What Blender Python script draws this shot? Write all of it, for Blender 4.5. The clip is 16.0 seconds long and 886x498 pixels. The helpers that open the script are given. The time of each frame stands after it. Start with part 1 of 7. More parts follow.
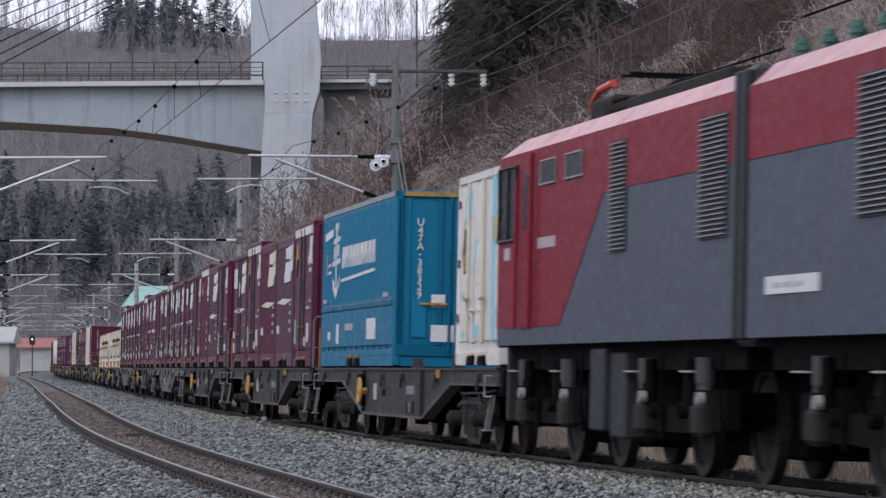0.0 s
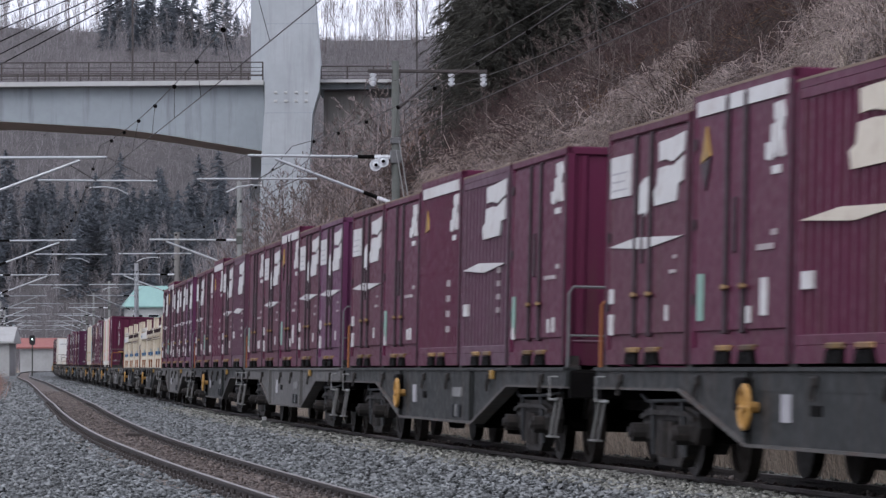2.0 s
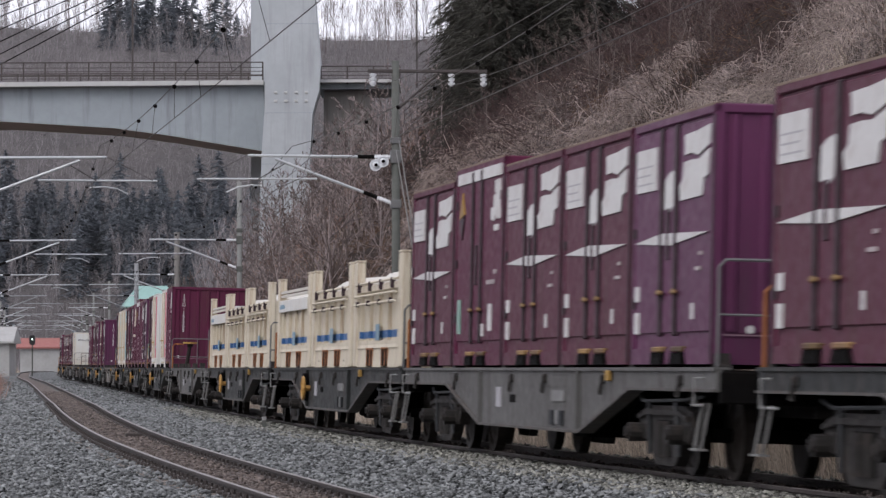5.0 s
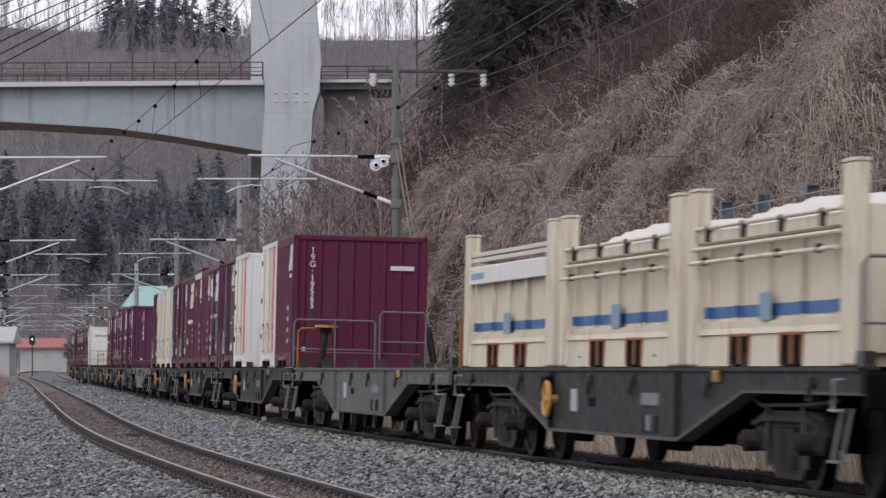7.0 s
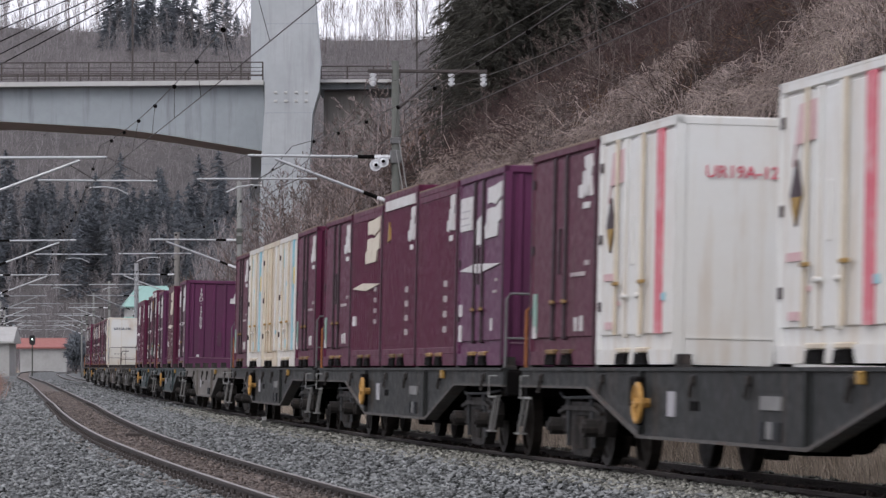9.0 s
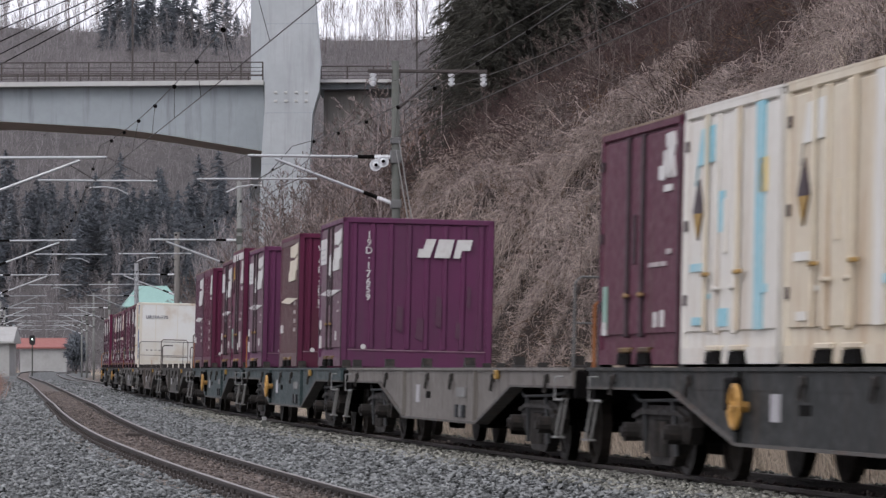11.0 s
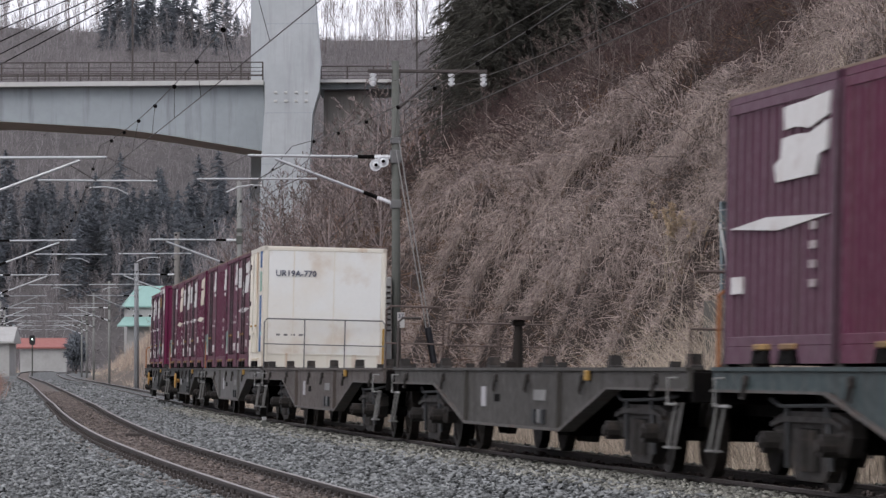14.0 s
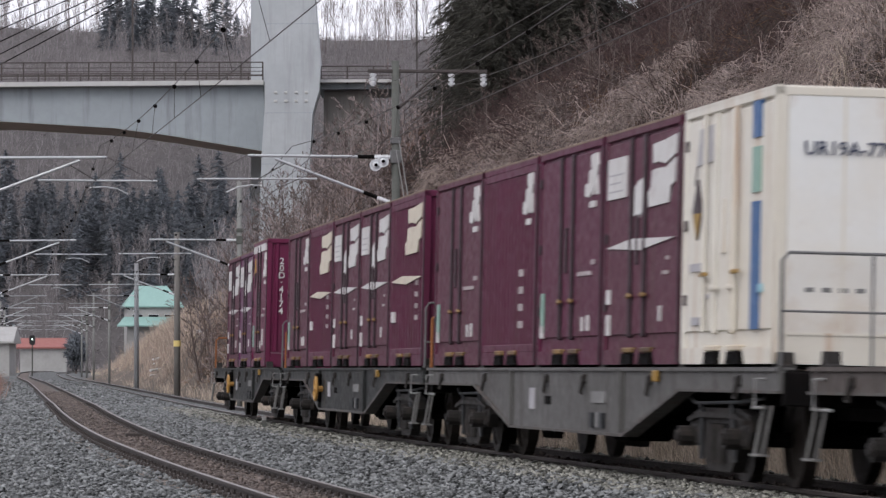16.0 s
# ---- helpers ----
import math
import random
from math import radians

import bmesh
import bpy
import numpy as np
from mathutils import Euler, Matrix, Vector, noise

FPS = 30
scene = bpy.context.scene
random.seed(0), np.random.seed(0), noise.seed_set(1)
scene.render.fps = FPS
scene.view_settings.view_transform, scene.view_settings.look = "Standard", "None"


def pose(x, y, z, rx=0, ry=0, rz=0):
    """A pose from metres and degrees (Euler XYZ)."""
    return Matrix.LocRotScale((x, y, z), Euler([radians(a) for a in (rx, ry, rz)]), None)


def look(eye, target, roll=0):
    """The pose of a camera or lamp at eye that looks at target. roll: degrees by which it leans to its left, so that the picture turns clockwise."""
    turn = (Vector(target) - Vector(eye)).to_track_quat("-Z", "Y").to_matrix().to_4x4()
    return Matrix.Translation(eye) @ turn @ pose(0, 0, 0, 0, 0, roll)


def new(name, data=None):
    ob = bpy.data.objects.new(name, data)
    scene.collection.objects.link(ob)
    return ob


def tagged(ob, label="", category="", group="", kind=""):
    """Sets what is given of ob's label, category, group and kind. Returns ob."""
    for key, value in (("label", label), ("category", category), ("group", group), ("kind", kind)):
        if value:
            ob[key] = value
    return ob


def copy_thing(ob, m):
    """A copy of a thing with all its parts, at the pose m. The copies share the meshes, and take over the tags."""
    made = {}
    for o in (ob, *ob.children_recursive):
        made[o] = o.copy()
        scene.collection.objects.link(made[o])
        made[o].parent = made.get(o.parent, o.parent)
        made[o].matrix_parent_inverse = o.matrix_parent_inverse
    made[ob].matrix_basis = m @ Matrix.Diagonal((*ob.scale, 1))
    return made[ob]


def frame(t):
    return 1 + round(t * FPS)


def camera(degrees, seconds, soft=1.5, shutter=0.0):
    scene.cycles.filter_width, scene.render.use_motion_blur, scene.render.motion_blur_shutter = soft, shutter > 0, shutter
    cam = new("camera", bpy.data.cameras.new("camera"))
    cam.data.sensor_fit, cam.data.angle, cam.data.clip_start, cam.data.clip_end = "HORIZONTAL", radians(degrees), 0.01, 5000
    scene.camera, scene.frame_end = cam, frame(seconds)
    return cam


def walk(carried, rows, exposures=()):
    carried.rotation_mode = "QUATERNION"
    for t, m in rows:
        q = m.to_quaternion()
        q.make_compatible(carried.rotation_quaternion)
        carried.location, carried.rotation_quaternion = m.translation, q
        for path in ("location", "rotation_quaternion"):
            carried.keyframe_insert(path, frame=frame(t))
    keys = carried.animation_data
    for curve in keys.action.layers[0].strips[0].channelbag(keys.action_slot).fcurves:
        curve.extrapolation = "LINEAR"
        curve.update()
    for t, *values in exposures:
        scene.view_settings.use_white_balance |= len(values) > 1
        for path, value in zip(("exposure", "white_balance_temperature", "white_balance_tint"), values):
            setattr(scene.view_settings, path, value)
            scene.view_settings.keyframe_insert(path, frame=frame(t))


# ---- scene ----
# ---- camera: a tripod beside the line, long lens ----
cam = camera(12.705, 16.0, soft=1.4, shutter=0.3)
STAND = look((0, 0, 1.068), (0, 100, 1.068 + 100 * math.tan(radians(1.7332))), -0.183)
walk(cam, [(0, STAND), (16, STAND)], exposures=[(0, 0.53, 5950, 13), (3, 0.53, 6030, 13), (4.2, 0.53, 6300, 13), (6.5, 0.54, 6340, 13), (16, 0.56, 6400, 12)])

# ---- light: overcast late-winter afternoon ----
SUN_HIGH, SUN_ROUND = 45, 212
world = bpy.data.worlds.new("overcast_sky")
scene.world = world
world.use_nodes = True
wn = world.node_tree
sky = wn.nodes.new("ShaderNodeTexSky")
sky.sky_type, sky.sun_disc = "NISHITA", False
sky.sun_elevation, sky.sun_rotation = radians(SUN_HIGH), radians(SUN_ROUND)
sky.air_density, sky.dust_density, sky.ozone_density = 1.0, 4.0, 1.0
# cloud cover: the sky's blue is mostly washed out
wash = wn.nodes.new("ShaderNodeHueSaturation")
wash.inputs["Saturation"].default_value = 0.38
wn.links.new(sky.outputs[0], wash.inputs["Color"])
# an even layer of cloud in front of it
cloud = wn.nodes.new("ShaderNodeMix")
cloud.data_type = "RGBA"
cloud.inputs[0].default_value = 0.72
cloud.inputs[7].default_value = (5.9, 5.85, 6.4, 1)
wn.links.new(wash.outputs[0], cloud.inputs[6])
wn.links.new(cloud.outputs[2], wn.nodes["Background"].inputs["Color"])
wn.nodes["Background"].inputs["Strength"].default_value = 0.15
sun = new("sun", bpy.data.lights.new("sun", "SUN"))
sun.data.energy, sun.data.angle, sun.data.color = 0.6, radians(40), (1.0, 0.97, 0.93)
el, az = radians(SUN_HIGH), radians(SUN_ROUND)
sun.matrix_world = look(Vector((math.sin(az) * math.cos(el), math.cos(az) * math.cos(el), math.sin(el))) * 50, (0, 0, 0))


# ---- the railway line in plan: s metres along it, growing away from the camera ----
KNOTS = [-460, -110, -60, -40, 0, 40, 80, 130, 200, 300, 360, 420, 480, 900]
BENDS = [0, 0, .00104, .00104, .000905, .000104, .000034, -.000003, -.000145, .000285, -.000198, .000852, .002571, .002571]
LS = np.arange(-460.0, 900.5, 0.5)
bend = np.interp(LS, KNOTS, BENDS)
LH = np.concatenate([[0], np.cumsum((bend[1:] + bend[:-1]) * 0.25)])
at0 = int(np.argmin(abs(LS)))
LH = LH - LH[at0] - 0.13164
LX = np.concatenate([[0], np.cumsum((np.sin(LH[1:]) + np.sin(LH[:-1])) * 0.25)])
LY = np.concatenate([[0], np.cumsum((np.cos(LH[1:]) + np.cos(LH[:-1])) * 0.25)])
LX, LY = LX - LX[at0] - 0.968, LY - LY[at0] + 67.68
CANT = 0.0258


SLOPE = np.convolve(np.interp(np.arange(-500.0, 900.5, 0.5), [-60, 0, 60, 150, 250, 350, 450], [-.042, 0, .033, .13, .327, .567, .841]), np.ones(81) / 81, "same")


def grade(s):
    """The rails' rise along the line."""
    return np.interp(np.clip(np.asarray(s, float), -470, 860), np.arange(-500.0, 900.5, 0.5), SLOPE)


def line(s, off=0.0, z=0.0):
    """World places for metres along, metres to the right (seen looking away) and metres above the rail level."""
    s = np.asarray(s, float)
    h = np.interp(s, LS, LH)
    return np.stack([np.interp(s, LS, LX) + off * np.cos(h), np.interp(s, LS, LY) - off * np.sin(h), grade(s) + z + 0 * h], -1)


def left_off(s):
    """The empty track's distance from the train's track."""
    return np.interp(np.asarray(s, float), [-30, 0, 40, 100], [-4.08, -4.26, -4.20, -4.125])


def left_rise(s):
    """How much higher than the train's track the empty one lies."""
    return np.interp(np.asarray(s, float), [-50, -30, 0, 40, 60], [-.30, -.23, -.052, .14, .156])


def canted(s, off, u, z, cant=CANT):
    """A place on a leaning track whose middle is off to the side."""
    return line(s, off + u * math.cos(cant) + z * math.sin(cant), z * math.cos(cant) - u * math.sin(cant))


# ---- mesh building ----
class Shape:
    """Collects faces of one mesh."""

    def __init__(self):
        self.v, self.f = [], []

    def add(self, vs, fs):
        b = len(self.v)
        self.v += [tuple(p) for p in vs]
        self.f += [tuple(i + b for i in f) for f in fs]
        return self

    def box(self, a, b, chamfer=0.0):
        (x0, y0, z0), (x1, y1, z1) = a, b
        if chamfer <= 0:
            return self.add([(x0, y0, z0), (x1, y0, z0), (x1, y1, z0), (x0, y1, z0), (x0, y0, z1), (x1, y0, z1), (x1, y1, z1), (x0, y1, z1)],
                            [(0, 3, 2, 1), (4, 5, 6, 7), (0, 1, 5, 4), (1, 2, 6, 5), (2, 3, 7, 6), (3, 0, 4, 7)])
        c = chamfer
        bm = bmesh.new()
        bmesh.ops.create_cube(bm, size=1)
        for v in bm.verts:
            v.co = Vector(((x0 + x1) / 2 + v.co.x * (x1 - x0), (y0 + y1) / 2 + v.co.y * (y1 - y0), (z0 + z1) / 2 + v.co.z * (z1 - z0)))
        bmesh.ops.bevel(bm, geom=bm.edges[:], offset=c, segments=1, affect="EDGES", profile=0.5)
        bm.verts.index_update()
        self.add([v.co for v in bm.verts], [[v.index for v in f.verts] for f in bm.faces])
        bm.free()
        return self

    def prism(self, outline, y0, y1, axis="y"):
        """An outline in two axes, drawn out along the third."""
        n = len(outline)
        def at(p, w):
            return (p[0], w, p[1]) if axis == "y" else (w, p[0], p[1]) if axis == "x" else (p[0], p[1], w)
        vs = [at(p, y0) for p in outline] + [at(p, y1) for p in outline]
        fs = [tuple(range(n)), tuple(range(2 * n - 1, n - 1, -1))] + [(i, i + n, (i + 1) % n + n, (i + 1) % n) for i in range(n)]
        return self.add(vs, fs)

    def tube(self, pts, r, sides=8, r1=None, caps=True):
        pts = [Vector(p) for p in pts]
        n = len(pts)
        rows = []
        for i, p in enumerate(pts):
            d = (pts[min(i + 1, n - 1)] - pts[max(i - 1, 0)]).normalized()
            side = d.cross(Vector((0, 0, 1)))
            side = side.normalized() if side.length > 1e-3 else Vector((1, 0, 0))
            up = side.cross(d)
            rad = r if r1 is None else r + (r1 - r) * i / (n - 1)
            rows.append([p + (side * math.cos(a) + up * math.sin(a)) * rad for a in (2 * math.pi * k / sides for k in range(sides))])
        vs = [p for row in rows for p in row]
        fs = [(i * sides + k, i * sides + (k + 1) % sides, (i + 1) * sides + (k + 1) % sides, (i + 1) * sides + k) for i in range(n - 1) for k in range(sides)]
        if caps:
            fs += [tuple(range(sides - 1, -1, -1)), tuple((n - 1) * sides + k for k in range(sides))]
        return self.add(vs, fs)

    def disc(self, c, r, w, axis="y", sides=20, hub=0.0):
        """A wheel or round plate of width w."""
        cx, cy, cz = c
        prof = [(r, -w / 2), (r, w / 2)]
        ring = [(math.cos(2 * math.pi * k / sides), math.sin(2 * math.pi * k / sides)) for k in range(sides)]
        def at(a, b, d):
            return (cx + a, cy + d, cz + b) if axis == "y" else (cx + d, cy + a, cz + b) if axis == "x" else (cx + a, cy + b, cz + d)
        vs = [at(a * r, b * r, -w / 2) for a, b in ring] + [at(a * r, b * r, w / 2) for a, b in ring]
        vs += [at(a * r * .82, b * r * .82, -w / 2) for a, b in ring] + [at(a * r * .78, b * r * .78, -w / 2 + w * .25) for a, b in ring] + [at(a * r * .25, b * r * .25, -w / 2 - hub) for a, b in ring]
        n = sides
        fs = [(k, (k + 1) % n, n + (k + 1) % n, n + k) for k in range(n)] + [tuple(range(n, 2 * n))]
        for lo, hi in ((0, 2 * n), (2 * n, 3 * n), (3 * n, 4 * n)):
            fs += [(lo + k, hi + k, hi + (k + 1) % n, lo + (k + 1) % n) for k in range(n)]
        fs.append(tuple(range(4 * n, 5 * n)))
        return self.add(vs, fs)

    def mesh(self, name, material, smooth=False):
        me = bpy.data.meshes.new(name)
        me.from_pydata(self.v, [], self.f)
        me.materials.append(material)
        bm = bmesh.new()
        bm.from_mesh(me)
        bmesh.ops.recalc_face_normals(bm, faces=bm.faces[:])
        bm.to_mesh(me)
        bm.free()
        if smooth:
            me.polygons.foreach_set("use_smooth", [True] * len(me.polygons))
        return me


def part(name, shape, material, parent, label="", smooth=False):
    ob = new(name, shape.mesh(name, material, smooth))
    ob.parent = parent
    return tagged(ob, label)


def thing(name, label, category, group="", m=None, kind=""):
    ob = new(name)
    ob.empty_display_size = 0.3
    if m is not None:
        ob.matrix_basis = m
    return tagged(ob, label, category, group, kind)


def solid(name, shape, material, label="", category="", group="", kind="", smooth=False):
    return tagged(new(name, shape.mesh(name, material, smooth)), label, category, group, kind)


def raw_mesh(name, verts, quads, tris, material, smooth=False):
    """A big mesh straight from arrays."""
    me = bpy.data.meshes.new(name)
    nq, nt = len(quads), len(tris)
    me.vertices.add(len(verts))
    me.vertices.foreach_set("co", np.asarray(verts, np.float32).ravel())
    me.loops.add(nq * 4 + nt * 3)
    loops = np.concatenate([np.asarray(quads, np.int32).ravel(), np.asarray(tris, np.int32).ravel()])
    me.loops.foreach_set("vertex_index", loops)
    me.polygons.add(nq + nt)
    me.polygons.foreach_set("loop_start", np.concatenate([np.arange(nq) * 4, nq * 4 + np.arange(nt) * 3]).astype(np.int32))
    if smooth:
        me.polygons.foreach_set("use_smooth", np.ones(nq + nt, bool))
    me.update(calc_edges=True)
    me.validate()
    me.materials.append(material)
    return me


def twig_arrays(p0, p1, p2, r0, r1):
    """Thin bent twigs: three-sided, two pieces, pointed."""
    n = len(p0)
    d = p2 - p0
    d = d / (np.linalg.norm(d, axis=1, keepdims=True) + 1e-9)
    ref = np.where(abs(d[:, 2:3]) > 0.9, np.array([[1.0, 0, 0]]), np.array([[0, 0, 1.0]]))
    a = np.cross(d, ref)
    a /= np.linalg.norm(a, axis=1, keepdims=True)
    b = np.cross(d, a)
    v = np.zeros((n, 7, 3))
    for k in range(3):
        w = a * math.cos(k * 2.0944) + b * math.sin(k * 2.0944)
        v[:, k] = p0 + w * r0[:, None]
        v[:, 3 + k] = p1 + w * r1[:, None]
    v[:, 6] = p2
    base = (np.arange(n) * 7)[:, None]
    quads = np.concatenate([base + np.array([[k, (k + 1) % 3, 3 + (k + 1) % 3, 3 + k]]) for k in range(3)])
    tris = np.concatenate([base + np.array([[3 + k, 3 + (k + 1) % 3, 6]]) for k in range(3)])
    return v.reshape(-1, 3), quads, tris


def twig_object(name, twigs, material, label, category, kind="stuff"):
    v, q, t = twig_arrays(*twigs)
    return tagged(new(name, raw_mesh(name, v, q, t, material)), label, category, kind=kind)


def joined(sets):
    return [np.concatenate(x) for x in zip(*sets)]


# ---- materials ----
def material(name, base, rough=0.6, metal=0.0, second=None, stain=None, big=0.6, fine=14.0, mix=0.5, stain_amount=0.35, bump=0.15, bump_scale=40.0,
             streaks=False, island=0.0, random=0.0, coords="Object", spec=0.4, spread=0.16, grain=0.45):
    """A painted, stony or earthy surface: base colour, a second tone in patches, stains with their own shape, fine relief."""
    m = bpy.data.materials.new(name)
    m.use_nodes = True
    nt = m.node_tree
    N, L = nt.nodes.new, nt.links.new
    bsdf = nt.nodes["Principled BSDF"]
    tc = N("ShaderNodeTexCoord")
    source = tc.outputs[coords]
    def noisy(scale, detail=4, stretch=None, rough_=0.6):
        n = N("ShaderNodeTexNoise")
        n.inputs["Scale"].default_value, n.inputs["Detail"].default_value, n.inputs["Roughness"].default_value = scale, detail, rough_
        if stretch:
            mp = N("ShaderNodeMapping")
            mp.inputs["Scale"].default_value = stretch
            L(source, mp.inputs[0])
            L(mp.outputs[0], n.inputs["Vector"])
        else:
            L(source, n.inputs["Vector"])
        return n.outputs["Fac"]
    def ramp(fac, lo, hi):
        r = N("ShaderNodeMapRange")
        r.inputs["From Min"].default_value, r.inputs["From Max"].default_value = lo, hi
        L(fac, r.inputs["Value"])
        return r.outputs[0]
    def blend(fac, a, b, mode="MIX"):
        x = N("ShaderNodeMix")
        x.data_type, x.blend_type = "RGBA", mode
        if isinstance(fac, float):
            x.inputs[0].default_value = fac
        else:
            L(fac, x.inputs[0])
        for slot, c in ((6, a), (7, b)):
            if isinstance(c, tuple):
                x.inputs[slot].default_value = (*c, 1)
            else:
                L(c, x.inputs[slot])
        return x.outputs[2]
    def times(fac, k):
        x = N("ShaderNodeMath")
        x.operation = "MULTIPLY"
        x.inputs[1].default_value = k
        L(fac, x.inputs[0])
        return x.outputs[0]
    second = second or tuple(c * 0.75 for c in base)
    col = blend(times(ramp(noisy(big, 5), 0.5 - spread, 0.5 + spread), mix), base, second)
    col = blend(times(ramp(noisy(fine, 6), 0.35, 0.75), grain), col, tuple(c * 0.72 for c in base))
    if stain:
        st = (4.0, 4.0, 0.35) if streaks else None
        col = blend(times(ramp(noisy(big * 2.2, 6, st), 0.52, 0.72), stain_amount), col, stain)
    if island:
        g = N("ShaderNodeNewGeometry")
        hsv = N("ShaderNodeHueSaturation")
        L(ramp(g.outputs["Random Per Island"], 0, 1), hsv.inputs["Value"])
        r = hsv.inputs["Value"].links[0].from_node
        r.inputs["To Min"].default_value, r.inputs["To Max"].default_value = 1 - island, 1 + island
        L(col, hsv.inputs["Color"])
        col = hsv.outputs[0]
    if random:
        g = N("ShaderNodeObjectInfo")
        hsv = N("ShaderNodeHueSaturation")
        L(ramp(g.outputs["Random"], 0, 1), hsv.inputs["Value"])
        r = hsv.inputs["Value"].links[0].from_node
        r.inputs["To Min"].default_value, r.inputs["To Max"].default_value = 1 - random, 1 + random
        L(col, hsv.inputs["Color"])
        col = hsv.outputs[0]
    L(col, bsdf.inputs["Base Color"])
    rr = ramp(noisy(fine * 0.6, 3), 0.3, 0.7)
    r = rr.node
    r.inputs["To Min"].default_value, r.inputs["To Max"].default_value = max(rough - 0.12, 0.05), min(rough + 0.12, 1)
    L(rr, bsdf.inputs["Roughness"])
    bsdf.inputs["Metallic"].default_value = metal
    bsdf.inputs["Specular IOR Level"].default_value = spec
    if bump:
        b = N("ShaderNodeBump")
        b.inputs["Strength"].default_value, b.inputs["Distance"].default_value = bump, 0.02
        L(noisy(bump_scale, 6), b.inputs["Height"])
        L(b.outputs[0], bsdf.inputs["Normal"])
    return m


MAROON = material("maroon_paint", (.088, .014, .040), .5, grain=.12, spec=.14, second=(.072, .024, .039), stain=(.07, .045, .035), stain_amount=.4, streaks=True, bump=.05)
BROWN_MAROON = material("faded_maroon_paint", (.088, .023, .043), .55, grain=.15, spec=.15, second=(.080, .031, .043), stain=(.06, .04, .03), stain_amount=.5, streaks=True, bump=.05)
PURPLE = material("purple_paint", (.096, .022, .066), .5, grain=.12, spec=.25, second=(.066, .025, .052), stain=(.06, .04, .05), stain_amount=.35, streaks=True, bump=.05)
MAGENTA = material("fresh_magenta_paint", (.105, .010, .042), .45, grain=.1, spec=.25, second=(.09, .014, .038), stain=(.07, .03, .04), stain_amount=.3, streaks=True, bump=.05)
ROOF_DUST = material("tan_roof_dust", (.22, .17, .125), .9, second=(.12, .08, .07), big=2, bump=.1)
# pale pink that paints the highlight on the fold of container ends
FOLD_GLINT = material("painted_fold_highlight", (.22, .14, .17), .6, second=(.14, .07, .10), big=3, bump=.05)
SCRAPE = material("dark_purple_scrape", (.074, .026, .052), .6, second=(.066, .030, .05), big=6, bump=.05)
FADED = material("sun_faded_purple_paint", (.118, .066, .088), .6, grain=.15, spec=.25, second=(.095, .05, .066), stain=(.06, .04, .045), stain_amount=.4, streaks=True, bump=.05)
FADED_BROWN = material("sun_faded_brown_maroon_paint", (.104, .060, .066), .6, grain=.15, spec=.25, second=(.095, .052, .055), stain=(.06, .04, .035), stain_amount=.4, streaks=True, bump=.05)
DARK_BAR = material("dark_grimy_steel", (.030, .014, .020), .6, bump=.1)
RUSTY_WHITE = material("rust_stained_white_paint", (.60, .585, .53), .5, grain=.12, second=(.54, .48, .37), stain=(.36, .21, .11), stain_amount=.8, streaks=True, bump=.05, big=.45)
WHITE = material("white_container_paint", (.585, .595, .58), .5, grain=.10, second=(.54, .50, .43), stain=(.40, .31, .21), stain_amount=.6, streaks=True, bump=.05)
CREAM = material("rusty_cream_paint", (.55, .50, .40), .6, second=(.45, .36, .25), stain=(.30, .17, .08), stain_amount=.7, streaks=True, bump=.08)
DIRTY_WHITE = material("dirty_cream_white_paint", (.57, .555, .515), .5, grain=.12, second=(.50, .47, .42), stain=(.34, .25, .17), stain_amount=.55, streaks=True, bump=.05)
WHITES = (WHITE, RUSTY_WHITE, CREAM, DIRTY_WHITE)
MARK_WHITE = material("white_marking", (.56, .56, .55), .55, second=(.44, .42, .41), stain=(.30, .22, .20), stain_amount=.45, big=1.5, bump=.03)
MARK_FAINT = material("faint_grey_writing", (.33, .32, .34), .6, second=(.4, .4, .4), big=6, bump=.02)
MARK_BEIGE = material("yellowed_marking", (.58, .53, .43), .55, second=(.48, .42, .34), stain=(.28, .2, .16), stain_amount=.4, big=1.5, bump=.03)
MARK_RED = material("faded_pink_stripe", (.52, .085, .125), .55, second=(.56, .24, .26), stain=(.6, .5, .48), stain_amount=.6, big=1.2, bump=.03)
MARK_PINK = material("washed_out_pink", (.50, .30, .31), .55, second=(.56, .46, .45), big=3, bump=.03)
MARK_BLUE = material("blue_stripe", (.03, .10, .25), .5, second=(.05, .12, .25), bump=.03)
MARK_CYAN = material("cyan_stripe", (.20, .45, .54), .5, second=(.38, .50, .52), stain=(.5, .5, .48), bump=.03)
MARK_GREEN = material("green_label", (.22, .36, .30), .5, bump=.02)
MARK_DARK = material("dark_lettering", (.05, .06, .10), .5, bump=.02)
YELLOW = material("worn_yellow_steel", (.33, .20, .04), .6, second=(.22, .12, .035), stain=(.06, .035, .02), stain_amount=.7, bump=.1, big=3)
ORANGE_RUST = material("orange_rust", (.29, .105, .03), .8, second=(.16, .06, .03), bump=.3, big=5)
BLUE = material("teal_blue_paint", (.005, .122, .215), .5, grain=.1, spec=.15, second=(.006, .105, .19), stain=(.02, .085, .13), stain_amount=.3, streaks=True, bump=.04)
BLUE_DARK = material("deep_teal_paint", (.004, .09, .16), .5, grain=.1, spec=.15, bump=.04)
TAN = material("tan_container_paint", (.54, .49, .385), .6, grain=.2, spec=.25, second=(.46, .40, .30), stain=(.20, .12, .07), stain_amount=.85, big=.9, streaks=True, bump=.05)
TARP = material("white_load_cover", (.52, .50, .45), .7, second=(.43, .40, .35), bump=.2, bump_scale=8)
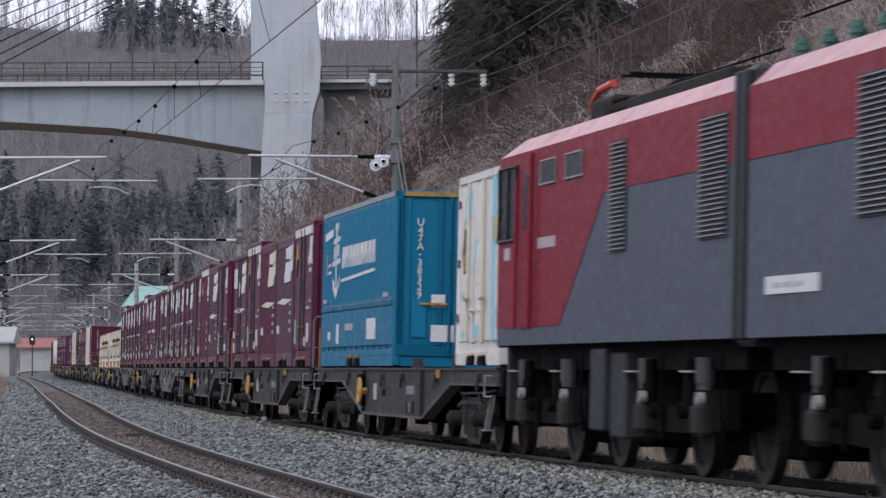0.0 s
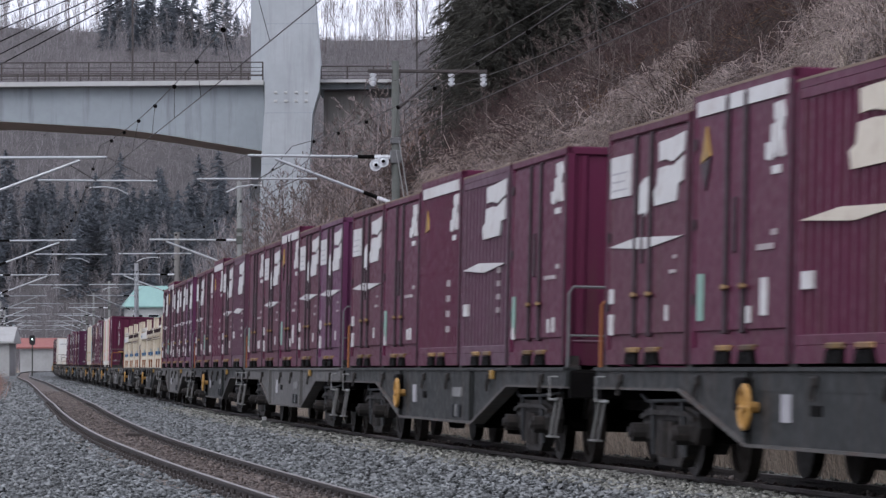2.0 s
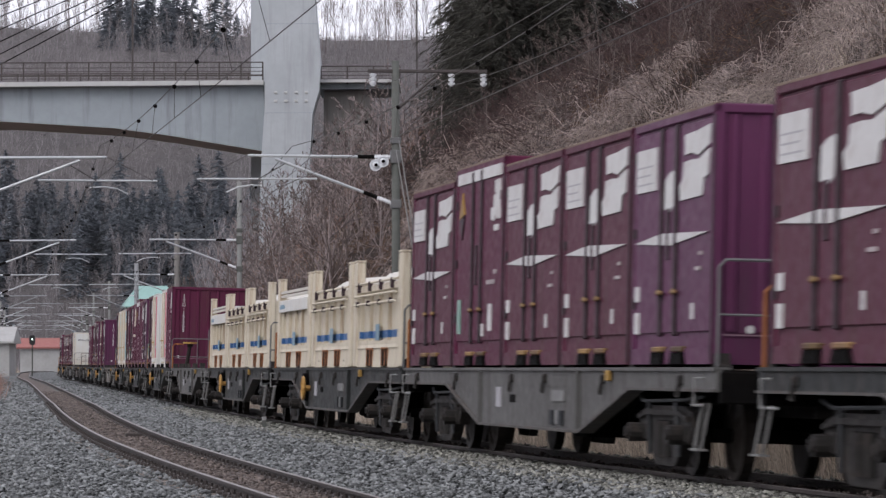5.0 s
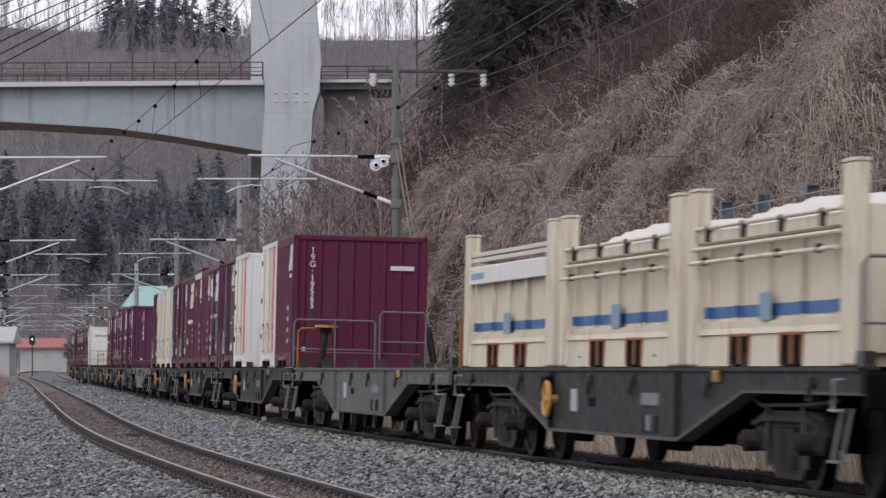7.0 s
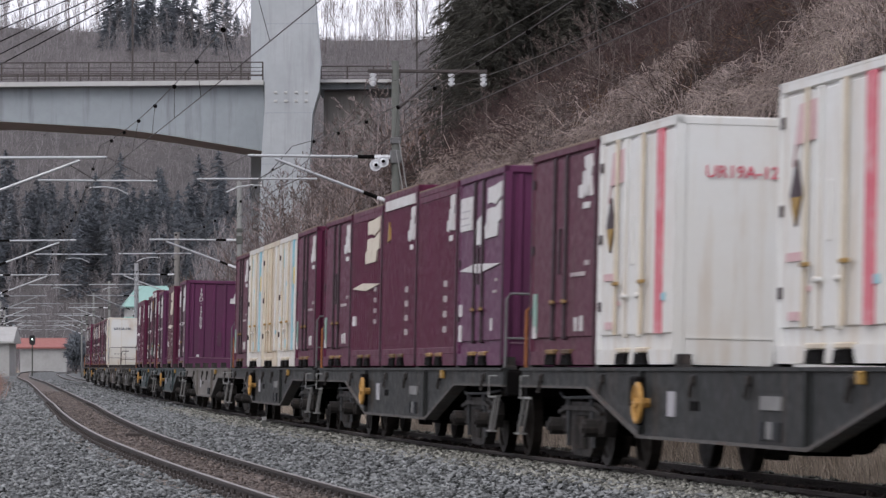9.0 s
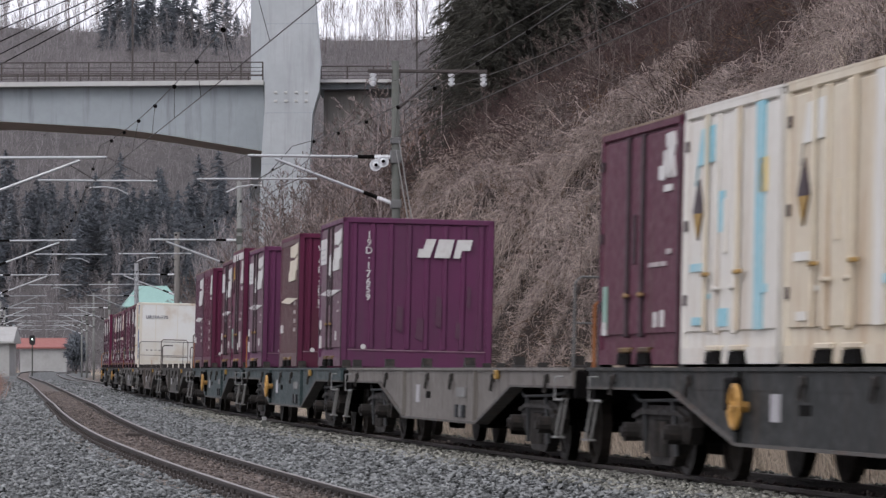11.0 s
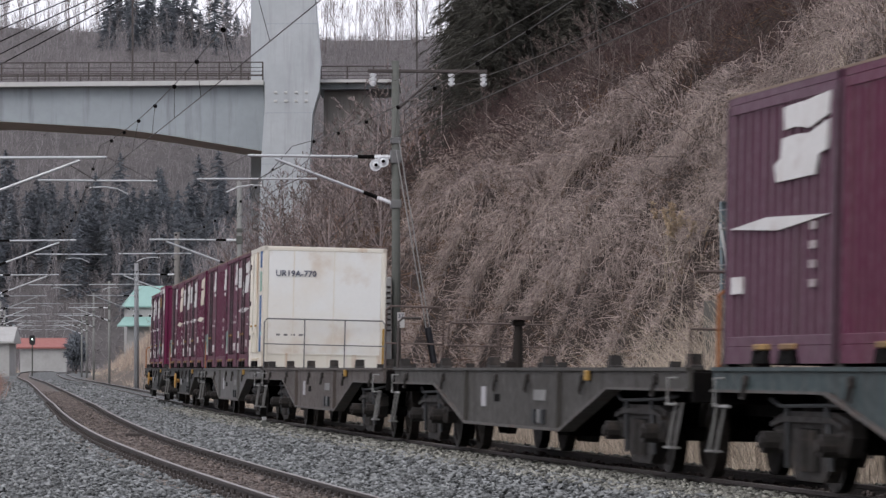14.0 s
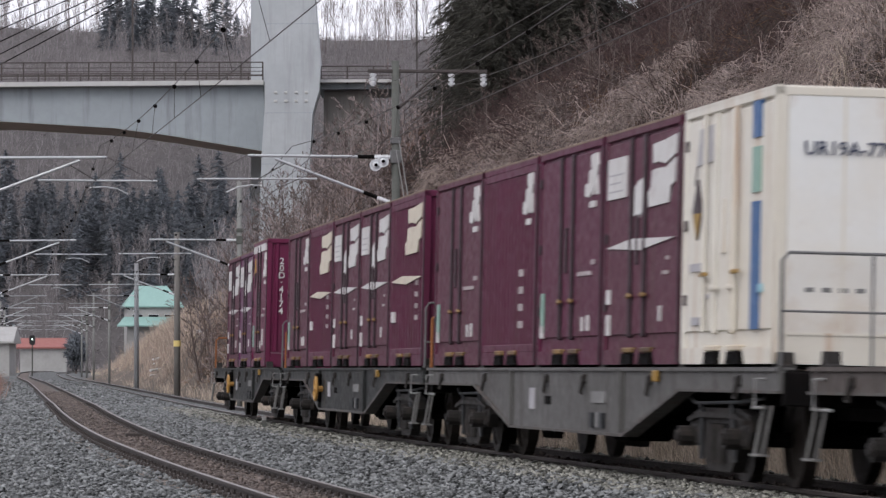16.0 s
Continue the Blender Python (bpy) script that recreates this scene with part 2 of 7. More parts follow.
WAGON = material("grimy_grey_wagon_paint", (.021, .023, .0225), .6, spec=.22, second=(.015, .016, .0155), stain=(.055, .042, .034), stain_amount=.8, streaks=True, bump=.1, big=.45, spread=.08)
WAGON_LIGHT = material("light_grey_wagon_paint", (.098, .096, .092), .65, spec=.3, second=(.066, .063, .059), stain=(.034, .027, .022), stain_amount=.85, streaks=True, bump=.1, big=.45, spread=.08)
WAGON_PALE = material("pale_brown_grey_wagon_paint", (.15, .138, .125), .65, spec=.3, second=(.105, .094, .084), stain=(.04, .03, .024), stain_amount=.85, streaks=True, bump=.1, big=.45, spread=.08)
WAGON_GREEN = material("blue_green_wagon_paint", (.030, .048, .050), .6, spec=.3, second=(.022, .035, .036), stain=(.022, .019, .016), stain_amount=.85, streaks=True, bump=.1, big=.45, spread=.08)
WAGON_BROWN = material("brown_dust_wagon_paint", (.052, .049, .044), .7, spec=.25, second=(.034, .031, .028), stain=(.018, .014, .011), stain_amount=.85, streaks=True, bump=.1, big=.45, spread=.08)
# rust-stained, and lighter than wagon paint: sky light on the flange is painted in
FLANGE = material("sky_lit_rusty_flange", (.085, .080, .075), .7, spec=.25, second=(.05, .045, .042), stain=(.10, .06, .045), stain_amount=.6, big=2, bump=.1)
CAST = material("dusty_cast_bogie_steel", (.017, .015, .0135), .75, spec=.25, second=(.012, .010, .009), stain=(.055, .042, .034), stain_amount=.6, big=3.5, bump=.3)
# near-black gear; shade under the vehicles and in openings is in it too
RUNNING = material("black_gear_and_shade", (.0045, .0042, .0042), .85, spec=.05, second=(.009, .0075, .0065), bump=.3, big=3)
AXLEBOX = material("dusty_running_gear", (.024, .020, .018), .8, spec=.12, second=(.018, .016, .014), bump=.3, big=3)
TYRE = material("wheel_steel", (.028, .023, .020), .6, metal=.4, second=(.035, .027, .022), bump=.1, big=3)
PALE_STEEL = material("pale_step_paint", (.26, .26, .255), .6, second=(.14, .14, .135), bump=.1, big=3)
STEP_STEEL = material("grimy_pale_step_steel", (.17, .168, .162), .65, second=(.07, .066, .062), big=2.5, spread=.1, bump=.1)
RED = material("locomotive_red_paint", (.165, .008, .019), .5, grain=.02, spec=.10, second=(.158, .009, .019), stain=(.10, .02, .02), stain_amount=.25, streaks=True, bump=0)
GREY = material("locomotive_grey_paint", (.062, .073, .097), .5, grain=.05, spec=.10, second=(.057, .066, .087), stain=(.045, .047, .05), stain_amount=.3, streaks=True, bump=0)
SLAT = material("pale_grey_louvre_slat", (.20, .205, .215), .5, second=(.14, .145, .15), big=3, bump=.03)
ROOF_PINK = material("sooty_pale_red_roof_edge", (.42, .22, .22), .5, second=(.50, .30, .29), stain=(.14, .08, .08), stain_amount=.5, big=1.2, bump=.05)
BLACK_GAP = material("black_rubber_gangway", (.012, .013, .017), .6, bump=.1)
GLASS = material("dark_cab_glass", (.010, .012, .015), .3, bump=0, spec=.10)
INSULATOR_GREEN = material("green_insulator", (.03, .105, .08), .3, bump=.02)
PLATE_BLUE = material("grey_blue_plate", (.16, .26, .34), .6, second=(.2, .28, .33), bump=.03)
MAUVE = material("faded_mauve_paint", (.082, .031, .054), .55, grain=.12, spec=.28, second=(.075, .035, .052), stain=(.06, .04, .04), stain_amount=.4, streaks=True, bump=.05)
CABINET = material("dark_grey_underfloor_paint", (.026, .028, .031), .6, spec=.15, second=(.02, .021, .023), streaks=True, stain=(.012, .012, .012), bump=.05)
UNDER_GREY = material("dull_underfloor_grey", (.040, .042, .045), .55, spec=.3, second=(.04, .041, .043), big=2, bump=.05)
PLATE_GREY = material("worn_stencil_grey", (.19, .19, .185), .7, second=(.09, .088, .085), big=6, bump=.05)
WAGON_DUST = material("dusty_warm_grey_wagon_paint", (.082, .069, .062), .7, spec=.25, second=(.054, .045, .04), stain=(.026, .02, .017), stain_amount=.75, streaks=True, bump=.1, big=.45, spread=.08)
MARK_SMALL = material("worn_small_stencil", (.40, .36, .36), .6, second=(.24, .19, .20), big=6, bump=.03)
BRAKE_YELLOW = material("worn_yellow_brake_wheel", (.42, .23, .055), .6, second=(.30, .16, .045), stain=(.10, .06, .03), stain_amount=.5, bump=.1, big=3)
LIP = material("rusty_yellow_pocket_lip", (.27, .165, .045), .7, second=(.085, .045, .03), stain=(.05, .03, .022), stain_amount=.7, mix=.9, big=2.2, bump=.1, random=.55)
OCHRE = material("dull_ochre_steel", (.22, .13, .04), .65, second=(.13, .08, .035), big=5, bump=.05)
DUSTY_RAIL = material("dusty_brown_handrail", (.095, .070, .062), .7, second=(.06, .042, .037), big=3, bump=.05)
RAIL_GREY = material("mid_grey_handrail_steel", (.13, .13, .13), .6, second=(.08, .08, .08), big=3, bump=.05)
RUST_END = material("rust_blotched_white_end", (.63, .64, .625), .5, grain=.12, second=(.58, .51, .40), stain=(.38, .24, .13), stain_amount=.45, bump=.05, big=.6, spread=.10, mix=.4)
PATCH_YELLOW = material("faded_yellow_patch", (.62, .48, .16), .55, second=(.6, .55, .4), bump=.03)
BLUE_PALE = material("light_blue_panel", (.008, .15, .27), .5, grain=.1, spec=.2, bump=.03)
RED_PART = material("bright_red_insulating_horn", (.55, .05, .04), .45, bump=.05)

EARTH = material("dry_grass_earth", (.092, .072, .056), .95, second=(.062, .048, .038), stain=(.15, .118, .085), big=.25, fine=3, bump=.6, bump_scale=6, mix=.8)
BALLAST = material("grey_ballast_bed", (.072, .076, .074), .9, second=(.045, .048, .048), big=1.6, fine=16, bump=1.0, bump_scale=20, mix=.8, stain=(.26, .27, .27), stain_amount=.8)
STONE_COOL = material("bluish_ballast_stone", (.163, .171, .170), .75, second=(.088, .093, .095), big=.7, fine=30, bump=.3, island=.8)
STONE = material("grey_ballast_stone", (.192, .190, .164), .75, second=(.108, .108, .094), big=.7, fine=30, bump=.3, island=.8)
RUST_BED = material("rust_brown_ballast_bed", (.115, .092, .080), .95, second=(.08, .063, .054), big=1.0, fine=20, bump=1.0, bump_scale=24, mix=.7)
RUST_STONE = material("rust_brown_ballast_stone", (.132, .108, .096), .9, second=(.092, .074, .066), big=1, fine=30, bump=.3, island=.55)
RAIL_SIDE = material("rusty_rail_side", (.036, .029, .026), .8, second=(.034, .026, .022), big=4, fine=30, bump=.3)
RAIL_TOP = material("worn_rail_head", (.17, .152, .14), .5, metal=.3, second=(.12, .104, .094), big=3, fine=30, bump=.05)
SLEEPER = material("concrete_sleeper", (.20, .175, .155), .9, second=(.15, .125, .11), stain=(.09, .06, .045), big=2, bump=.3)
CONCRETE = material("weathered_bridge_concrete", (.30, .335, .355), .85, second=(.24, .268, .288), stain=(.175, .185, .20), stain_amount=.8, big=.22, fine=1.6, streaks=True, bump=.15, bump_scale=3, mix=.7)
# brown stain, with light bounced from the ground painted in as a paler base
SOFFIT = material("stained_bounce_lit_soffit", (.42, .36, .32), .85, second=(.33, .28, .25), stain=(.24, .20, .17), big=.3, fine=2, bump=.1, bump_scale=3)
ABUTMENT = material("dirty_abutment_concrete", (.24, .23, .215), .9, second=(.16, .15, .14), stain=(.10, .09, .08), stain_amount=.8, big=.4, fine=2, streaks=True, bump=.2, bump_scale=3)
# lighter than CONCRETE: the sun on the pier's front is in the colour
CONCRETE_PIER = material("sunlit_pier_concrete", (.405, .43, .445), .85, second=(.34, .365, .38), stain=(.27, .28, .29), stain_amount=.6, big=.3, fine=1.6, streaks=True, bump=.15, bump_scale=3, mix=.8)
CONCRETE_PALE = material("pale_concrete_kerb", (.46, .46, .45), .8, second=(.40, .40, .385), big=.3, fine=2, bump=.1, bump_scale=4)
POLE_PALE = material("grey_pole_concrete", (.20, .205, .195), .85, second=(.16, .165, .155), stain=(.11, .11, .10), big=1, fine=12, bump=.2, streaks=True)
CONCRETE_POLE = material("grey_green_pole_concrete", (.095, .100, .090), .85, second=(.075, .08, .072), stain=(.055, .055, .05), big=1, fine=12, bump=.2, streaks=True)
WALL_CONCRETE = material("mossy_wall_concrete", (.075, .070, .060), .95, second=(.055, .05, .042), stain=(.03, .03, .022), big=.8, bump=.4)
GALVANISED = material("galvanised_pipe", (.42, .44, .45), .42, metal=.35, second=(.34, .36, .37), big=3, bump=.05)
PORCELAIN = material("white_porcelain", (.68, .70, .72), .25, bump=0)
WIRE = material("dark_overhead_wire", (.05, .045, .042), .6, bump=0)
BROWN_RAILING = material("dark_brown_railing_paint", (.055, .045, .042), .6, bump=.05)
TEAL_POST = material("teal_galvanised_fence_steel", (.105, .145, .160), .6, second=(.12, .145, .148), stain=(.10, .07, .045), stain_amount=.4, streaks=True, bump=.1)


def nearest(x, y):
    """Metres along and to the right of the line, for places on the plan."""
    shape = np.shape(x)
    x, y = np.ravel(x), np.ravel(y)
    s, off = np.zeros(len(x)), np.zeros(len(x))
    ss, px, py, ph = LS[::8], LX[::8], LY[::8], LH[::8]
    for a in range(0, len(x), 4000):
        b = slice(a, a + 4000)
        i = np.argmin((x[b, None] - px) ** 2 + (y[b, None] - py) ** 2, 1)
        dx, dy = x[b] - px[i], y[b] - py[i]
        s[b] = ss[i] + dx * np.sin(ph[i]) + dy * np.cos(ph[i])
        off[b] = dx * np.cos(ph[i]) - dy * np.sin(ph[i])
    return s.reshape(shape), off.reshape(shape)


def wave(x, y, k, seed=0.0):
    """Soft unevenness of the ground, without a repeat."""
    return (np.sin(x * k + seed) * np.cos(y * k * .83 + seed * 2.1) + .6 * np.sin(x * k * 1.93 - y * k * 1.31 + seed * 3.7) + .4 * np.sin(y * k * 3.1 + x * k * 2.3 + seed)) / 2


def step(a, b, v):
    w = np.clip((v - a) / (b - a), 0, 1)
    return w * w * (3 - 2 * w)


def hill_foot(s):
    return 4.3 + .13 * np.clip(s - 165, 0, 400) + 0.45 * np.clip(-s - 30, 0, 60)


# mounds where vines have grown over shrubs: metres along, metres up the slope, radius, height
BIG_MOUNDS = [(79, 6.7, 3.2, 1.7), (78, 7.6, 3.2, 1.7), (71, 7.8, 3.2, 1.7), (58, 7.2, 3.0, 1.6), (66, 4.7, 2.8, 1.7), (45, 3.2, 2.4, 1.6), (36, 2.8, 2.3, 1.7), (35.5, 3.4, 2.4, 1.8), (37, 4.4, 2.5, 1.9),
              (34, 4.8, 2.5, 1.9), (33, 5.6, 2.4, 1.8), (18.6, 4.1, 2.2, 1.7), (16.3, 4.6, 2.2, 1.7), (16, 5.3, 2.3, 1.8), (12.6, 5.1, 2.4, 1.9), (12, 5.6, 2.5, 2.0), (11.6, 6.2, 2.5, 2.0), (3, 4.8, 2.5, 2.0),
              (26.5, 2.3, 2.0, 1.5), (24, 3.0, 2.0, 1.5), (17.3, 2.8, 2.1, 1.6), (14.2, 3.2, 2.0, 1.5), (13.8, 4.0, 2.1, 1.6), (4.6, 3.0, 2.1, 1.7), (2, 3.4, 2.1, 1.7), (-3.3, 3.0, 2.1, 1.7), (-4.2, 2.4, 1.9, 1.5),
              (-5.2, 3.2, 1.9, 1.6), (21.7, 2.0, 1.7, 1.3), (14.6, 2.2, 1.7, 1.3), (8.3, 2.1, 1.6, 1.3)]
rd = np.random.default_rng(5)
ds = np.concatenate([[m[0] for m in BIG_MOUNDS], rd.uniform(-30, 40, 60), rd.uniform(35, 130, 60), rd.uniform(120, 185, 30)])
do = np.concatenate([[m[1] for m in BIG_MOUNDS], rd.uniform(.2, 1, 150) ** .8 * np.where(ds[len(BIG_MOUNDS):] > 12, 5.0, 4.0)])
DOMES = line(ds, hill_foot(ds) + do)
DOME_R = np.concatenate([[m[2] for m in BIG_MOUNDS], rd.uniform(.9, 2.0, 150) * np.where(ds[len(BIG_MOUNDS):] > 60, 1.35, 1.0)])
DOME_H = np.concatenate([[m[3] for m in BIG_MOUNDS], DOME_R[len(BIG_MOUNDS):] * rd.uniform(.2, .4, 150)])


def dome(x, y):
    shape = np.shape(x)
    x, y = np.ravel(x), np.ravel(y)
    best = np.zeros(len(x))
    if y.min() < 270 and y.max() > 30:
        for (cx, cy, cz), r, h in zip(DOMES, DOME_R, DOME_H):
            near = np.abs(y - cy) < r
            if near.any():
                q = 1 - ((x[near] - cx) ** 2 + (y[near] - cy) ** 2) / (r * r)
                best[near] = np.maximum(best[near], h * np.clip(q, 0, 1) ** .8)
    return best.reshape(shape)


def ground_z(x, y):
    s, off = nearest(x, y)
    z = -0.5 + grade(s) + .08 * wave(x, y, .5)
    # the cutting's slope on the right
    rise = np.clip(off - hill_foot(s), 0, None)
    cap = 12.0 + .09 * np.clip(s - 15, 0, 110)
    slope = rise * (1.38 + .12 * wave(x, y, .11, 1.0))
    slope = cap * (1 - np.exp(-(slope / cap) ** 1.0 * 1.0 - .28 * (slope / cap) ** 2))
    slope = slope + (.95 * wave(x, y, .42, 2.0) + .65 * wave(x, y, .95, 4.0)) * step(0, 3, rise)
    slope = slope * (1 - step(178, 300, s)) * (1 - step(40, 110, -s))
    # the grassy bank beyond the bridge
    far_rise = np.clip(off - 4.2, 0, None) * (1 + .15 * wave(x, y, .12, 6.0))
    bank = 11.5 * (1 - np.exp(-far_rise * 1.2 / 11.5)) * step(165, 205, s) * (1 - step(330, 430, s)) * step(0, 1, off)
    z = z + np.maximum(slope, bank) + .75 * dome(x, y)
    # the wooded hills that close the valley
    far = np.clip((y - 560) / 340, 0, 1)
    hill = 81 * far ** 1.1 * (1 + .10 * wave(x, y, .006, .5)) + 5 * wave(x, y, .02, 3.0) * step(.1, .4, far)
    hill = hill * (1 - .09 * step(-70, 0, x)) * (1 - .3 * step(60, 260, x)) * np.maximum(step(8, 60, abs(off) + 0 * x), step(585, 640, y))
    hill = hill * (1 - step(1000, 1500, y) * .6)
    return z + hill


def on_ground(x, y):
    return ground_z(np.asarray(x, float), np.asarray(y, float))


def sheet(name, xs, ys, zf, material_, smooth=True):
    gx, gy = np.meshgrid(xs, ys)
    gz = zf(gx, gy)
    v = np.stack([gx, gy, gz], -1).reshape(-1, 3)
    w = len(xs)
    i = (np.arange(len(ys) - 1)[:, None] * w + np.arange(w - 1)[None]).ravel()
    return raw_mesh(name, v, np.stack([i, i + 1, i + w + 1, i + w], -1), np.zeros((0, 3), int), material_, smooth)


GX = np.concatenate([np.arange(-3000, -300, 300), np.arange(-300, -60, 12), np.arange(-60, -24, 3), np.arange(-24, 0, 1.25), np.arange(0, 22, .45), np.arange(22, 40, 1.25), np.arange(40, 100, 6), np.arange(100, 300, 25), np.arange(300, 3001, 300)])
GY = np.concatenate([np.arange(-3000, -200, 400), np.arange(-200, -40, 20), np.arange(-40, 20, 5), np.arange(20, 50, 1.5), np.arange(50, 190, .55), np.arange(190, 220, 1.5), np.arange(220, 520, 6), np.arange(520, 1000, 14), np.arange(1000, 1500, 60), np.arange(1500, 4501, 500)])
LITTER = material("leaf_litter_woodland_floor", (.088, .080, .078), .95, second=(.058, .054, .053), stain=(.12, .105, .095), big=.03, fine=.6, bump=.5, bump_scale=1.2, mix=.9)
# leaf mould, darkened further to hold the shade inside the thicket
SOIL = material("shaded_leaf_mould", (.038, .029, .025), .95, spec=.1, second=(.025, .019, .016), stain=(.06, .046, .036), big=.5, fine=4, bump=.6, bump_scale=6, mix=.8)
ground_mesh = sheet("ground", GX, GY, ground_z, EARTH)
ground_mesh.materials.append(LITTER)
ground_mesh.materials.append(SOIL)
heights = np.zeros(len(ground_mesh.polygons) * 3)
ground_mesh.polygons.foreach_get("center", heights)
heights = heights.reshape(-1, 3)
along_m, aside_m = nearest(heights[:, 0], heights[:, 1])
# faces of the slope that get the shade-dark soil colour
brush_shade = (aside_m > hill_foot(along_m) + .4) & (along_m > -80) & (along_m < 180)
ground_mesh.polygons.foreach_set("material_index", np.where(heights[:, 1] > 430, 1, np.where(brush_shade, 2, 0)).astype(np.int32))
tagged(new("ground", ground_mesh), "dry brown winter earth rising to a steep cutting slope", "ground", kind="structure")


# ---- trackbed and tracks ----
def sweep(shape, section, ss, off, cant=0.0, closed=True, rise=None):
    """Draws a section of (u, z) along the line."""
    n = len(section)
    b = len(shape.v)
    for s in ss:
        o = float(off(s))
        for u, z in section:
            shape.v.append(tuple(canted(s, o, u, z + (float(rise(s)) if rise else 0.0), cant)))
    for i in range(len(ss) - 1):
        for k in range(n if closed else n - 1):
            a, c = b + i * n + k, b + i * n + (k + 1) % n
            shape.f.append((a, c, c + n, a + n))
    if closed:
        shape.f += [tuple(b + k for k in range(n)), tuple(b + (len(ss) - 1) * n + k for k in range(n - 1, -1, -1))]
    return shape


def none(s):
    return 0.0


def ballast_top(off, lo, up=0.0):
    """Height of the stones over the cross-section; lo, up: where the empty track lies."""
    o = np.asarray(off, float)
    return np.interp(o, [lo - 5.2, lo - 3.4, lo - 2.0, lo - .85, lo - .62, lo, lo + .62, lo + .85, lo + 1.5, -1.9, -1.25, -.75, -.6, .6, .8, 1.5, 2.9],
                     [up - .62, up - .40, up - .17, up - .125, up - .15, up - .16, up - .15, up - .115, up * .8 - .07, -.04, -.03, -.06, -.10, -.12, -.07, -.14, -.72])


bed = Shape()
bed_s = np.concatenate([np.arange(-60, 100, 1.0), np.arange(100, 640, 4.0)])
cols = 64
for s in bed_s:
    lo = float(left_off(s))
    offs = np.linspace(lo - 5.2, 2.9, cols)
    z = ballast_top(offs, lo, float(left_rise(s))) + .02 * wave(offs * 3, np.full(cols, s), 1.7)
    bed.v += [tuple(p) for p in line(np.full(cols, s), offs, z)]
bed.f = [(i * cols + k, i * cols + k + 1, (i + 1) * cols + k + 1, (i + 1) * cols + k) for i in range(len(bed_s) - 1) for k in range(cols - 1)]
solid("trackbed", bed, BALLAST, "grey crushed-stone ballast bed under two tracks", "ballast", kind="structure", smooth=True)
rusty = Shape()
sweep(rusty, [(-.53, -.150), (-.3, -.125), (0, -.128), (.3, -.125), (.53, -.150)], bed_s, left_off, CANT, closed=False, rise=left_rise)
solid("rusty_trackbed", rusty, RUST_BED, "rust-brown ballast between the rails of the empty track", "ballast", kind="structure", smooth=True)

RAIL = [(-.062, -.153), (-.062, -.142), (-.012, -.125), (-.010, -.045), (-.033, -.036), (-.033, -.006), (-.028, -.002), (.028, -.002), (.033, -.006), (.033, -.036), (.010, -.045), (.012, -.125), (.062, -.142), (.062, -.153)]
rail_s = np.concatenate([np.arange(-100, 120, 2.0), np.arange(120, 640, 5.0)])
SLEEPER_SHAPE = Shape()
SLEEPER_SHAPE.prism([(-.11, -.2), (.11, -.2), (.09, 0), (-.09, 0)], -1.0, 1.0)
sleeper_mesh = SLEEPER_SHAPE.mesh("sleeper", SLEEPER)
FASTENER = Shape().box((-.075, -.06, -.01), (.075, .06, .05), .015).tube([(0, 0, .04), (0, 0, .095)], .026, 6).tube([(-.06, -.045, .045), (.06, -.045, .06), (.06, .045, .06), (-.06, .045, .045)], .014, 6)
fastener_mesh = FASTENER.mesh("fastener", RAIL_SIDE)


def build_track(name, label, off, near, rise=None, clips=(.475, .665)):
    track = thing(name, label, "railway track", kind="structure")
    for side in (-1, 1):
        u0 = side * (.5335 + .0325)
        part("rail", sweep(Shape(), [(u0 + u, z) for u, z in RAIL], rail_s, off, CANT, rise=rise), RAIL_SIDE, track, "rust-brown steel rail")
        part("rail_head", sweep(Shape(), [(u0 - .029, -.004), (u0 - .029, .0), (u0 + .029, .0), (u0 + .029, -.004)], rail_s, off, CANT, rise=rise), RAIL_TOP, track, "worn running surface")
    # sleepers where they can be told apart, each with its rail fastenings
    for i, s in enumerate(np.arange(near[0], near[1], .6)):
        p = canted(s, float(off(s)), 0, -.135 + (float(rise(s)) if rise else 0.0), CANT)
        h = float(np.interp(s, LS, LH))
        ob = new("sleeper", sleeper_mesh)
        ob.parent = track
        ob.matrix_basis = Matrix.Translation(p) @ Matrix.Rotation(-h, 4, "Z") @ Matrix.Rotation(CANT, 4, "Y") @ Matrix.Rotation(math.pi / 2, 4, "Z")
        for side in (-1, 1):
            for v in clips:
                clip = new("fastener", fastener_mesh)
                clip.parent = ob
                clip.matrix_basis = Matrix.Translation((0, side * v, 0))
    return track


build_track("track_empty", "rusty empty railway track on brown ballast", left_off, (-36, 50), left_rise)
build_track("track_train", "railway track that carries the freight train", none, (-36, 24), None, (.665,))


# ---- the train ----
TRAIN = []  # (metres behind the mark, vehicle, [(place on it, load)])


def text_shape(body, size, vertical=False):
    """Flat raised lettering in the built-in font, as a mesh: x to the right, y up."""
    cu = bpy.data.curves.new("lettering", "FONT")
    cu.body = "\n".join(body) if vertical else body
    cu.size, cu.extrude, cu.offset, cu.space_line = size, 0.004, 0.010 * size, 0.78
    cu.align_x, cu.resolution_u = "CENTER", 2
    ob = bpy.data.objects.new("lettering", cu)
    scene.collection.objects.link(ob)
    me = bpy.data.meshes.new_from_object(ob.evaluated_get(bpy.context.evaluated_depsgraph_get()))
    bpy.data.objects.remove(ob)
    return me


def lettering(body, size, m, material_, parent, vertical=False):
    me = text_shape(body, size, vertical)
    me.materials.clear()
    me.materials.append(material_)
    ob = new("lettering", me)
    ob.parent, ob.matrix_basis = parent, m
    return ob


FRONT = Matrix(((0, 0, 1, 0), (1, 0, 0, 0), (0, 1, 0, 0), (0, 0, 0, 1)))   # lettering on the front end


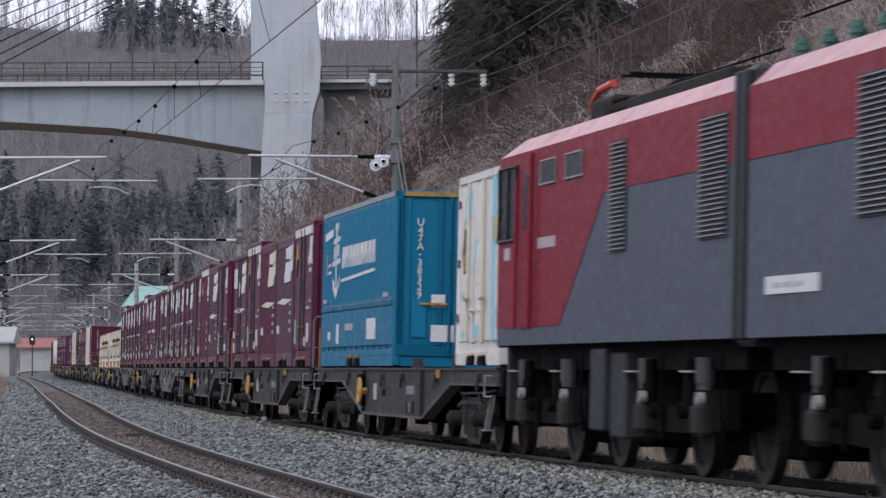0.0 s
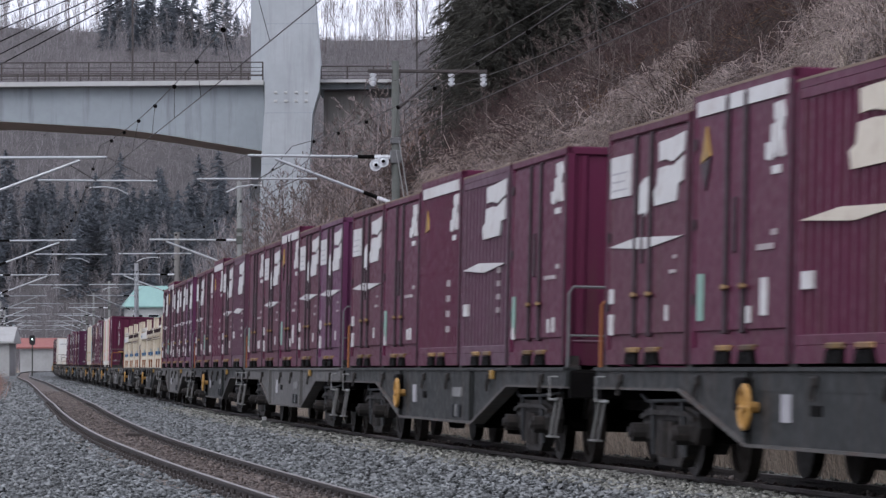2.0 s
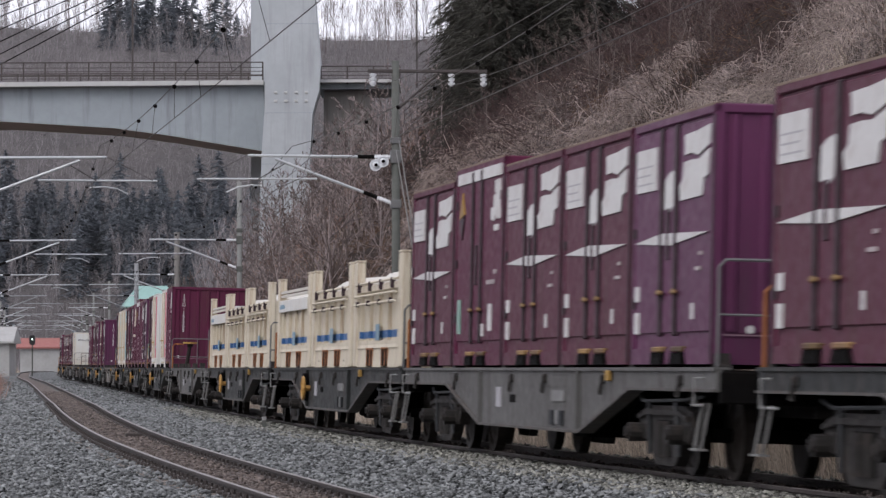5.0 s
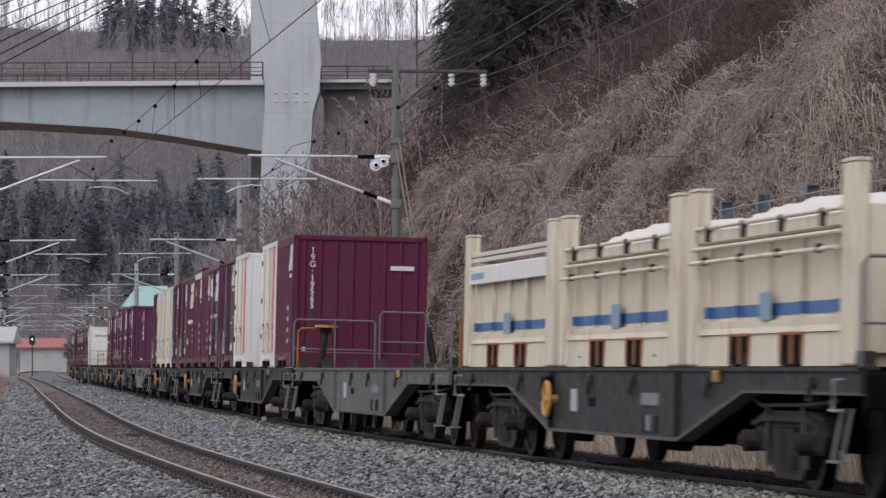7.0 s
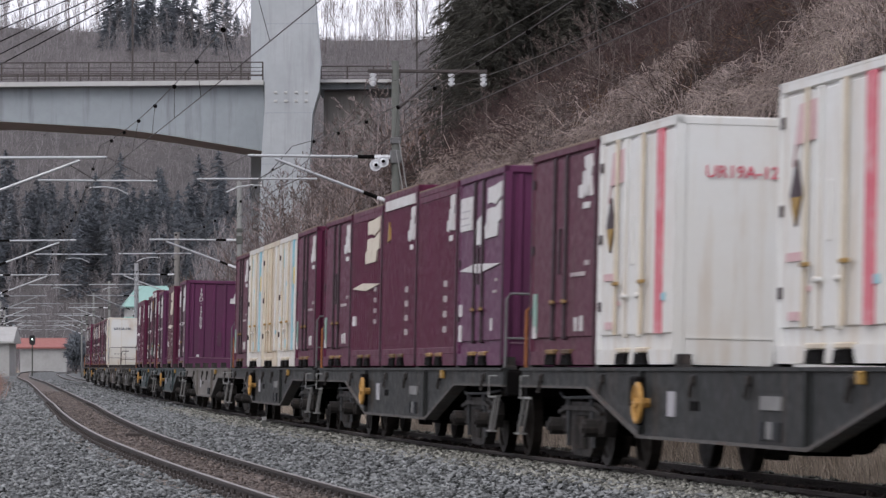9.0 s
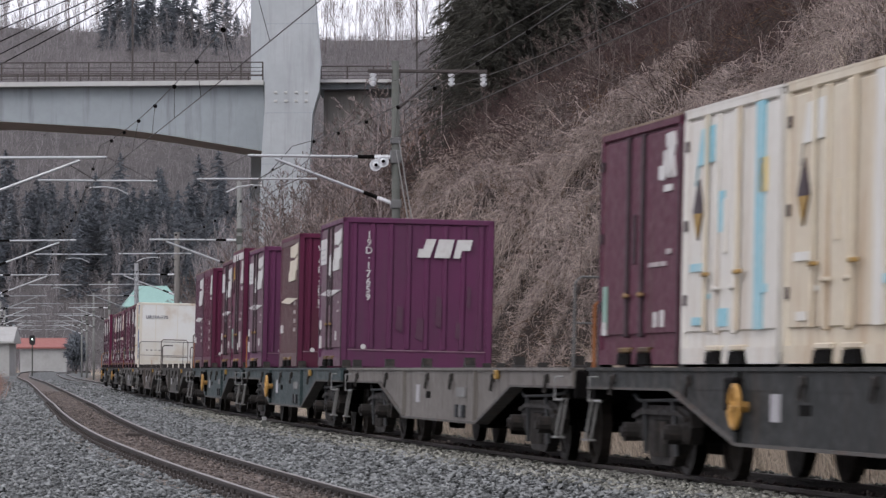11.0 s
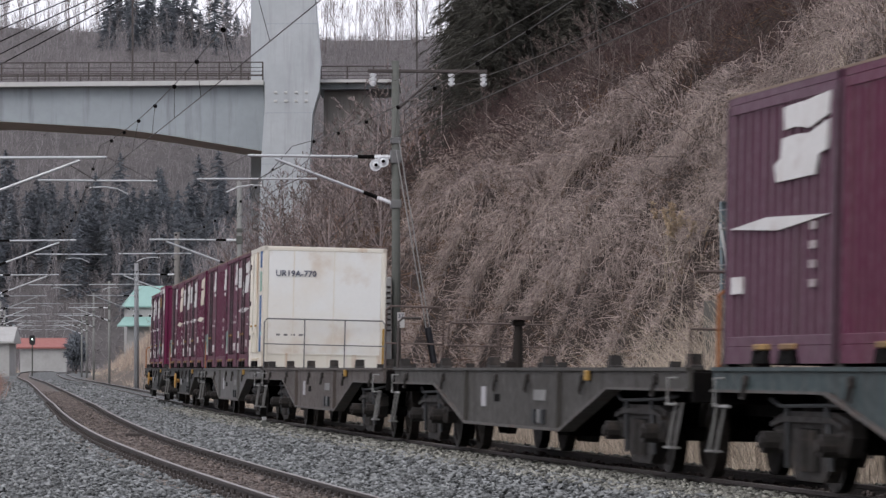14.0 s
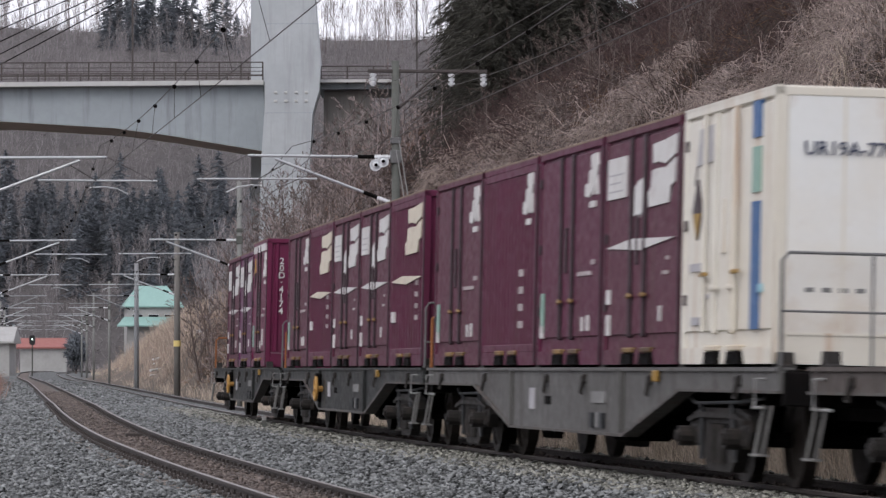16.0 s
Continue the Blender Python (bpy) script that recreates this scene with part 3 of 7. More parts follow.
def side_mark(outline, y=-1.225, deep=.006):
    """A flat raised mark on the camera's side, drawn as x and z."""
    return Shape().prism(outline, y - deep, y + .02)


def rect(x0, z0, x1, z1):
    return [(x0, z0), (x1, z0), (x1, z1), (x0, z1)]


def emblem_bars(parent, x, z, w, h, material_):
    """A slanted two-part emblem, as plain shapes."""
    s = .16 * w
    part("emblem", side_mark([(x + s, z + h * .64), (x + w * .36, z + h * .66), (x + w * .62, z + h * .60), (x + w * .97, z + h * .72), (x + w, z + h), (x + w * .55, z + h * .95), (x + w * .52, z + h * .9), (x + w * .48, z + h * .95), (x + s * .9, z + h * .93)]), material_, parent, "slanted white emblem")
    part("emblem", side_mark([(x + w * .02, z), (x + w * .74, z + h * .02), (x + w * .80, z + h * .26), (x + w * .94, z + h * .30), (x + w * .97, z + h * .66), (x + w * .62, z + h * .54), (x + w * .4, z + h * .56), (x + s * .8, z + h * .54), (x + s * .6, z + h * .30), (x - w * .02, z + h * .22)]), material_, parent, "slanted white emblem")


def emblem_blocks(parent, x, z, w, h, material_):
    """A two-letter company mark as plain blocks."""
    part("emblem", side_mark([(x, z), (x + w * .34, z - h * .05), (x + w * .46, z + h * .12), (x + w * .48, z + h * .62), (x + w * .30, z + h * .6), (x + w * .26, z + h * .28), (x, z + h * .3)]), material_, parent, "white company mark")
    part("emblem", side_mark([(x + w * .52, z), (x + w * .66, z), (x + w * .70, z + h * .4), (x + w * .86, z - h * .03), (x + w, z), (x + w * .9, z + h * .46), (x + w, z + h * .7), (x + w * .9, z + h), (x + w * .42, z + h * .97), (x + w * .44, z + h * .7), (x + w * .52, z + h * .66)]), material_, parent, "white company mark")
    part("label_bar", side_mark(rect(x + w * .35, z - h * .3, x + w * .8, z - h * .15)), material_, parent)


def slash(parent, x, z, w, material_):
    part("slash", side_mark([(x, z), (x + w * .5, z - .062), (x + w, z + .02), (x + w * .38, z + .065)]), material_, parent, "white slash stripe")


def base_container(name, label, paint, L=3.69, H=2.39, style="bars", front_ribs=8, top_light=None, side=None):
    """A closed goods container: posts, rails, skirt with lifting pockets, roof, side doors or ribs, ribbed ends."""
    c = thing(name, label, "container", "containers on the train")
    h, w = L / 2, 1.225
    side = side or paint
    part("body", Shape().box((-h + .04, -w + (.035 if style in ("bars", "flat") else .085), .14), (h - .04, w - .035, H - .04)), paint, c)
    part("top_frame", Shape().box((-h, -w, H - .09), (h, -w + .08, H), .012).box((-h, w - .08, H - .09), (h, w, H), .012).box((-h, -w, H - .09), (-h + .08, w, H), .012).box((h - .08, -w, H - .09), (h, w, H), .012), top_light or paint, c, "weathered top rail")
    part("dust_edge", Shape().box((-h + .01, -w - .003, H - .016), (h - .01, -w + .07, H + .006)), ROOF_DUST if paint not in WHITES + (BLUE,) else paint, c, "dusty brown roof edge")
    part("roof", Shape().box((-h + .05, -w + .05, H - .04), (h - .05, w - .05, H - .012)).box((-.06, -w + .06, H - .012), (.06, w - .06, H + .012)), paint, c, "sooty roof panel")
    for sx in (-1, 1):
        for sy in (-1, 1):
            x, y = sx * h, sy * w
            part("corner_post", Shape().box((min(x, x - sx * .11), min(y, y - sy * .11), 0), (max(x, x - sx * .11), max(y, y - sy * .11), H - .05), .018), paint, c)
    dark = paint not in WHITES
    if style != "flat":
        for sx in (-1, 1):
            # dark strip: grime, and the shade of the gap to the next container
            part("grimy_seam", Shape().box((sx * (h - .022) - .02, -w - .004, .02), (sx * (h - .022) + .02, -w + .01, H - .10)), DARK_BAR if dark else paint, c, "dark edge strip for grime and the gap's shade")
    y0, y1 = -w, -w + .06
    for o in ([(-h + .02, .0), (-.78, .0), (-.72, .07), (-.68, .15), (-h + .02, .15)], [(-.22, 0), (.22, 0), (.19, .07), (.17, .15), (-.17, .15), (-.19, .07)], [(.78, 0), (h - .02, 0), (h - .02, .15), (.68, .15), (.72, .07)]):
        part("skirt", Shape().prism(o, y0, y1), side, c, "scuffed bottom skirt")
    part("bottom_frame", Shape().prism([(-h + .02, -w + .07), (-h + .1, -w + .07), (-h + .1, w - .08), (h - .1, w - .08), (h - .1, -w + .07), (h - .02, -w + .07), (h - .02, w), (-h + .02, w)], 0, .15, axis="z"), paint, c, "bottom frame")
    if style != "flat":
        part("end_sill", Shape().box((h - .05, -w + .11, .25), (h + .002, w - .11, .272)).box((h - .05, -w + .11, .0), (h - .006, w - .11, .25)), paint, c, "folded bottom edge of the end")
        if dark:
            # highlight along the fold, added as a thin pale strip
            part("worn_edge", Shape().box((h - .004, -w + .11, .262), (h + .005, w - .11, .276)), FOLD_GLINT, c, "pale strip painted as the fold's highlight")
    # the pockets are solid: their shade is black colour
    part("lifting_pocket", Shape().box((-.72, -w + .03, .0), (-.2, w - .03, .138)).box((.2, -w + .03, 0), (.72, w - .03, .138)), RUNNING, c, "black block standing in for the dark fork pocket")
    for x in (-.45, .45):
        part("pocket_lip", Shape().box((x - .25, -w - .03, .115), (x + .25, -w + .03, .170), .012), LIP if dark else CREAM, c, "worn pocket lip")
        part("pocket_block", Shape().prism([(x - .26, .0), (x + .26, .0), (x + .20, .11), (x + .06, .10), (x, .05), (x - .06, .10), (x - .20, .11)], -w - .04, -w + .02), RUNNING, c, "black notched block drawn as the dark pocket mouth")
    # the camera's side
    if style == "bars":
        for x0, x1 in ((-h + .12, -.52), (-.40, .16), (.28, h - .12)):
            part("door", Shape().box((x0, -w + .012, .3), (x1, -w + .05, H - .12), .01), side, c)
        for x in (-.46, .22):
            part("lock_bar", Shape().box((x - .045, -w - .02, .27), (x + .045, -w + .04, H - .1), .012), DARK_BAR if dark else paint, c, "grimy door bar")
            part("lock_handle", Shape().box((x - .02, -w - .045, .67), (x + .20, -w - .015, .705), .008).box((x - .02, -w - .04, .66), (x + .05, -w - .015, .72), .01), OCHRE if dark else paint, c, "door handle")
        part("latch", Shape().box((-.2, -w - .012, 1.0), (-.1, -w + .02, 1.5), .008), DARK_BAR if dark else paint, c)
        for z in (.55, 1.25, 2.0):
            part("hinge", Shape().box((-h + .1, -w - .012, z), (-h + .16, -w + .03, z + .1)), DARK_BAR, c)
    else:
        n = 16 if style == "corrugated" else 13
        ribs = Shape()
        for i in range(n):
            x = -h + .2 + (L - .4) * i / (n - 1)
            ribs.prism([(x - .075, -w + .09), (x - .05, -w + .008), (x + .05, -w + .008), (x + .075, -w + .09)], .24, H - .12, axis="z")
        part("side_ribs", ribs, side, c, "pressed vertical ribs")
        part("side_sheet", Shape().box((-h + .1, -w + .070, .2), (h - .1, -w + .084, H - .1)), side, c)
        for z in (.15, H - .17):
            part("side_band", Shape().box((-h + .1, -w + .002, z), (h - .1, -w + .09, z + .09), .006), side, c)
    # ends and the far side
    for sx, nm in ((1, "front_ribs"), (-1, "rear_ribs")) if front_ribs > 1 else ():
        ribs = Shape()
        for i in range(front_ribs):
            y = -w + .2 + (2 * w - .4) * i / (front_ribs - 1)
            a, b = sx * (h - .04), sx * (h - .008)
            ribs.add([(a, y - .05, .3), (b, y - .025, .3), (b, y + .025, .3), (a, y + .05, .3), (a, y - .05, H - .1), (b, y - .025, H - .1), (b, y + .025, H - .1), (a, y + .05, H - .1)],
                     [(0, 1, 5, 4), (1, 2, 6, 5), (2, 3, 7, 6), (4, 5, 6, 7), (0, 3, 2, 1)])
        part(nm, ribs, paint, c, "pressed end ribs")
    ribs = Shape()
    for i in range(9):
        x = -h + .25 + (L - .5) * i / 8
        ribs.box((x - .04, w - .04, .3), (x + .04, w - .008, H - .12))
    part("far_side_ribs", ribs, paint, c)
    return c


def patches(c, spots, material_, y=-1.225):
    for x0, z0, x1, z1 in spots:
        x1, z1 = x0 + (x1 - x0) * .75, z0 + (z1 - z0) * .75
        if z1 - z0 < .13 and material_ in (MARK_WHITE, MARK_BEIGE):
            # a line of small writing that cannot be read: a row of short bars
            for k in range(3):
                u = x0 + (x1 - x0) * k / 3
                part("label_bar", side_mark(rect(u, z0 + .012, u + (x1 - x0) * .24, z1 - .012), y), MARK_SMALL, c, "small worn writing")
        else:
            part("label_bar", side_mark(rect(x0, z0, x1, z1), y), material_, c, "small worn label")


def front_code(c, text, h, y, z, size, material_, vertical=True):
    lettering(text, size, Matrix.Translation((h, y, z)) @ FRONT, material_, c, vertical)


LO = [(-1.66, .62, -1.42, .82), (1.1, .86, 1.45, .94), (1.25, 1.0, 1.42, 1.08), (.95, .42, 1.06, .62)]


def kind_square(paint, label, code=None, logo=False, side=None):
    """Bars, a white square, a slanted emblem and a slash."""
    c = base_container("goods_container", label, paint, side=side)
    part("white_panel", side_mark(rect(-1.68, 1.70, -.72, 2.12)), MARK_WHITE, c, "white square notice")
    for k in range(3):
        part("label_bar", side_mark(rect(-1.6, 1.765 + k * .085, -.86 - .12 * (k % 2), 1.785 + k * .085), -1.226), MARK_FAINT, c, "faint grey writing")
    emblem_bars(c, .38, 1.55, 1.30, .66, MARK_WHITE)
    part("emblem", side_mark([(-.36, 1.50), (-.10, 1.46), (.06, 1.52), (.10, 1.86), (-.14, 1.84), (-.34, 1.78)], -1.215), MARK_WHITE, c, "slanted white emblem")
    slash(c, -1.7, 1.20, 3.36, MARK_WHITE)
    patches(c, LO + [(-1.66, .3, -1.40, .58)], MARK_WHITE)
    part("round_mark", Shape().disc((1.848, -.86, .32), .04, .012, axis="x", sides=14), MARK_WHITE, c)
    if code:
        front_code(c, code, 1.852, -.70 if not logo else -.80, 2.06, .16, MARK_WHITE)
    if logo:
        for o in ([(-.06, 1.86), (.16, 1.86), (.27, 2.12), (.10, 2.12), (.04, 1.98), (-.04, 1.98)], [(.24, 1.86), (.52, 1.86), (.60, 2.12), (.32, 2.12)], [(.58, 1.86), (.70, 1.86), (.74, 1.97), (.88, 1.97), (.93, 2.12), (.66, 2.12)]):
            part("emblem", Shape().prism([(y * .9 + .04, z * 1.15 - .37) for y, z in o], 1.835, 1.853, axis="x"), MARK_WHITE, c, "white company mark")
        for y, z, a, b in ((-.34, .62, .10, .34), (-.02, .48, .12, .30), (.30, .70, .09, .42), (.62, .50, .10, .22), (.80, 1.0, .06, .30)):
            part("scrape", Shape().prism([(y, z), (y + a, z - .06), (y + a * 1.1, z + b), (y + a * .2, z + b * 1.1)], 1.812, 1.8325, axis="x"), SCRAPE, c, "dull dark scrape")
    return c


def kind_bars(paint, label, code=None):
    """Bars and a two-letter mark."""
    c = base_container("goods_container", label, paint)
    emblem_blocks(c, .92, 1.80, .72, .44, MARK_WHITE)
    patches(c, [(.55, .94, 1.62, 1.03), (1.3, 1.05, 1.6, 1.15), (1.1, .36, 1.25, .58), (.8, .36, .95, .56)], MARK_WHITE)
    patches(c, [(-1.62, .36, -1.38, .95)], MARK_GREEN)
    patches(c, [(-1.62, .30, -1.38, .48)], MARK_WHITE, -1.228)
    return c


def kind_slash(paint, label, code=None, mark=None, side=None):
    """Ribbed side with a slanted emblem and a slash."""
    c = base_container("goods_container", label, paint, style="panels", side=side)
    mark = mark or MARK_BEIGE
    emblem_bars(c, -.12, 1.55, 1.75, .68, mark)
    slash(c, -1.68, 1.20, 3.36, mark)
    patches(c, [(-1.6, .62, -1.1, .82)], MARK_WHITE)
    patches(c, [(1.05, .62 + k * .16, 1.25, .74 + k * .16) for k in range(4)], MARK_WHITE)
    if code:
        front_code(c, code, 1.852, -.84, 2.06, .16, MARK_WHITE)
        part("round_mark", Shape().disc((1.848, -.95, .3), .04, .012, axis="x", sides=14), MARK_WHITE, c)
    return c


def kind_plain(paint, label, code=None, top_bar=False, sign=""):
    """Finely ribbed side with a two-letter mark."""
    c = base_container("goods_container", label, paint, style="corrugated", H=2.51 if top_bar else 2.39)
    emblem_blocks(c, .95, 1.76, .62, .46, MARK_WHITE)
    if top_bar:
        part("white_band", side_mark(rect(-1.62, 2.26, 1.62, 2.40)), MARK_WHITE, c, "white top band")
        part("warning_mark", side_mark([(-1.35, 1.80), (-1.05, 1.84), (-1.2, 2.1)]), YELLOW, c, "yellow warning triangle")
    patches(c, [(.75, .42 + k * .2, 1.15, .56 + k * .2) for k in range(4)], MARK_BEIGE)
    if code:
        front_code(c, code, 1.852, -.70 if code == "19G·19028" else -.87, 2.06, .16, MARK_WHITE)
        part("round_mark", Shape().disc((1.848, -1.0, .32), .04, .012, axis="x", sides=14), MARK_WHITE, c)
    if sign:
        part("label_bar", Shape().prism([(.55, 1.78), (.98, 1.78), (.98, 1.86), (.55, 1.86)], 1.835, 1.852, axis="x"), MARK_WHITE, c, "white company lettering")
    return c


def kind_tall(paint, label, code=None, across=None):
    """A taller one with a white band along the top, a warning diamond and bars."""
    c = base_container("goods_container", label, paint, H=2.52)
    for x0, x1 in ((-1.66, -.56), (-.38, .14), (.30, 1.66)):
        part("white_band", side_mark(rect(x0, 2.30, x1, 2.44), -1.228), MARK_WHITE, c, "white top band")
    part("warning_mark", side_mark([(-1.5, 1.86), (-1.12, 1.92), (-1.3, 2.2)]), YELLOW, c, "yellow warning diamond")
    part("warning_mark", side_mark([(-1.5, 1.85), (-1.3, 1.6), (-1.12, 1.9)]), DARK_BAR, c)
    emblem_blocks(c, .95, 1.78, .66, .48, MARK_WHITE)
    if not code:
        part("white_band", Shape().prism(rect(-1.05, 2.30, 1.05, 2.44), 1.83, 1.852, axis="x"), MARK_WHITE, c, "white top band")
    patches(c, [(.7, .98, 1.5, 1.08), (1.2, 1.1, 1.45, 1.2), (.85, .42, 1.15, .86), (.35, .36, .55, .56)], MARK_WHITE)
    patches(c, [(-1.55, .40, -1.25, .98)], MARK_GREEN)
    if code:
        front_code(c, code, 1.852, -.93, 2.02, .18, MARK_WHITE)
    if across:
        front_code(c, across, 1.86, -.82, 1.92, .25, MARK_WHITE, False)
    if not code:
        part("end_latch", Shape().box((1.83, -1.05, .9), (1.87, -1.0, 1.7)).box((1.83, .2, 1.25), (1.87, .9, 1.29)), DARK_BAR, c)
    return c


def kind_white(label, stripe, code=None, code_material=None, paint=None):
    """White with a coloured stripe beside the door."""
    paint = paint or WHITE
    c = base_container("goods_container", label, paint, front_ribs=0)
    part("end_panel", Shape().box((1.80, -1.12, .05), (1.838, 1.12, 2.36), .01), RUST_END if paint == RUSTY_WHITE else paint, c, "smooth end panel")
    for y in (-.62, .18):
        part("end_seam", Shape().box((1.836, y - .012, .1), (1.843, y + .012, 2.3)), paint, c)
    for z0, z1, m in (((1.98, 2.30, stripe), (1.50, 1.90, MARK_GREEN), (.30, 1.42, stripe)) if stripe == MARK_BLUE else ((.30, 2.30, stripe),)):
        part("stripe", side_mark(rect(.98, z0, 1.27, z1), -1.226), m, c, "faded vertical stripe")
    part("warning_mark", side_mark([(-1.42, 1.42), (-1.22, 1.15), (-1.02, 1.42), (-1.22, 1.72)]), DARK_BAR, c, "dark warning diamond")
    part("warning_mark", side_mark([(-1.40, 1.40), (-1.22, 1.16), (-1.04, 1.40)], -1.229), YELLOW, c)
    part("emblem", side_mark([(-1.35, 1.66), (-1.25, 1.86), (-1.2, 1.84), (-.62, 1.86), (-.52, 2.20), (-1.12, 2.18), (-1.2, 2.0)]), MARK_PINK if stripe == MARK_RED else MARK_FAINT if stripe == MARK_BLUE else stripe, c, "small faded emblem")
    patches(c, [(-1.5, .86, -.72, .96), (-1.4, .36, -.95, .46), (-.9, .6, -.65, .66)], MARK_PINK if stripe == MARK_RED else MARK_FAINT if stripe == MARK_BLUE else stripe)
    patches(c, [(1.1, .62, 1.5, .72)], MARK_CYAN)
    for x in (-.8, .45):
        part("lock_rod", Shape().tube([(x, -1.25, .3), (x, -1.25, 2.3)], .024, 6), RUSTY_WHITE if paint == RUSTY_WHITE else CREAM, c, "rust-stained lock rod")
        part("lock_handle", Shape().box((x - .03, -1.29, .80), (x + .22, -1.26, .84), .008), YELLOW, c, "yellow lock handle")
    if stripe == MARK_CYAN:
        patches(c, [(-.55, 1.2, -.1, 1.7), (-.4, .34, .1, .56)], MARK_CYAN, -1.218)
        patches(c, [(1.1, 1.5, 1.45, 1.9)], PATCH_YELLOW, -1.226)
    if code:
        front_code(c, code, 1.852, -.58, 1.80, .17, code_material, False)
    if paint == RUSTY_WHITE:
        part("yellow_edge", Shape().box((1.83, 1.16, .1), (1.85, 1.224, .8)), YELLOW, c, "yellow painted corner edge")
        for k in range(4):
            part("label_bar", Shape().prism(rect(-.95 + k * .15, .62, -.87 + k * .15, .66), 1.835, 1.842, axis="x"), PLATE_GREY, c)
    return c


def kind_blue():
    """A long teal container with a two-part side."""
    c = base_container("goods_container", "long teal blue container with white emblem and ribbed end", BLUE, L=9.4, H=2.53, style="flat", front_ribs=4, top_light=BLUE)
    h = 4.7
    part("upper_side", Shape().box((-h + .12, -1.222, .96), (h - .12, -1.18, 2.44), .012), BLUE, c, "smooth upper side panel")
    ribs = Shape()
    for k in range(34):
        x = -h + .3 + (2 * h - .6) * k / 33
        ribs.prism([(x - .07, -1.20), (x - .04, -1.236), (x + .04, -1.236), (x + .07, -1.20)], 1.02, 2.40, axis="z")
    part("side_ribs", ribs, BLUE, c, "pressed vertical ribs")
    part("lower_side", Shape().box((-h + .12, -1.232, .30), (h - .12, -1.18, .88), .012), BLUE, c)
    part("white_band", side_mark(rect(-h + .1, 2.455, h - .1, 2.525), -1.226), PALE_STEEL, c, "pale top edge")
    part("rail_band", Shape().box((-h + .12, -1.245, .88), (h - .12, -1.2, .97), .01), BLUE_DARK, c, "hinge rail")
    # a plain emblem: an upright figure-less shield and lettering-like blocks
    for o in ([(-2.66, 1.25), (-2.54, 1.25), (-2.52, 2.2), (-2.68, 2.2)], [(-3.0, 1.98), (-2.2, 2.02), (-2.2, 2.1), (-3.0, 2.06)], [(-3.1, 1.62), (-2.1, 1.66), (-2.1, 1.74), (-3.1, 1.70)], [(-2.6, 1.08), (-2.2, 1.28), (-2.1, 1.46), (-2.3, 1.34), (-2.6, 1.2), (-2.9, 1.32), (-3.1, 1.44), (-3.0, 1.26)], [(-2.75, 2.2), (-2.45, 2.2), (-2.42, 2.32), (-2.78, 2.32)],
              [(-2.95, 1.74), (-2.8, 1.74), (-2.8, 1.95), (-2.95, 1.92)], [(-2.4, 1.78), (-2.25, 1.78), (-2.25, 1.98), (-2.4, 1.96)], [(-3.7, 1.5), (-3.3, 1.52), (-3.3, 1.56), (-3.7, 1.54)], [(-3.7, 1.62), (-3.3, 1.64), (-3.3, 1.68), (-3.7, 1.66)], [(-4.2, 2.06), (-3.1, 2.12), (-3.1, 2.24), (-4.2, 2.18)]):
        part("emblem", side_mark(o, -1.236), MARK_WHITE, c, "white emblem shape")
    for k in range(9):
        x = -1.8 + k * .48
        part("emblem", side_mark([(x, 1.56), (x + .11, 1.56), (x + .16, 1.72), (x + .28, 1.72), (x + .25, 1.56), (x + .36, 1.57), (x + .44, 1.90), (x + .10, 1.90), (x + .02, 1.74)], -1.236), MARK_WHITE, c, "white lettering block")
    part("emblem", side_mark([(-1.9, 1.34), (2.4, 1.42), (2.4, 1.47), (-1.9, 1.39)], -1.236), MARK_WHITE, c)
    patches(c, [(-1.2, .55, .2, .72), (1.6, .4, 3.0, .82), (-3.6, .42, -3.2, .6), (-2.4, .36, -2.0, .78), (3.5, 1.0, 4.2, 1.12), (-4.4, 1.02, -3.8, 1.14)], MARK_WHITE, -1.235)
    patches(c, [(-4.1, 1.5, -3.75, 1.95)], YELLOW)
    part("end_door", Shape().box((4.60, -1.1, .3), (4.675, -.03, 2.4), .012).box((4.60, .03, .3), (4.675, 1.1, 2.4), .012), BLUE, c, "ribbed end door")
    for y in (-1.15, -.56, 0, .56, 1.15):
        part("door_post", Shape().box((4.62, y - .045, .3), (4.70, y + .045, 2.42), .012), BLUE_DARK, c)
    part("door_sill", Shape().box((4.62, -1.2, .14), (4.705, 1.2, .30), .012), BLUE_DARK, c)
    for y in (-.42, .1, .42, .95):
        part("lock_rod", Shape().tube([(4.725, y, .2), (4.725, y, 2.45)], .022, 8), BLUE_DARK, c)
    for y in (-.65, .65):
        part("lock_handle", Shape().box((4.71, y - .2, .88), (4.74, y + .2, .92), .008), YELLOW, c)
    part("code_panel", Shape().prism(rect(-.96, .42, -.76, .98), 4.69, 4.706, axis="x"), BLUE_PALE, c, "light blue repainted panel")
    front_code(c, "U47A·38329", 4.705, -.86, 2.03, .15, MARK_WHITE)
    part("label_bar", Shape().prism(rect(-.68, .86, -.48, 1.04), 4.69, 4.706, axis="x"), MARK_WHITE, c)
    part("label_bar", Shape().prism(rect(-.68, .36, -.34, .60), 4.69, 4.706, axis="x"), MARK_WHITE, c)
    part("warning_band", Shape().box((4.69, -1.1, 2.455), (4.712, 1.1, 2.515)), YELLOW, c)
    return c


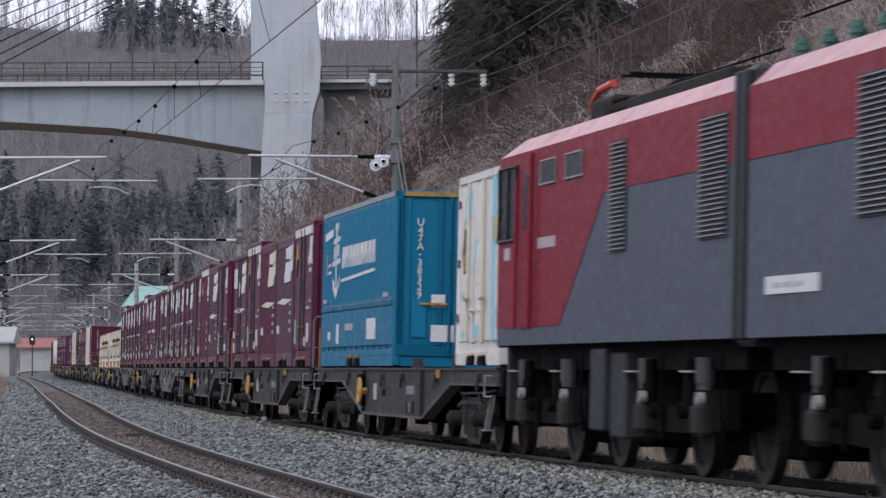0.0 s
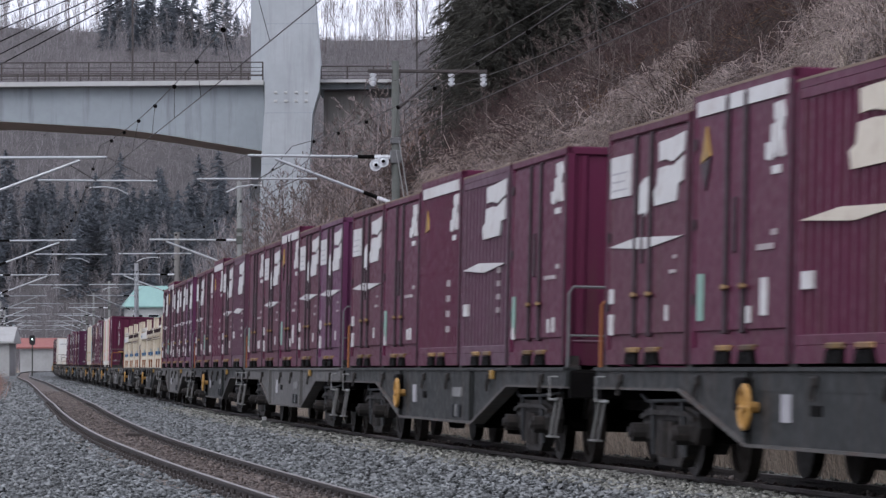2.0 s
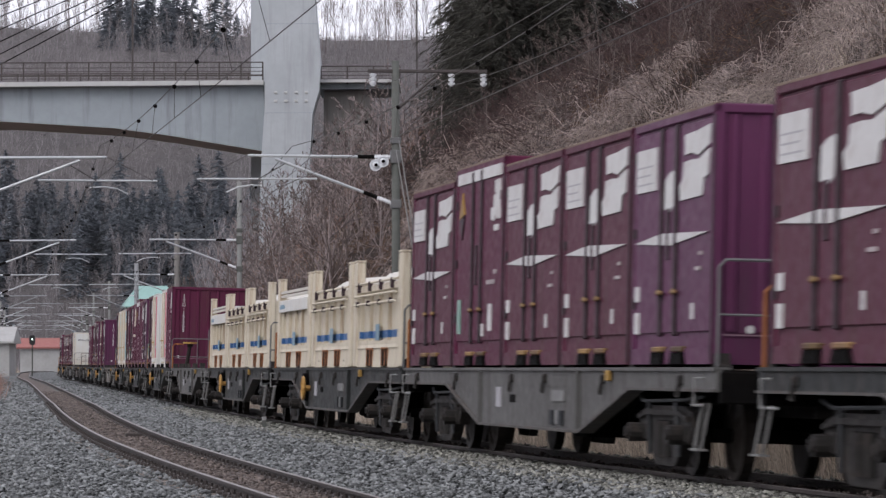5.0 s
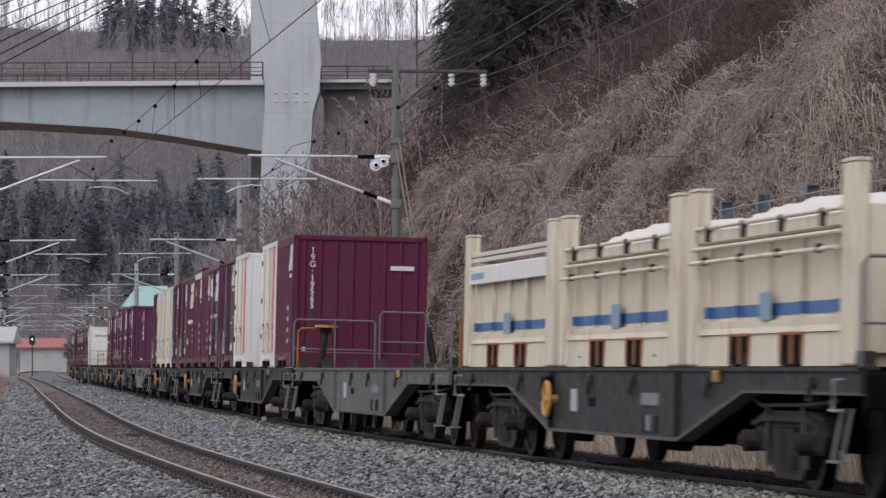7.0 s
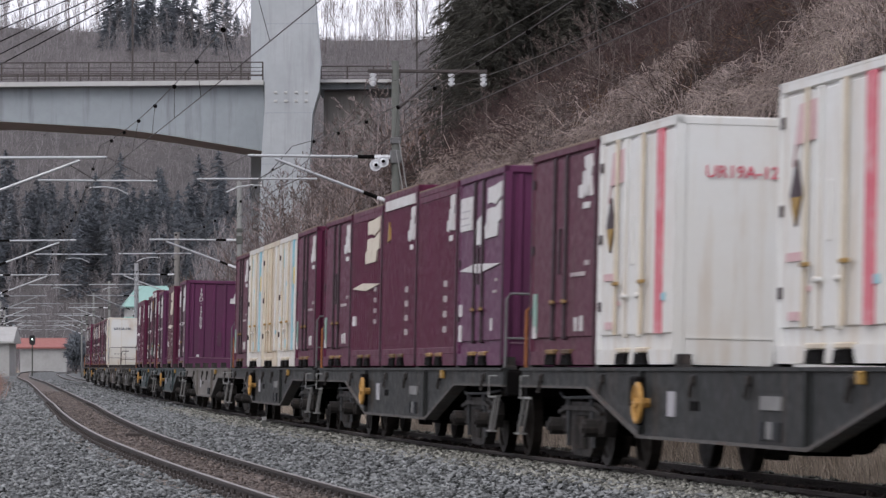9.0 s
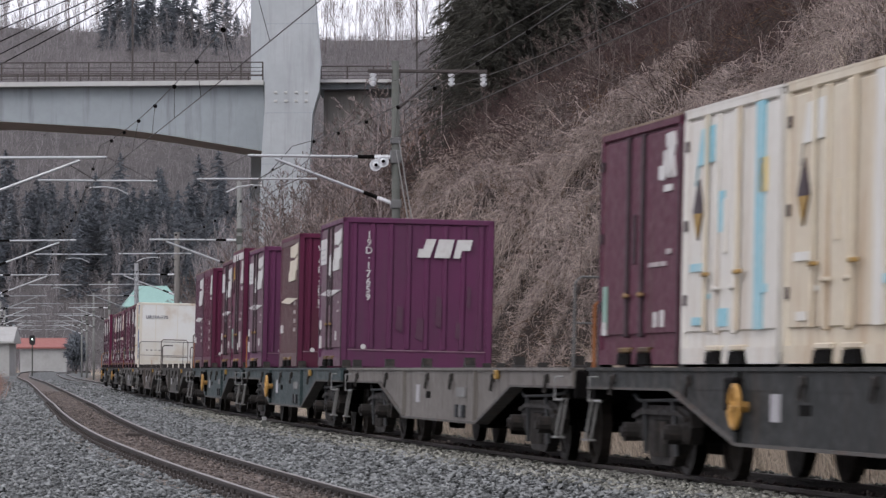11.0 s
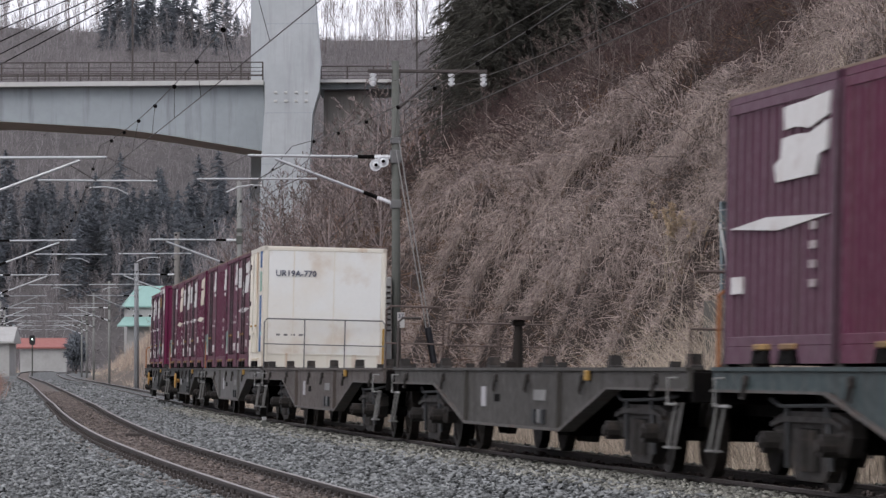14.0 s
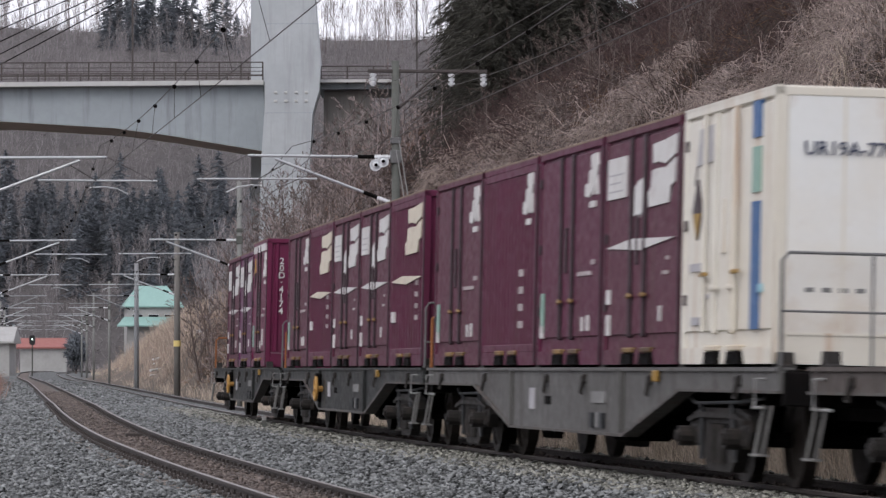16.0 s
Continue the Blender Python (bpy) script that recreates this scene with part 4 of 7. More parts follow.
def kind_tan(covered):
    """A half-height open-topped container with tall end posts."""
    c = thing("bulk_container", "tan half-height bulk container with blue stripe" + (" and white covered load" if covered else " and closed top boards"), "container", "tan bulk containers")
    h, w, H = 3.03, 1.225, 1.24
    part("body", Shape().box((-h + .05, -w + .09, .1), (h - .05, w - .09, H - .05)).box((-h + .1, -w + .03, .34), (h - .1, w - .03, .40)), TAN, c)
    for x0, x1 in ((-h + .1, -1.34), (-.56, .56), (1.34, h - .1)):
        part("lower_side", Shape().prism([(-w + .02, 0), (-w + .035, .28), (w - .035, .28), (w - .02, 0)], x0, x1, axis="x"), TAN, c)
    part("side_ledge", Shape().prism([(-w + .015, .285), (-w + .04, .37), (w - .04, .37), (w - .015, .285)], -h + .1, h - .1, axis="x"), TAN, c, "protruding lower ledge")
    for x in (-.95, .95):
        part("lifting_pocket", Shape().box((x - .385, -w + .028, .015), (x + .385, w - .03, .275)), RUNNING, c, "black block standing in for the dark fork pocket")
        part("pocket_frame", Shape().box((x - .40, -w + .014, .02), (x - .37, -w + .03, .29)).box((x + .37, -w + .014, .02), (x + .40, -w + .03, .29)).box((x - .40, -w + .012, .265), (x + .40, -w + .03, .29)).box((x - .05, -w + .02, .02), (x + .03, -w + .03, .27)), ORANGE_RUST, c, "rusty pocket frame")
    for i in range(5):
        x = -2.35 + 4.7 * i / 4
        for sy in (-1, 1):
            part("side_rib", Shape().box((x - .05, min(sy * (w - .1), sy * (w - .03)), .36), (x + .05, max(sy * (w - .1), sy * (w - .03)), H - .08), .01), TAN, c)
    part("stripe", Shape().box((-h + .2, -w + .084, .44), (h - .2, -w + .1, .545)), MARK_BLUE, c, "blue stripe")
    for i in range(5):
        x = -2.35 + 4.7 * i / 4
        part("rib_stripe", Shape().box((x - .053, -w + .026, .44), (x + .053, -w + .088, .545)), MARK_BLUE, c, "blue stripe over the rib")
    part("label_bar", Shape().box((-.2, -w + .016, .40), (.2, -w + .03, .64)), PLATE_BLUE, c, "grey-blue plate")
    for sx in (-1, 1):
        for sy in (-1, 1):
            x, y = sx * h, sy * w
            part("end_post", Shape().box((min(x, x - sx * .42), min(y, y - sy * .13), 0), (max(x, x - sx * .42), max(y, y - sy * .13), 1.63), .02).box((min(x, x - sx * .425), min(y + sy * .004, y - sy * .134), 1.63), (max(x, x - sx * .425), max(y + sy * .004, y - sy * .134), 1.66), .004), TAN, c, "tall end post")
    part("top_rail", Shape().box((-h + .3, -w, H - .12), (h - .3, -w + .1, H), .02).box((-h + .3, w - .1, H - .12), (h - .3, w, H), .02), TAN, c)
    for sx in (-1, 1):
        part("end_wall", Shape().box((min(sx * (h - .03), sx * (h - .1)), -w + .1, .1), (max(sx * (h - .03), sx * (h - .1)), w - .1, 1.3), .01), TAN, c)
    if covered:
        for z, y in ((H + .03, -w - .01), (1.08, -w - .03), (.95, -w - .05)):
            part("cover_rail", Shape().tube([(-h + .35, y, z), (h - .35, y, z)], .02, 8), TAN, c, "cover rail")
        for x in (-2.1, -.7, .7, 2.1):
            part("cover_hook", Shape().box((x - .02, -w - .05, H - .10), (x + .02, -w + .02, H + .05), .006).box((x - .03, -w - .075, .92), (x + .03, -w - .02, 1.0), .008), DARK_BAR, c, "dark cover hook")
        load = Shape()
        n = 22
        random.seed(7)
        tops = [H + .02 + .22 * math.sin(math.pi * min(1, max(0, i / n))) ** .5 + random.uniform(-.03, .03) for i in range(n + 1)]
        for i in range(n + 1):
            x = -h + .45 + (2 * h - .9) * i / n
            load.v += [(x, -w + .12, H - .06), (x, -w + .3, tops[i] - .04), (x, 0, tops[i] + .05), (x, w - .3, tops[i] - .03), (x, w - .12, H - .06)]
        load.f = [(i * 5 + k, (i + 1) * 5 + k, (i + 1) * 5 + k + 1, i * 5 + k + 1) for i in range(n) for k in range(4)] + [(0, 1, 2, 3, 4), (n * 5 + 4, n * 5 + 3, n * 5 + 2, n * 5 + 1, n * 5)]
        part("load_cover", load, TARP, c, "white bulging load cover", smooth=True)
    else:
        part("top_board", Shape().box((-h + .42, -w - .01, 1.02), (h - .42, -w + .03, H), .01), WHITE, c, "flat pale top board")
        part("label_bar", Shape().box((-h + .6, -w - .014, 1.08), (-h + 1.5, -w, 1.16)), PLATE_BLUE, c)
        for z in (H + .06, H + .13):
            part("top_bar", Shape().box((-h + .42, -w + .02, z), (h - .42, -w + .07, z + .045)), TARP, c, "pale top slat")
    return c


def wheelset(parent, x, r, spread=.56, sides=20):
    for sy in (-1, 1):
        part("wheel", Shape().disc((x, sy * spread, r), r, -.12 * sy, sides=sides, hub=.03), TYRE, parent, "steel wheel")
    part("axle", Shape().tube([(x, -.85, r), (x, .85, r)], .07, 8), RUNNING, parent)


def make_wagon(label, paint, empty=False, stand=True):
    w = thing("container_wagon", label, "freight wagon", "container wagons")
    h = 9.85
    top = 1.07
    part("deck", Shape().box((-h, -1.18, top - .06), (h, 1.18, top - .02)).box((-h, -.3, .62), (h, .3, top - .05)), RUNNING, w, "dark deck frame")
    for sy in (-1, 1):
        y0, y1 = sorted((sy * 1.24, sy * 1.19))
        yl0, yl1 = sorted((sy * 1.27, sy * 1.10))
        part("side_sill", Shape().box((-h, y0, .86), (h, y1, top), 0).box((-h, yl0, top - .035), (h, yl1, top)), paint, w)
        part("belly_web", Shape().prism([(-5.95, .88), (-3.3, .40), (3.3, .40), (5.95, .88)], y0 + .004, y1 - .004), paint, w, "deep trapezoid belly plate")
        part("web_flange", Shape().prism([(-h, .845), (-6.0, .845), (-3.32, .37), (3.32, .37), (6.0, .845), (h, .845), (h, .87), (5.95, .87), (3.28, .40), (-3.28, .40), (-5.95, .87), (-h, .87)], yl0, yl1), FLANGE, w, "lower flange coloured lighter as if sky-lit")
        for x in (-3.25, 3.25):
            part("stiffener", Shape().box((x - .035, min(sy * 1.23, sy * 1.29), .41), (x + .035, max(sy * 1.23, sy * 1.29), top - .04)), paint, w)
        for x in (-8.6, -5.2, -1.0, 1.2, 4.6, 8.4):
            part("lashing_fitting", Shape().box((x - .06, min(sy * 1.2, sy * 1.285), .90), (x + .06, max(sy * 1.2, sy * 1.285), 1.0), .02).tube([(x - .03, sy * 1.27, .92), (x - .05, sy * 1.285, .80), (x + .04, sy * 1.285, .79), (x + .04, sy * 1.27, .92)], .016, 6), CAST, w, "dusty lashing ring")
        part("notice_plate", Shape().box((1.6, min(sy * 1.236, sy * 1.252), .70), (2.35, max(sy * 1.236, sy * 1.252), .82)), PLATE_GREY, w, "pale stencilled panel")
        part("notice_plate", Shape().box((1.83, min(sy * 1.236, sy * 1.252), .45), (2.08, max(sy * 1.236, sy * 1.252), .60)), PLATE_GREY, w)
        part("notice_plate", Shape().box((-2.1, min(sy * 1.236, sy * 1.252), .60), (-1.8, max(sy * 1.236, sy * 1.252), .84)), MARK_FAINT, w)
        for x in (1.68, 2.22):
            part("card_holder", Shape().box((x - .10, min(sy * 1.236, sy * 1.27), .44), (x + .10, max(sy * 1.236, sy * 1.27), .60)), CABINET, w)
        # no real hole: its dark is a thin black plate
        part("hatch", Shape().box((-1.15, min(sy * 1.236, sy * 1.248), .665), (-.80, max(sy * 1.236, sy * 1.248), .755), .003), RUNNING, w, "black plate painted as a hole")
        if not empty and sy < 0 and paint in (WAGON, WAGON_GREEN):
            rim = [(-2.95 + .18 * math.cos(a), sy * 1.36, .72 + .185 * math.sin(a)) for a in np.arange(0, 6.5, .42)]
            part("side_brake_wheel", Shape().tube(rim, .026, 6).tube([(-2.95, sy * 1.36, .54), (-2.95, sy * 1.36, .90)], .020, 6).tube([(-3.12, sy * 1.36, .72), (-2.78, sy * 1.36, .72)], .020, 6).tube([(-2.95, sy * 1.24, .72), (-2.95, sy * 1.39, .72)], .05, 8), BRAKE_YELLOW, w, "yellow hand brake wheel")
            part("brake_bracket", Shape().box((-3.5, min(sy * 1.24, sy * 1.33), .68), (-3.15, max(sy * 1.24, sy * 1.33), .98), .02).box((-3.3, min(sy * 1.24, sy * 1.30), .50), (-3.19, max(sy * 1.24, sy * 1.30), .70), .01), RUNNING, w, "dark brake gear bracket")
        part("side_marker", Shape().box((4.9, min(sy * 1.25, sy * 1.30), .93), (5.05, max(sy * 1.25, sy * 1.30), 1.04), .01), YELLOW, w)
    # container locks on the deck
    for k in range(6):
        x = -9.625 + k * 3.85
        for sy in (-1, 1):
            part("deck_lock", Shape().prism([(x - .17, top - .02), (x + .17, top - .02), (x + .14, top + .015), (x + .08, top + .03), (x + .05, top + .13), (x - .05, top + .13), (x - .08, top + .03), (x - .14, top + .015)], min(sy * 1.07, sy * 1.2), max(sy * 1.07, sy * 1.2)), CAST, w, "dusty black container lock")
    # ends: buffer beams, steps, hoops, couplers
    for sx in (-1, 1):
        part("end_beam", Shape().box((sx * h - .06, -1.2, .74), (sx * h + .06, 1.2, top - .04), .01), RUNNING, w, "grimy end beam")
        part("coupler", Shape().box((min(sx * h, sx * (h + .48)), -.12, .60), (max(sx * h, sx * (h + .48)), .12, .86), .03).box((min(sx * (h + .18), sx * (h + .46)), -.2, .56), (max(sx * (h + .18), sx * (h + .46)), .2, .90), .04), RUNNING, w, "black coupler")
        part("brake_hose", Shape().tube([(sx * h, .35, .75), (sx * (h + .2), .35, .5), (sx * (h + .42), .3, .42)], .03, 6), RUNNING, w)
        for sy in (-1, 1):
            y = sy * 1.25
            x0 = sx * (h - .35)
            st = part("step", Shape().box((x0 - .25, min(y, y + sy * .09), .305), (x0 + .10, max(y, y + sy * .09), .325)), STEP_STEEL, w, "pale foot step")
            for k in (-.12, .16):
                part("step_bar", Shape().tube([(x0 + k, y, .74), (x0 + k - .1, y + sy * .05, .32)], .016, 6), STEP_STEEL, st)
            part("grab_iron", Shape().tube([(x0 - sx * .1, y, .72), (x0 - sx * .1, y + sy * .09, .72), (x0 - sx * .1, y + sy * .09, .97), (x0 - sx * .1, y, .97)], .015, 6).tube([(x0 - sx * .1, y + sy * .03, .72), (x0 - sx * .42, y + sy * .03, .72)], .014, 6), PALE_STEEL, w, "pale grab iron")
    x = h - .12
    if paint in (WAGON_LIGHT, WAGON_PALE):
        part("hand_rail", Shape().tube([(x, -1.2, top), (x, -1.2, 1.98), (x, -1.14, 2.05), (x, 1.14, 2.05), (x, 1.2, 1.98), (x, 1.2, top)], .016, 6).tube([(x, -1.2, 1.55), (x, 1.2, 1.55)], .012, 6).tube([(x, -.4, top), (x, -.4, 2.05)], .014, 6).tube([(x, .4, top), (x, .4, 2.05)], .014, 6), RAIL_GREY, w, "bent end hand rail")
    elif paint != WAGON_GREEN:
        f = -1 if empty else 1
        r1, r2 = (1.75, 1.97) if empty else (1.95, 2.12)
        steel = DUSTY_RAIL if empty else RAIL_GREY
        part("hand_rail", Shape().tube([(x, -1.2 * f, top), (x, -1.2 * f, r1 - .07), (x, -1.15 * f, r1), (x, .25 * f, r1), (x, .28 * f, r1 - .05), (x, .28 * f, top)], .018, 6).tube([(x, -1.2 * f, 1.42), (x, .28 * f, 1.42)], .014, 6).tube([(x, -.45 * f, top), (x, -.45 * f, r1)], .014, 6), steel, w, "bent end hand rail")
        part("hand_rail", Shape().tube([(x, .36 * f, top), (x, .36 * f, r2 - .07), (x, .41 * f, r2), (x, 1.15 * f, r2), (x, 1.2 * f, r2 - .05), (x, 1.2 * f, top)], .018, 6).tube([(x, .36 * f, r2 - .54), (x, 1.2 * f, r2 - .54)], .014, 6), steel, w, "bent end hand rail")
    if stand:
        part("corner_rail", Shape().tube([(-h + .1, -1.22, top), (-h + .1, -1.22, 1.72), (-h + .1, -1.16, 1.78), (-h + .1, -.9, 1.78)], .021, 6), BROWN_RAILING if empty else ORANGE_RUST, w, "painted corner rail")
    yb = .5 if empty else -.72
    if stand:
        part("brake_post", Shape().tube([(-h + .12, yb - (0 if empty else .1), top), (-h + .12, yb, 1.76)], .085 if empty else .062, 8, .06 if empty else .05).box((-h + .04, yb - .09, 1.70), (-h + .2, yb + .09, 1.79), .02).box((-h + .05, yb - .17, top - .1), (-h + .19, yb - .02, top + .14), .02), AXLEBOX, w, "hand brake post")
    if stand:
        part("brake_wheel", Shape().disc((-h + .12, yb, 1.82), .21, .045, axis="z", sides=16), DUSTY_RAIL if empty else YELLOW, w, "hand brake wheel")
    # underneath
    part("brake_cylinder", Shape().tube([(-1.9, -.5, .5), (-.9, -.5, .5)], .16, 12), RUNNING, w)
    part("brake_valve", Shape().box((.3, -.75, .3), (1.1, -.25, .62), .03), RUNNING, w)
    part("air_tank", Shape().tube([(-2.6, .45, .48), (-1.2, .45, .48)], .2, 12), RUNNING, w)
    for sx in (-1, 1):
        bx = sx * 7.0
        b = part("bogie", Shape().box((bx - .16, -.95, .42), (bx + .16, .95, .72), .03).box((bx - .5, -.35, .55), (bx + .5, .35, .66)), RUNNING, w, "two-axle bogie")
        for sy in (-1, 1):
            y = sy * 1.0
            lo, hi = sorted((y - sy * .04, y + sy * .09))
            part("side_frame", Shape().prism([(bx - 1.25, .50), (bx - 1.18, .64), (bx - .80, .70), (bx + .80, .70), (bx + 1.18, .64), (bx + 1.25, .50), (bx + 1.12, .34), (bx + .80, .36), (bx + .46, .12), (bx - .46, .12), (bx - .80, .36), (bx - 1.12, .34)], lo, hi), CAST, b, "dusty cast bogie side frame")
            # black plate paints the dark behind the springs
            part("spring_window", Shape().prism([(bx - .30, .20), (bx + .30, .20), (bx + .34, .56), (bx - .34, .56)], min(y, y + sy * .097), max(y, y + sy * .097)), RUNNING, b, "black plate standing in for the spring opening's shade")
            part("frame_rib", Shape().prism([(bx - 1.15, .60), (bx - .75, .66), (bx + .75, .66), (bx + 1.15, .60), (bx + 1.15, .56), (bx + .75, .61), (bx - .75, .61), (bx - 1.15, .56)], min(y, y + sy * .14), max(y, y + sy * .14)), CAST, b)
            part("brake_rod", Shape().tube([(bx - 1.5, y + sy * .05, .80), (bx - .9, y + sy * .12, .74), (bx + .9, y + sy * .12, .76), (bx + 1.5, y + sy * .04, .80)], .018, 6).tube([(bx - .62, y + sy * .13, .74), (bx - .70, y + sy * .10, .22)], .022, 6).tube([(bx + .62, y + sy * .13, .74), (bx + .70, y + sy * .10, .22)], .022, 6), UNDER_GREY, b, "thin brake rigging")
            for k in (-1, 1):
                part("spring", Shape().tube([(bx + k * .15, y + sy * .07, .20), (bx + k * .15, y + sy * .07, .55)], .085, 8), CAST, b, "coil spring")
            for k in (-1, 1):
                part("axle_box", Shape().box((bx + k * .95 - .13, min(y, y + sy * .13), .34), (bx + k * .95 + .13, max(y, y + sy * .13), .54), .03).tube([(bx + k * .95, y + sy * .12, .43), (bx + k * .95, y + sy * .27, .43)], .095, 12).tube([(bx + k * .95, y + sy * .26, .43), (bx + k * .95, y + sy * .30, .43)], .055, 10), CAST, b, "dusty round axle box")
        for k in (-1, 1):
            wheelset(b, bx + k * .95, .43)
    return w


def make_loco():
    c = thing("electric_locomotive", "two-section electric locomotive in dull red and dark grey", "locomotive")
    w = 1.40
    for sx in (-1, 1):
        # outline across: sill, wall, sloping roof edge, roof
        end = 12.15 if sx > 0 else 11.95
        x0, x1 = sorted((sx * .28, sx * end))
        hull = part("car_body", Shape().prism([(-w, 1.32), (-w, 3.50), (-w + .04, 3.53), (w - .04, 3.53), (w, 3.50), (w, 1.32)], x0, x1, axis="x"), GREY, c, "dark grey steel body")
        cab = sx * end
        for sy in (-1, 1):
            y = sy * w
            lo, hi = sorted((y, y + sy * .008))
            # red: cab end with a slanting edge, band along the top
            part("red_panel", Shape().prism([(cab, 1.52), (cab - sx * (3.3 if sx > 0 else 3.8), 1.52), (cab - sx * (5.5 if sx > 0 else 6.05), 2.86), (sx * .28, 2.86), (sx * .28, 3.50), (cab, 3.50)], lo, hi), RED, hull, "dull red paint field")
            for k, (a, b, z0, z1) in enumerate((((6.42, 7.17, 2.22, 3.34), (10.4, 11.5, 2.22, 3.34)) if sx < 0 else ((6.95, 8.25, 2.22, 3.34), (3.6, 4.7, 2.22, 3.34)))):
                xa, xb = sorted((cab - sx * a, cab - sx * b))
                lv = part("louvre", Shape().box((xa, min(y, y + sy * .014), z0), (xb, max(y, y + sy * .014), z1)), BLACK_GAP, hull, "black louvred air intake")
                fins = Shape()
                for i in range(24):
                    z = z0 + .03 + (z1 - z0 - .06) * i / 23
                    fins.box((xa + .03, min(y, y + sy * .045), z - .006), (xb - .03, max(y, y + sy * .04), z + .006))
                part("louvre_slats", fins, SLAT, lv, "pale grey slats")
            for a, b in ((2.6, 3.5), (4.05, 4.95)):
                xa, xb = sorted((cab - sx * a, cab - sx * b))
                win = part("window", Shape().box((xa, min(y, y + sy * .018), 3.08), (xb, max(y, y + sy * .018), 3.34), .01), GLASS, hull, "small dark side window")
                part("window_frame", Shape().tube([(xa, y + sy * .02, 3.08), (xb, y + sy * .02, 3.08), (xb, y + sy * .02, 3.34), (xa, y + sy * .02, 3.34), (xa, y + sy * .02, 3.08)], .014, 6), SLAT, win, "pale window frame")
            xa, xb = sorted((cab - sx * .12, cab - sx * 1.2))
            win = part("cab_window", Shape().box((xa, min(y, y + sy * .016), 2.52), (xb, max(y, y + sy * .03), 3.36), .006), GLASS, hull, "dark cab side window")
            part("window_frame", Shape().tube([(xa, y + sy * .03, 2.52), (xb, y + sy * .03, 2.52), (xb, y + sy * .03, 3.36), (xa, y + sy * .03, 3.36), (xa, y + sy * .03, 2.52)], .022, 6).tube([((xa + xb) / 2, y + sy * .03, 2.52), ((xa + xb) / 2, y + sy * .03, 3.36)], .016, 6), BLACK_GAP, win, "black window frame")
            ea, eb = sorted((cab - sx * .45, cab - sx * .80))
            part("emblem", Shape().box((ea, min(y, y + sy * .016), 2.30), (eb, max(y, y + sy * .016), 2.44)), MARK_SMALL, hull, "small pale emblem")
            xa, xb = sorted((cab - sx * 1.55, cab - sx * 2.15))
            door = part("cab_door", Shape().box((xa, min(y, y + sy * .02), 1.5), (xb, max(y, y + sy * .02), 3.4), .015), RED, hull, "red cab door")
            part("door_window", Shape().box((xa + .12, min(y, y + sy * .03), 2.62), (xb - .12, max(y, y + sy * .03), 3.28), .008), GLASS, door, "narrow dark door window")
            part("hand_rail", Shape().tube([(cab - sx * 1.42, y + sy * .06, 1.5), (cab - sx * 1.42, y + sy * .06, 3.2)], .022, 6).tube([(cab - sx * 2.3, y + sy * .06, 1.5), (cab - sx * 2.3, y + sy * .06, 3.45)], .03, 6), RED, hull)
            for k in range(7):
                xa, xb = sorted((cab - sx * (2.5 + k * .15), cab - sx * (2.59 + k * .15)))
                part("number_bar", Shape().box((xa, min(y, y + sy * .016), 2.38), (xb, max(y, y + sy * .016), 2.50)), MARK_SMALL, hull, "pale number bar")
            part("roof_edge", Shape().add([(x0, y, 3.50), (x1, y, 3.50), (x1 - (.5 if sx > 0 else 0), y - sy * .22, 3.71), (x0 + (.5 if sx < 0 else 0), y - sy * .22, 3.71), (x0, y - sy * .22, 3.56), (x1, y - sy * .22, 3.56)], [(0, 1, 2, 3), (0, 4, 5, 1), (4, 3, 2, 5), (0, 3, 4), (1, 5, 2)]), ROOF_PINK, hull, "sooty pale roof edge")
        if sx > 0:
            part("name_plate", Shape().box((1.0, -w - .016, 1.68), (2.75, -w, 1.83)), MARK_WHITE, hull, "white plate")
            for k in range(3):
                part("plate_bar", Shape().box((1.25 + k * .36, -w - .020, 1.735), (1.52 + k * .36, -w - .01, 1.775)), MARK_FAINT, hull, "small dark writing")
        part("roof", Shape().box((x0 + (.45 if sx < 0 else 0), -w + .24, 3.50), (x1 - (.45 if sx > 0 else 0), w - .24, 3.71), .03).box((x0 + 2.2, -.7, 3.71), (x1 - 3.2, .7, 3.92), .05).box((x0 + 3, -.95, 3.71), (x0 + 4.2, -.3, 4.0), .04), AXLEBOX, c, "sooty roof with equipment boxes")
        for x in ((.5, 1.4, 2.3, 3.2, 4.1) if sx > 0 else ()):
            st = Shape()
            for k in range(4):
                st.disc((x, -1.0, 3.71 + k * .06), .085 - .03 * (k % 2), .05, axis="z", sides=10)
            part("roof_insulator", st, INSULATOR_GREEN, c, "ribbed insulator")
        part("roof_bus_bar", Shape().tube([(x0 + (.2 if sx > 0 else 6.6), -1.0 if sx > 0 else -.8, 4.10 if sx > 0 else 3.95), (x0 + (5.6 if sx > 0 else 11.0), -1.0 if sx > 0 else -.8, 4.12 if sx > 0 else 3.95)], .012, 6), RUNNING, c)
        part("front_wall", Shape().box((min(cab, cab - sx * .03), -w + .02, 1.3), (max(cab, cab + sx * .012), w - .02, 3.48)), RED, c, "red cab end")
        part("windscreen", Shape().box((min(cab, cab + sx * .02), -1.05, 2.45), (max(cab, cab + sx * .02), 1.05, 3.3)), GLASS, c, "dark windscreen")
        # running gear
        # the full-length core is added to fill the underside with dark
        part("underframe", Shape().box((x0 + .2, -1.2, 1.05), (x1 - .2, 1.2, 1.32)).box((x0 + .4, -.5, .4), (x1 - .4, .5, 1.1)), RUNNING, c)
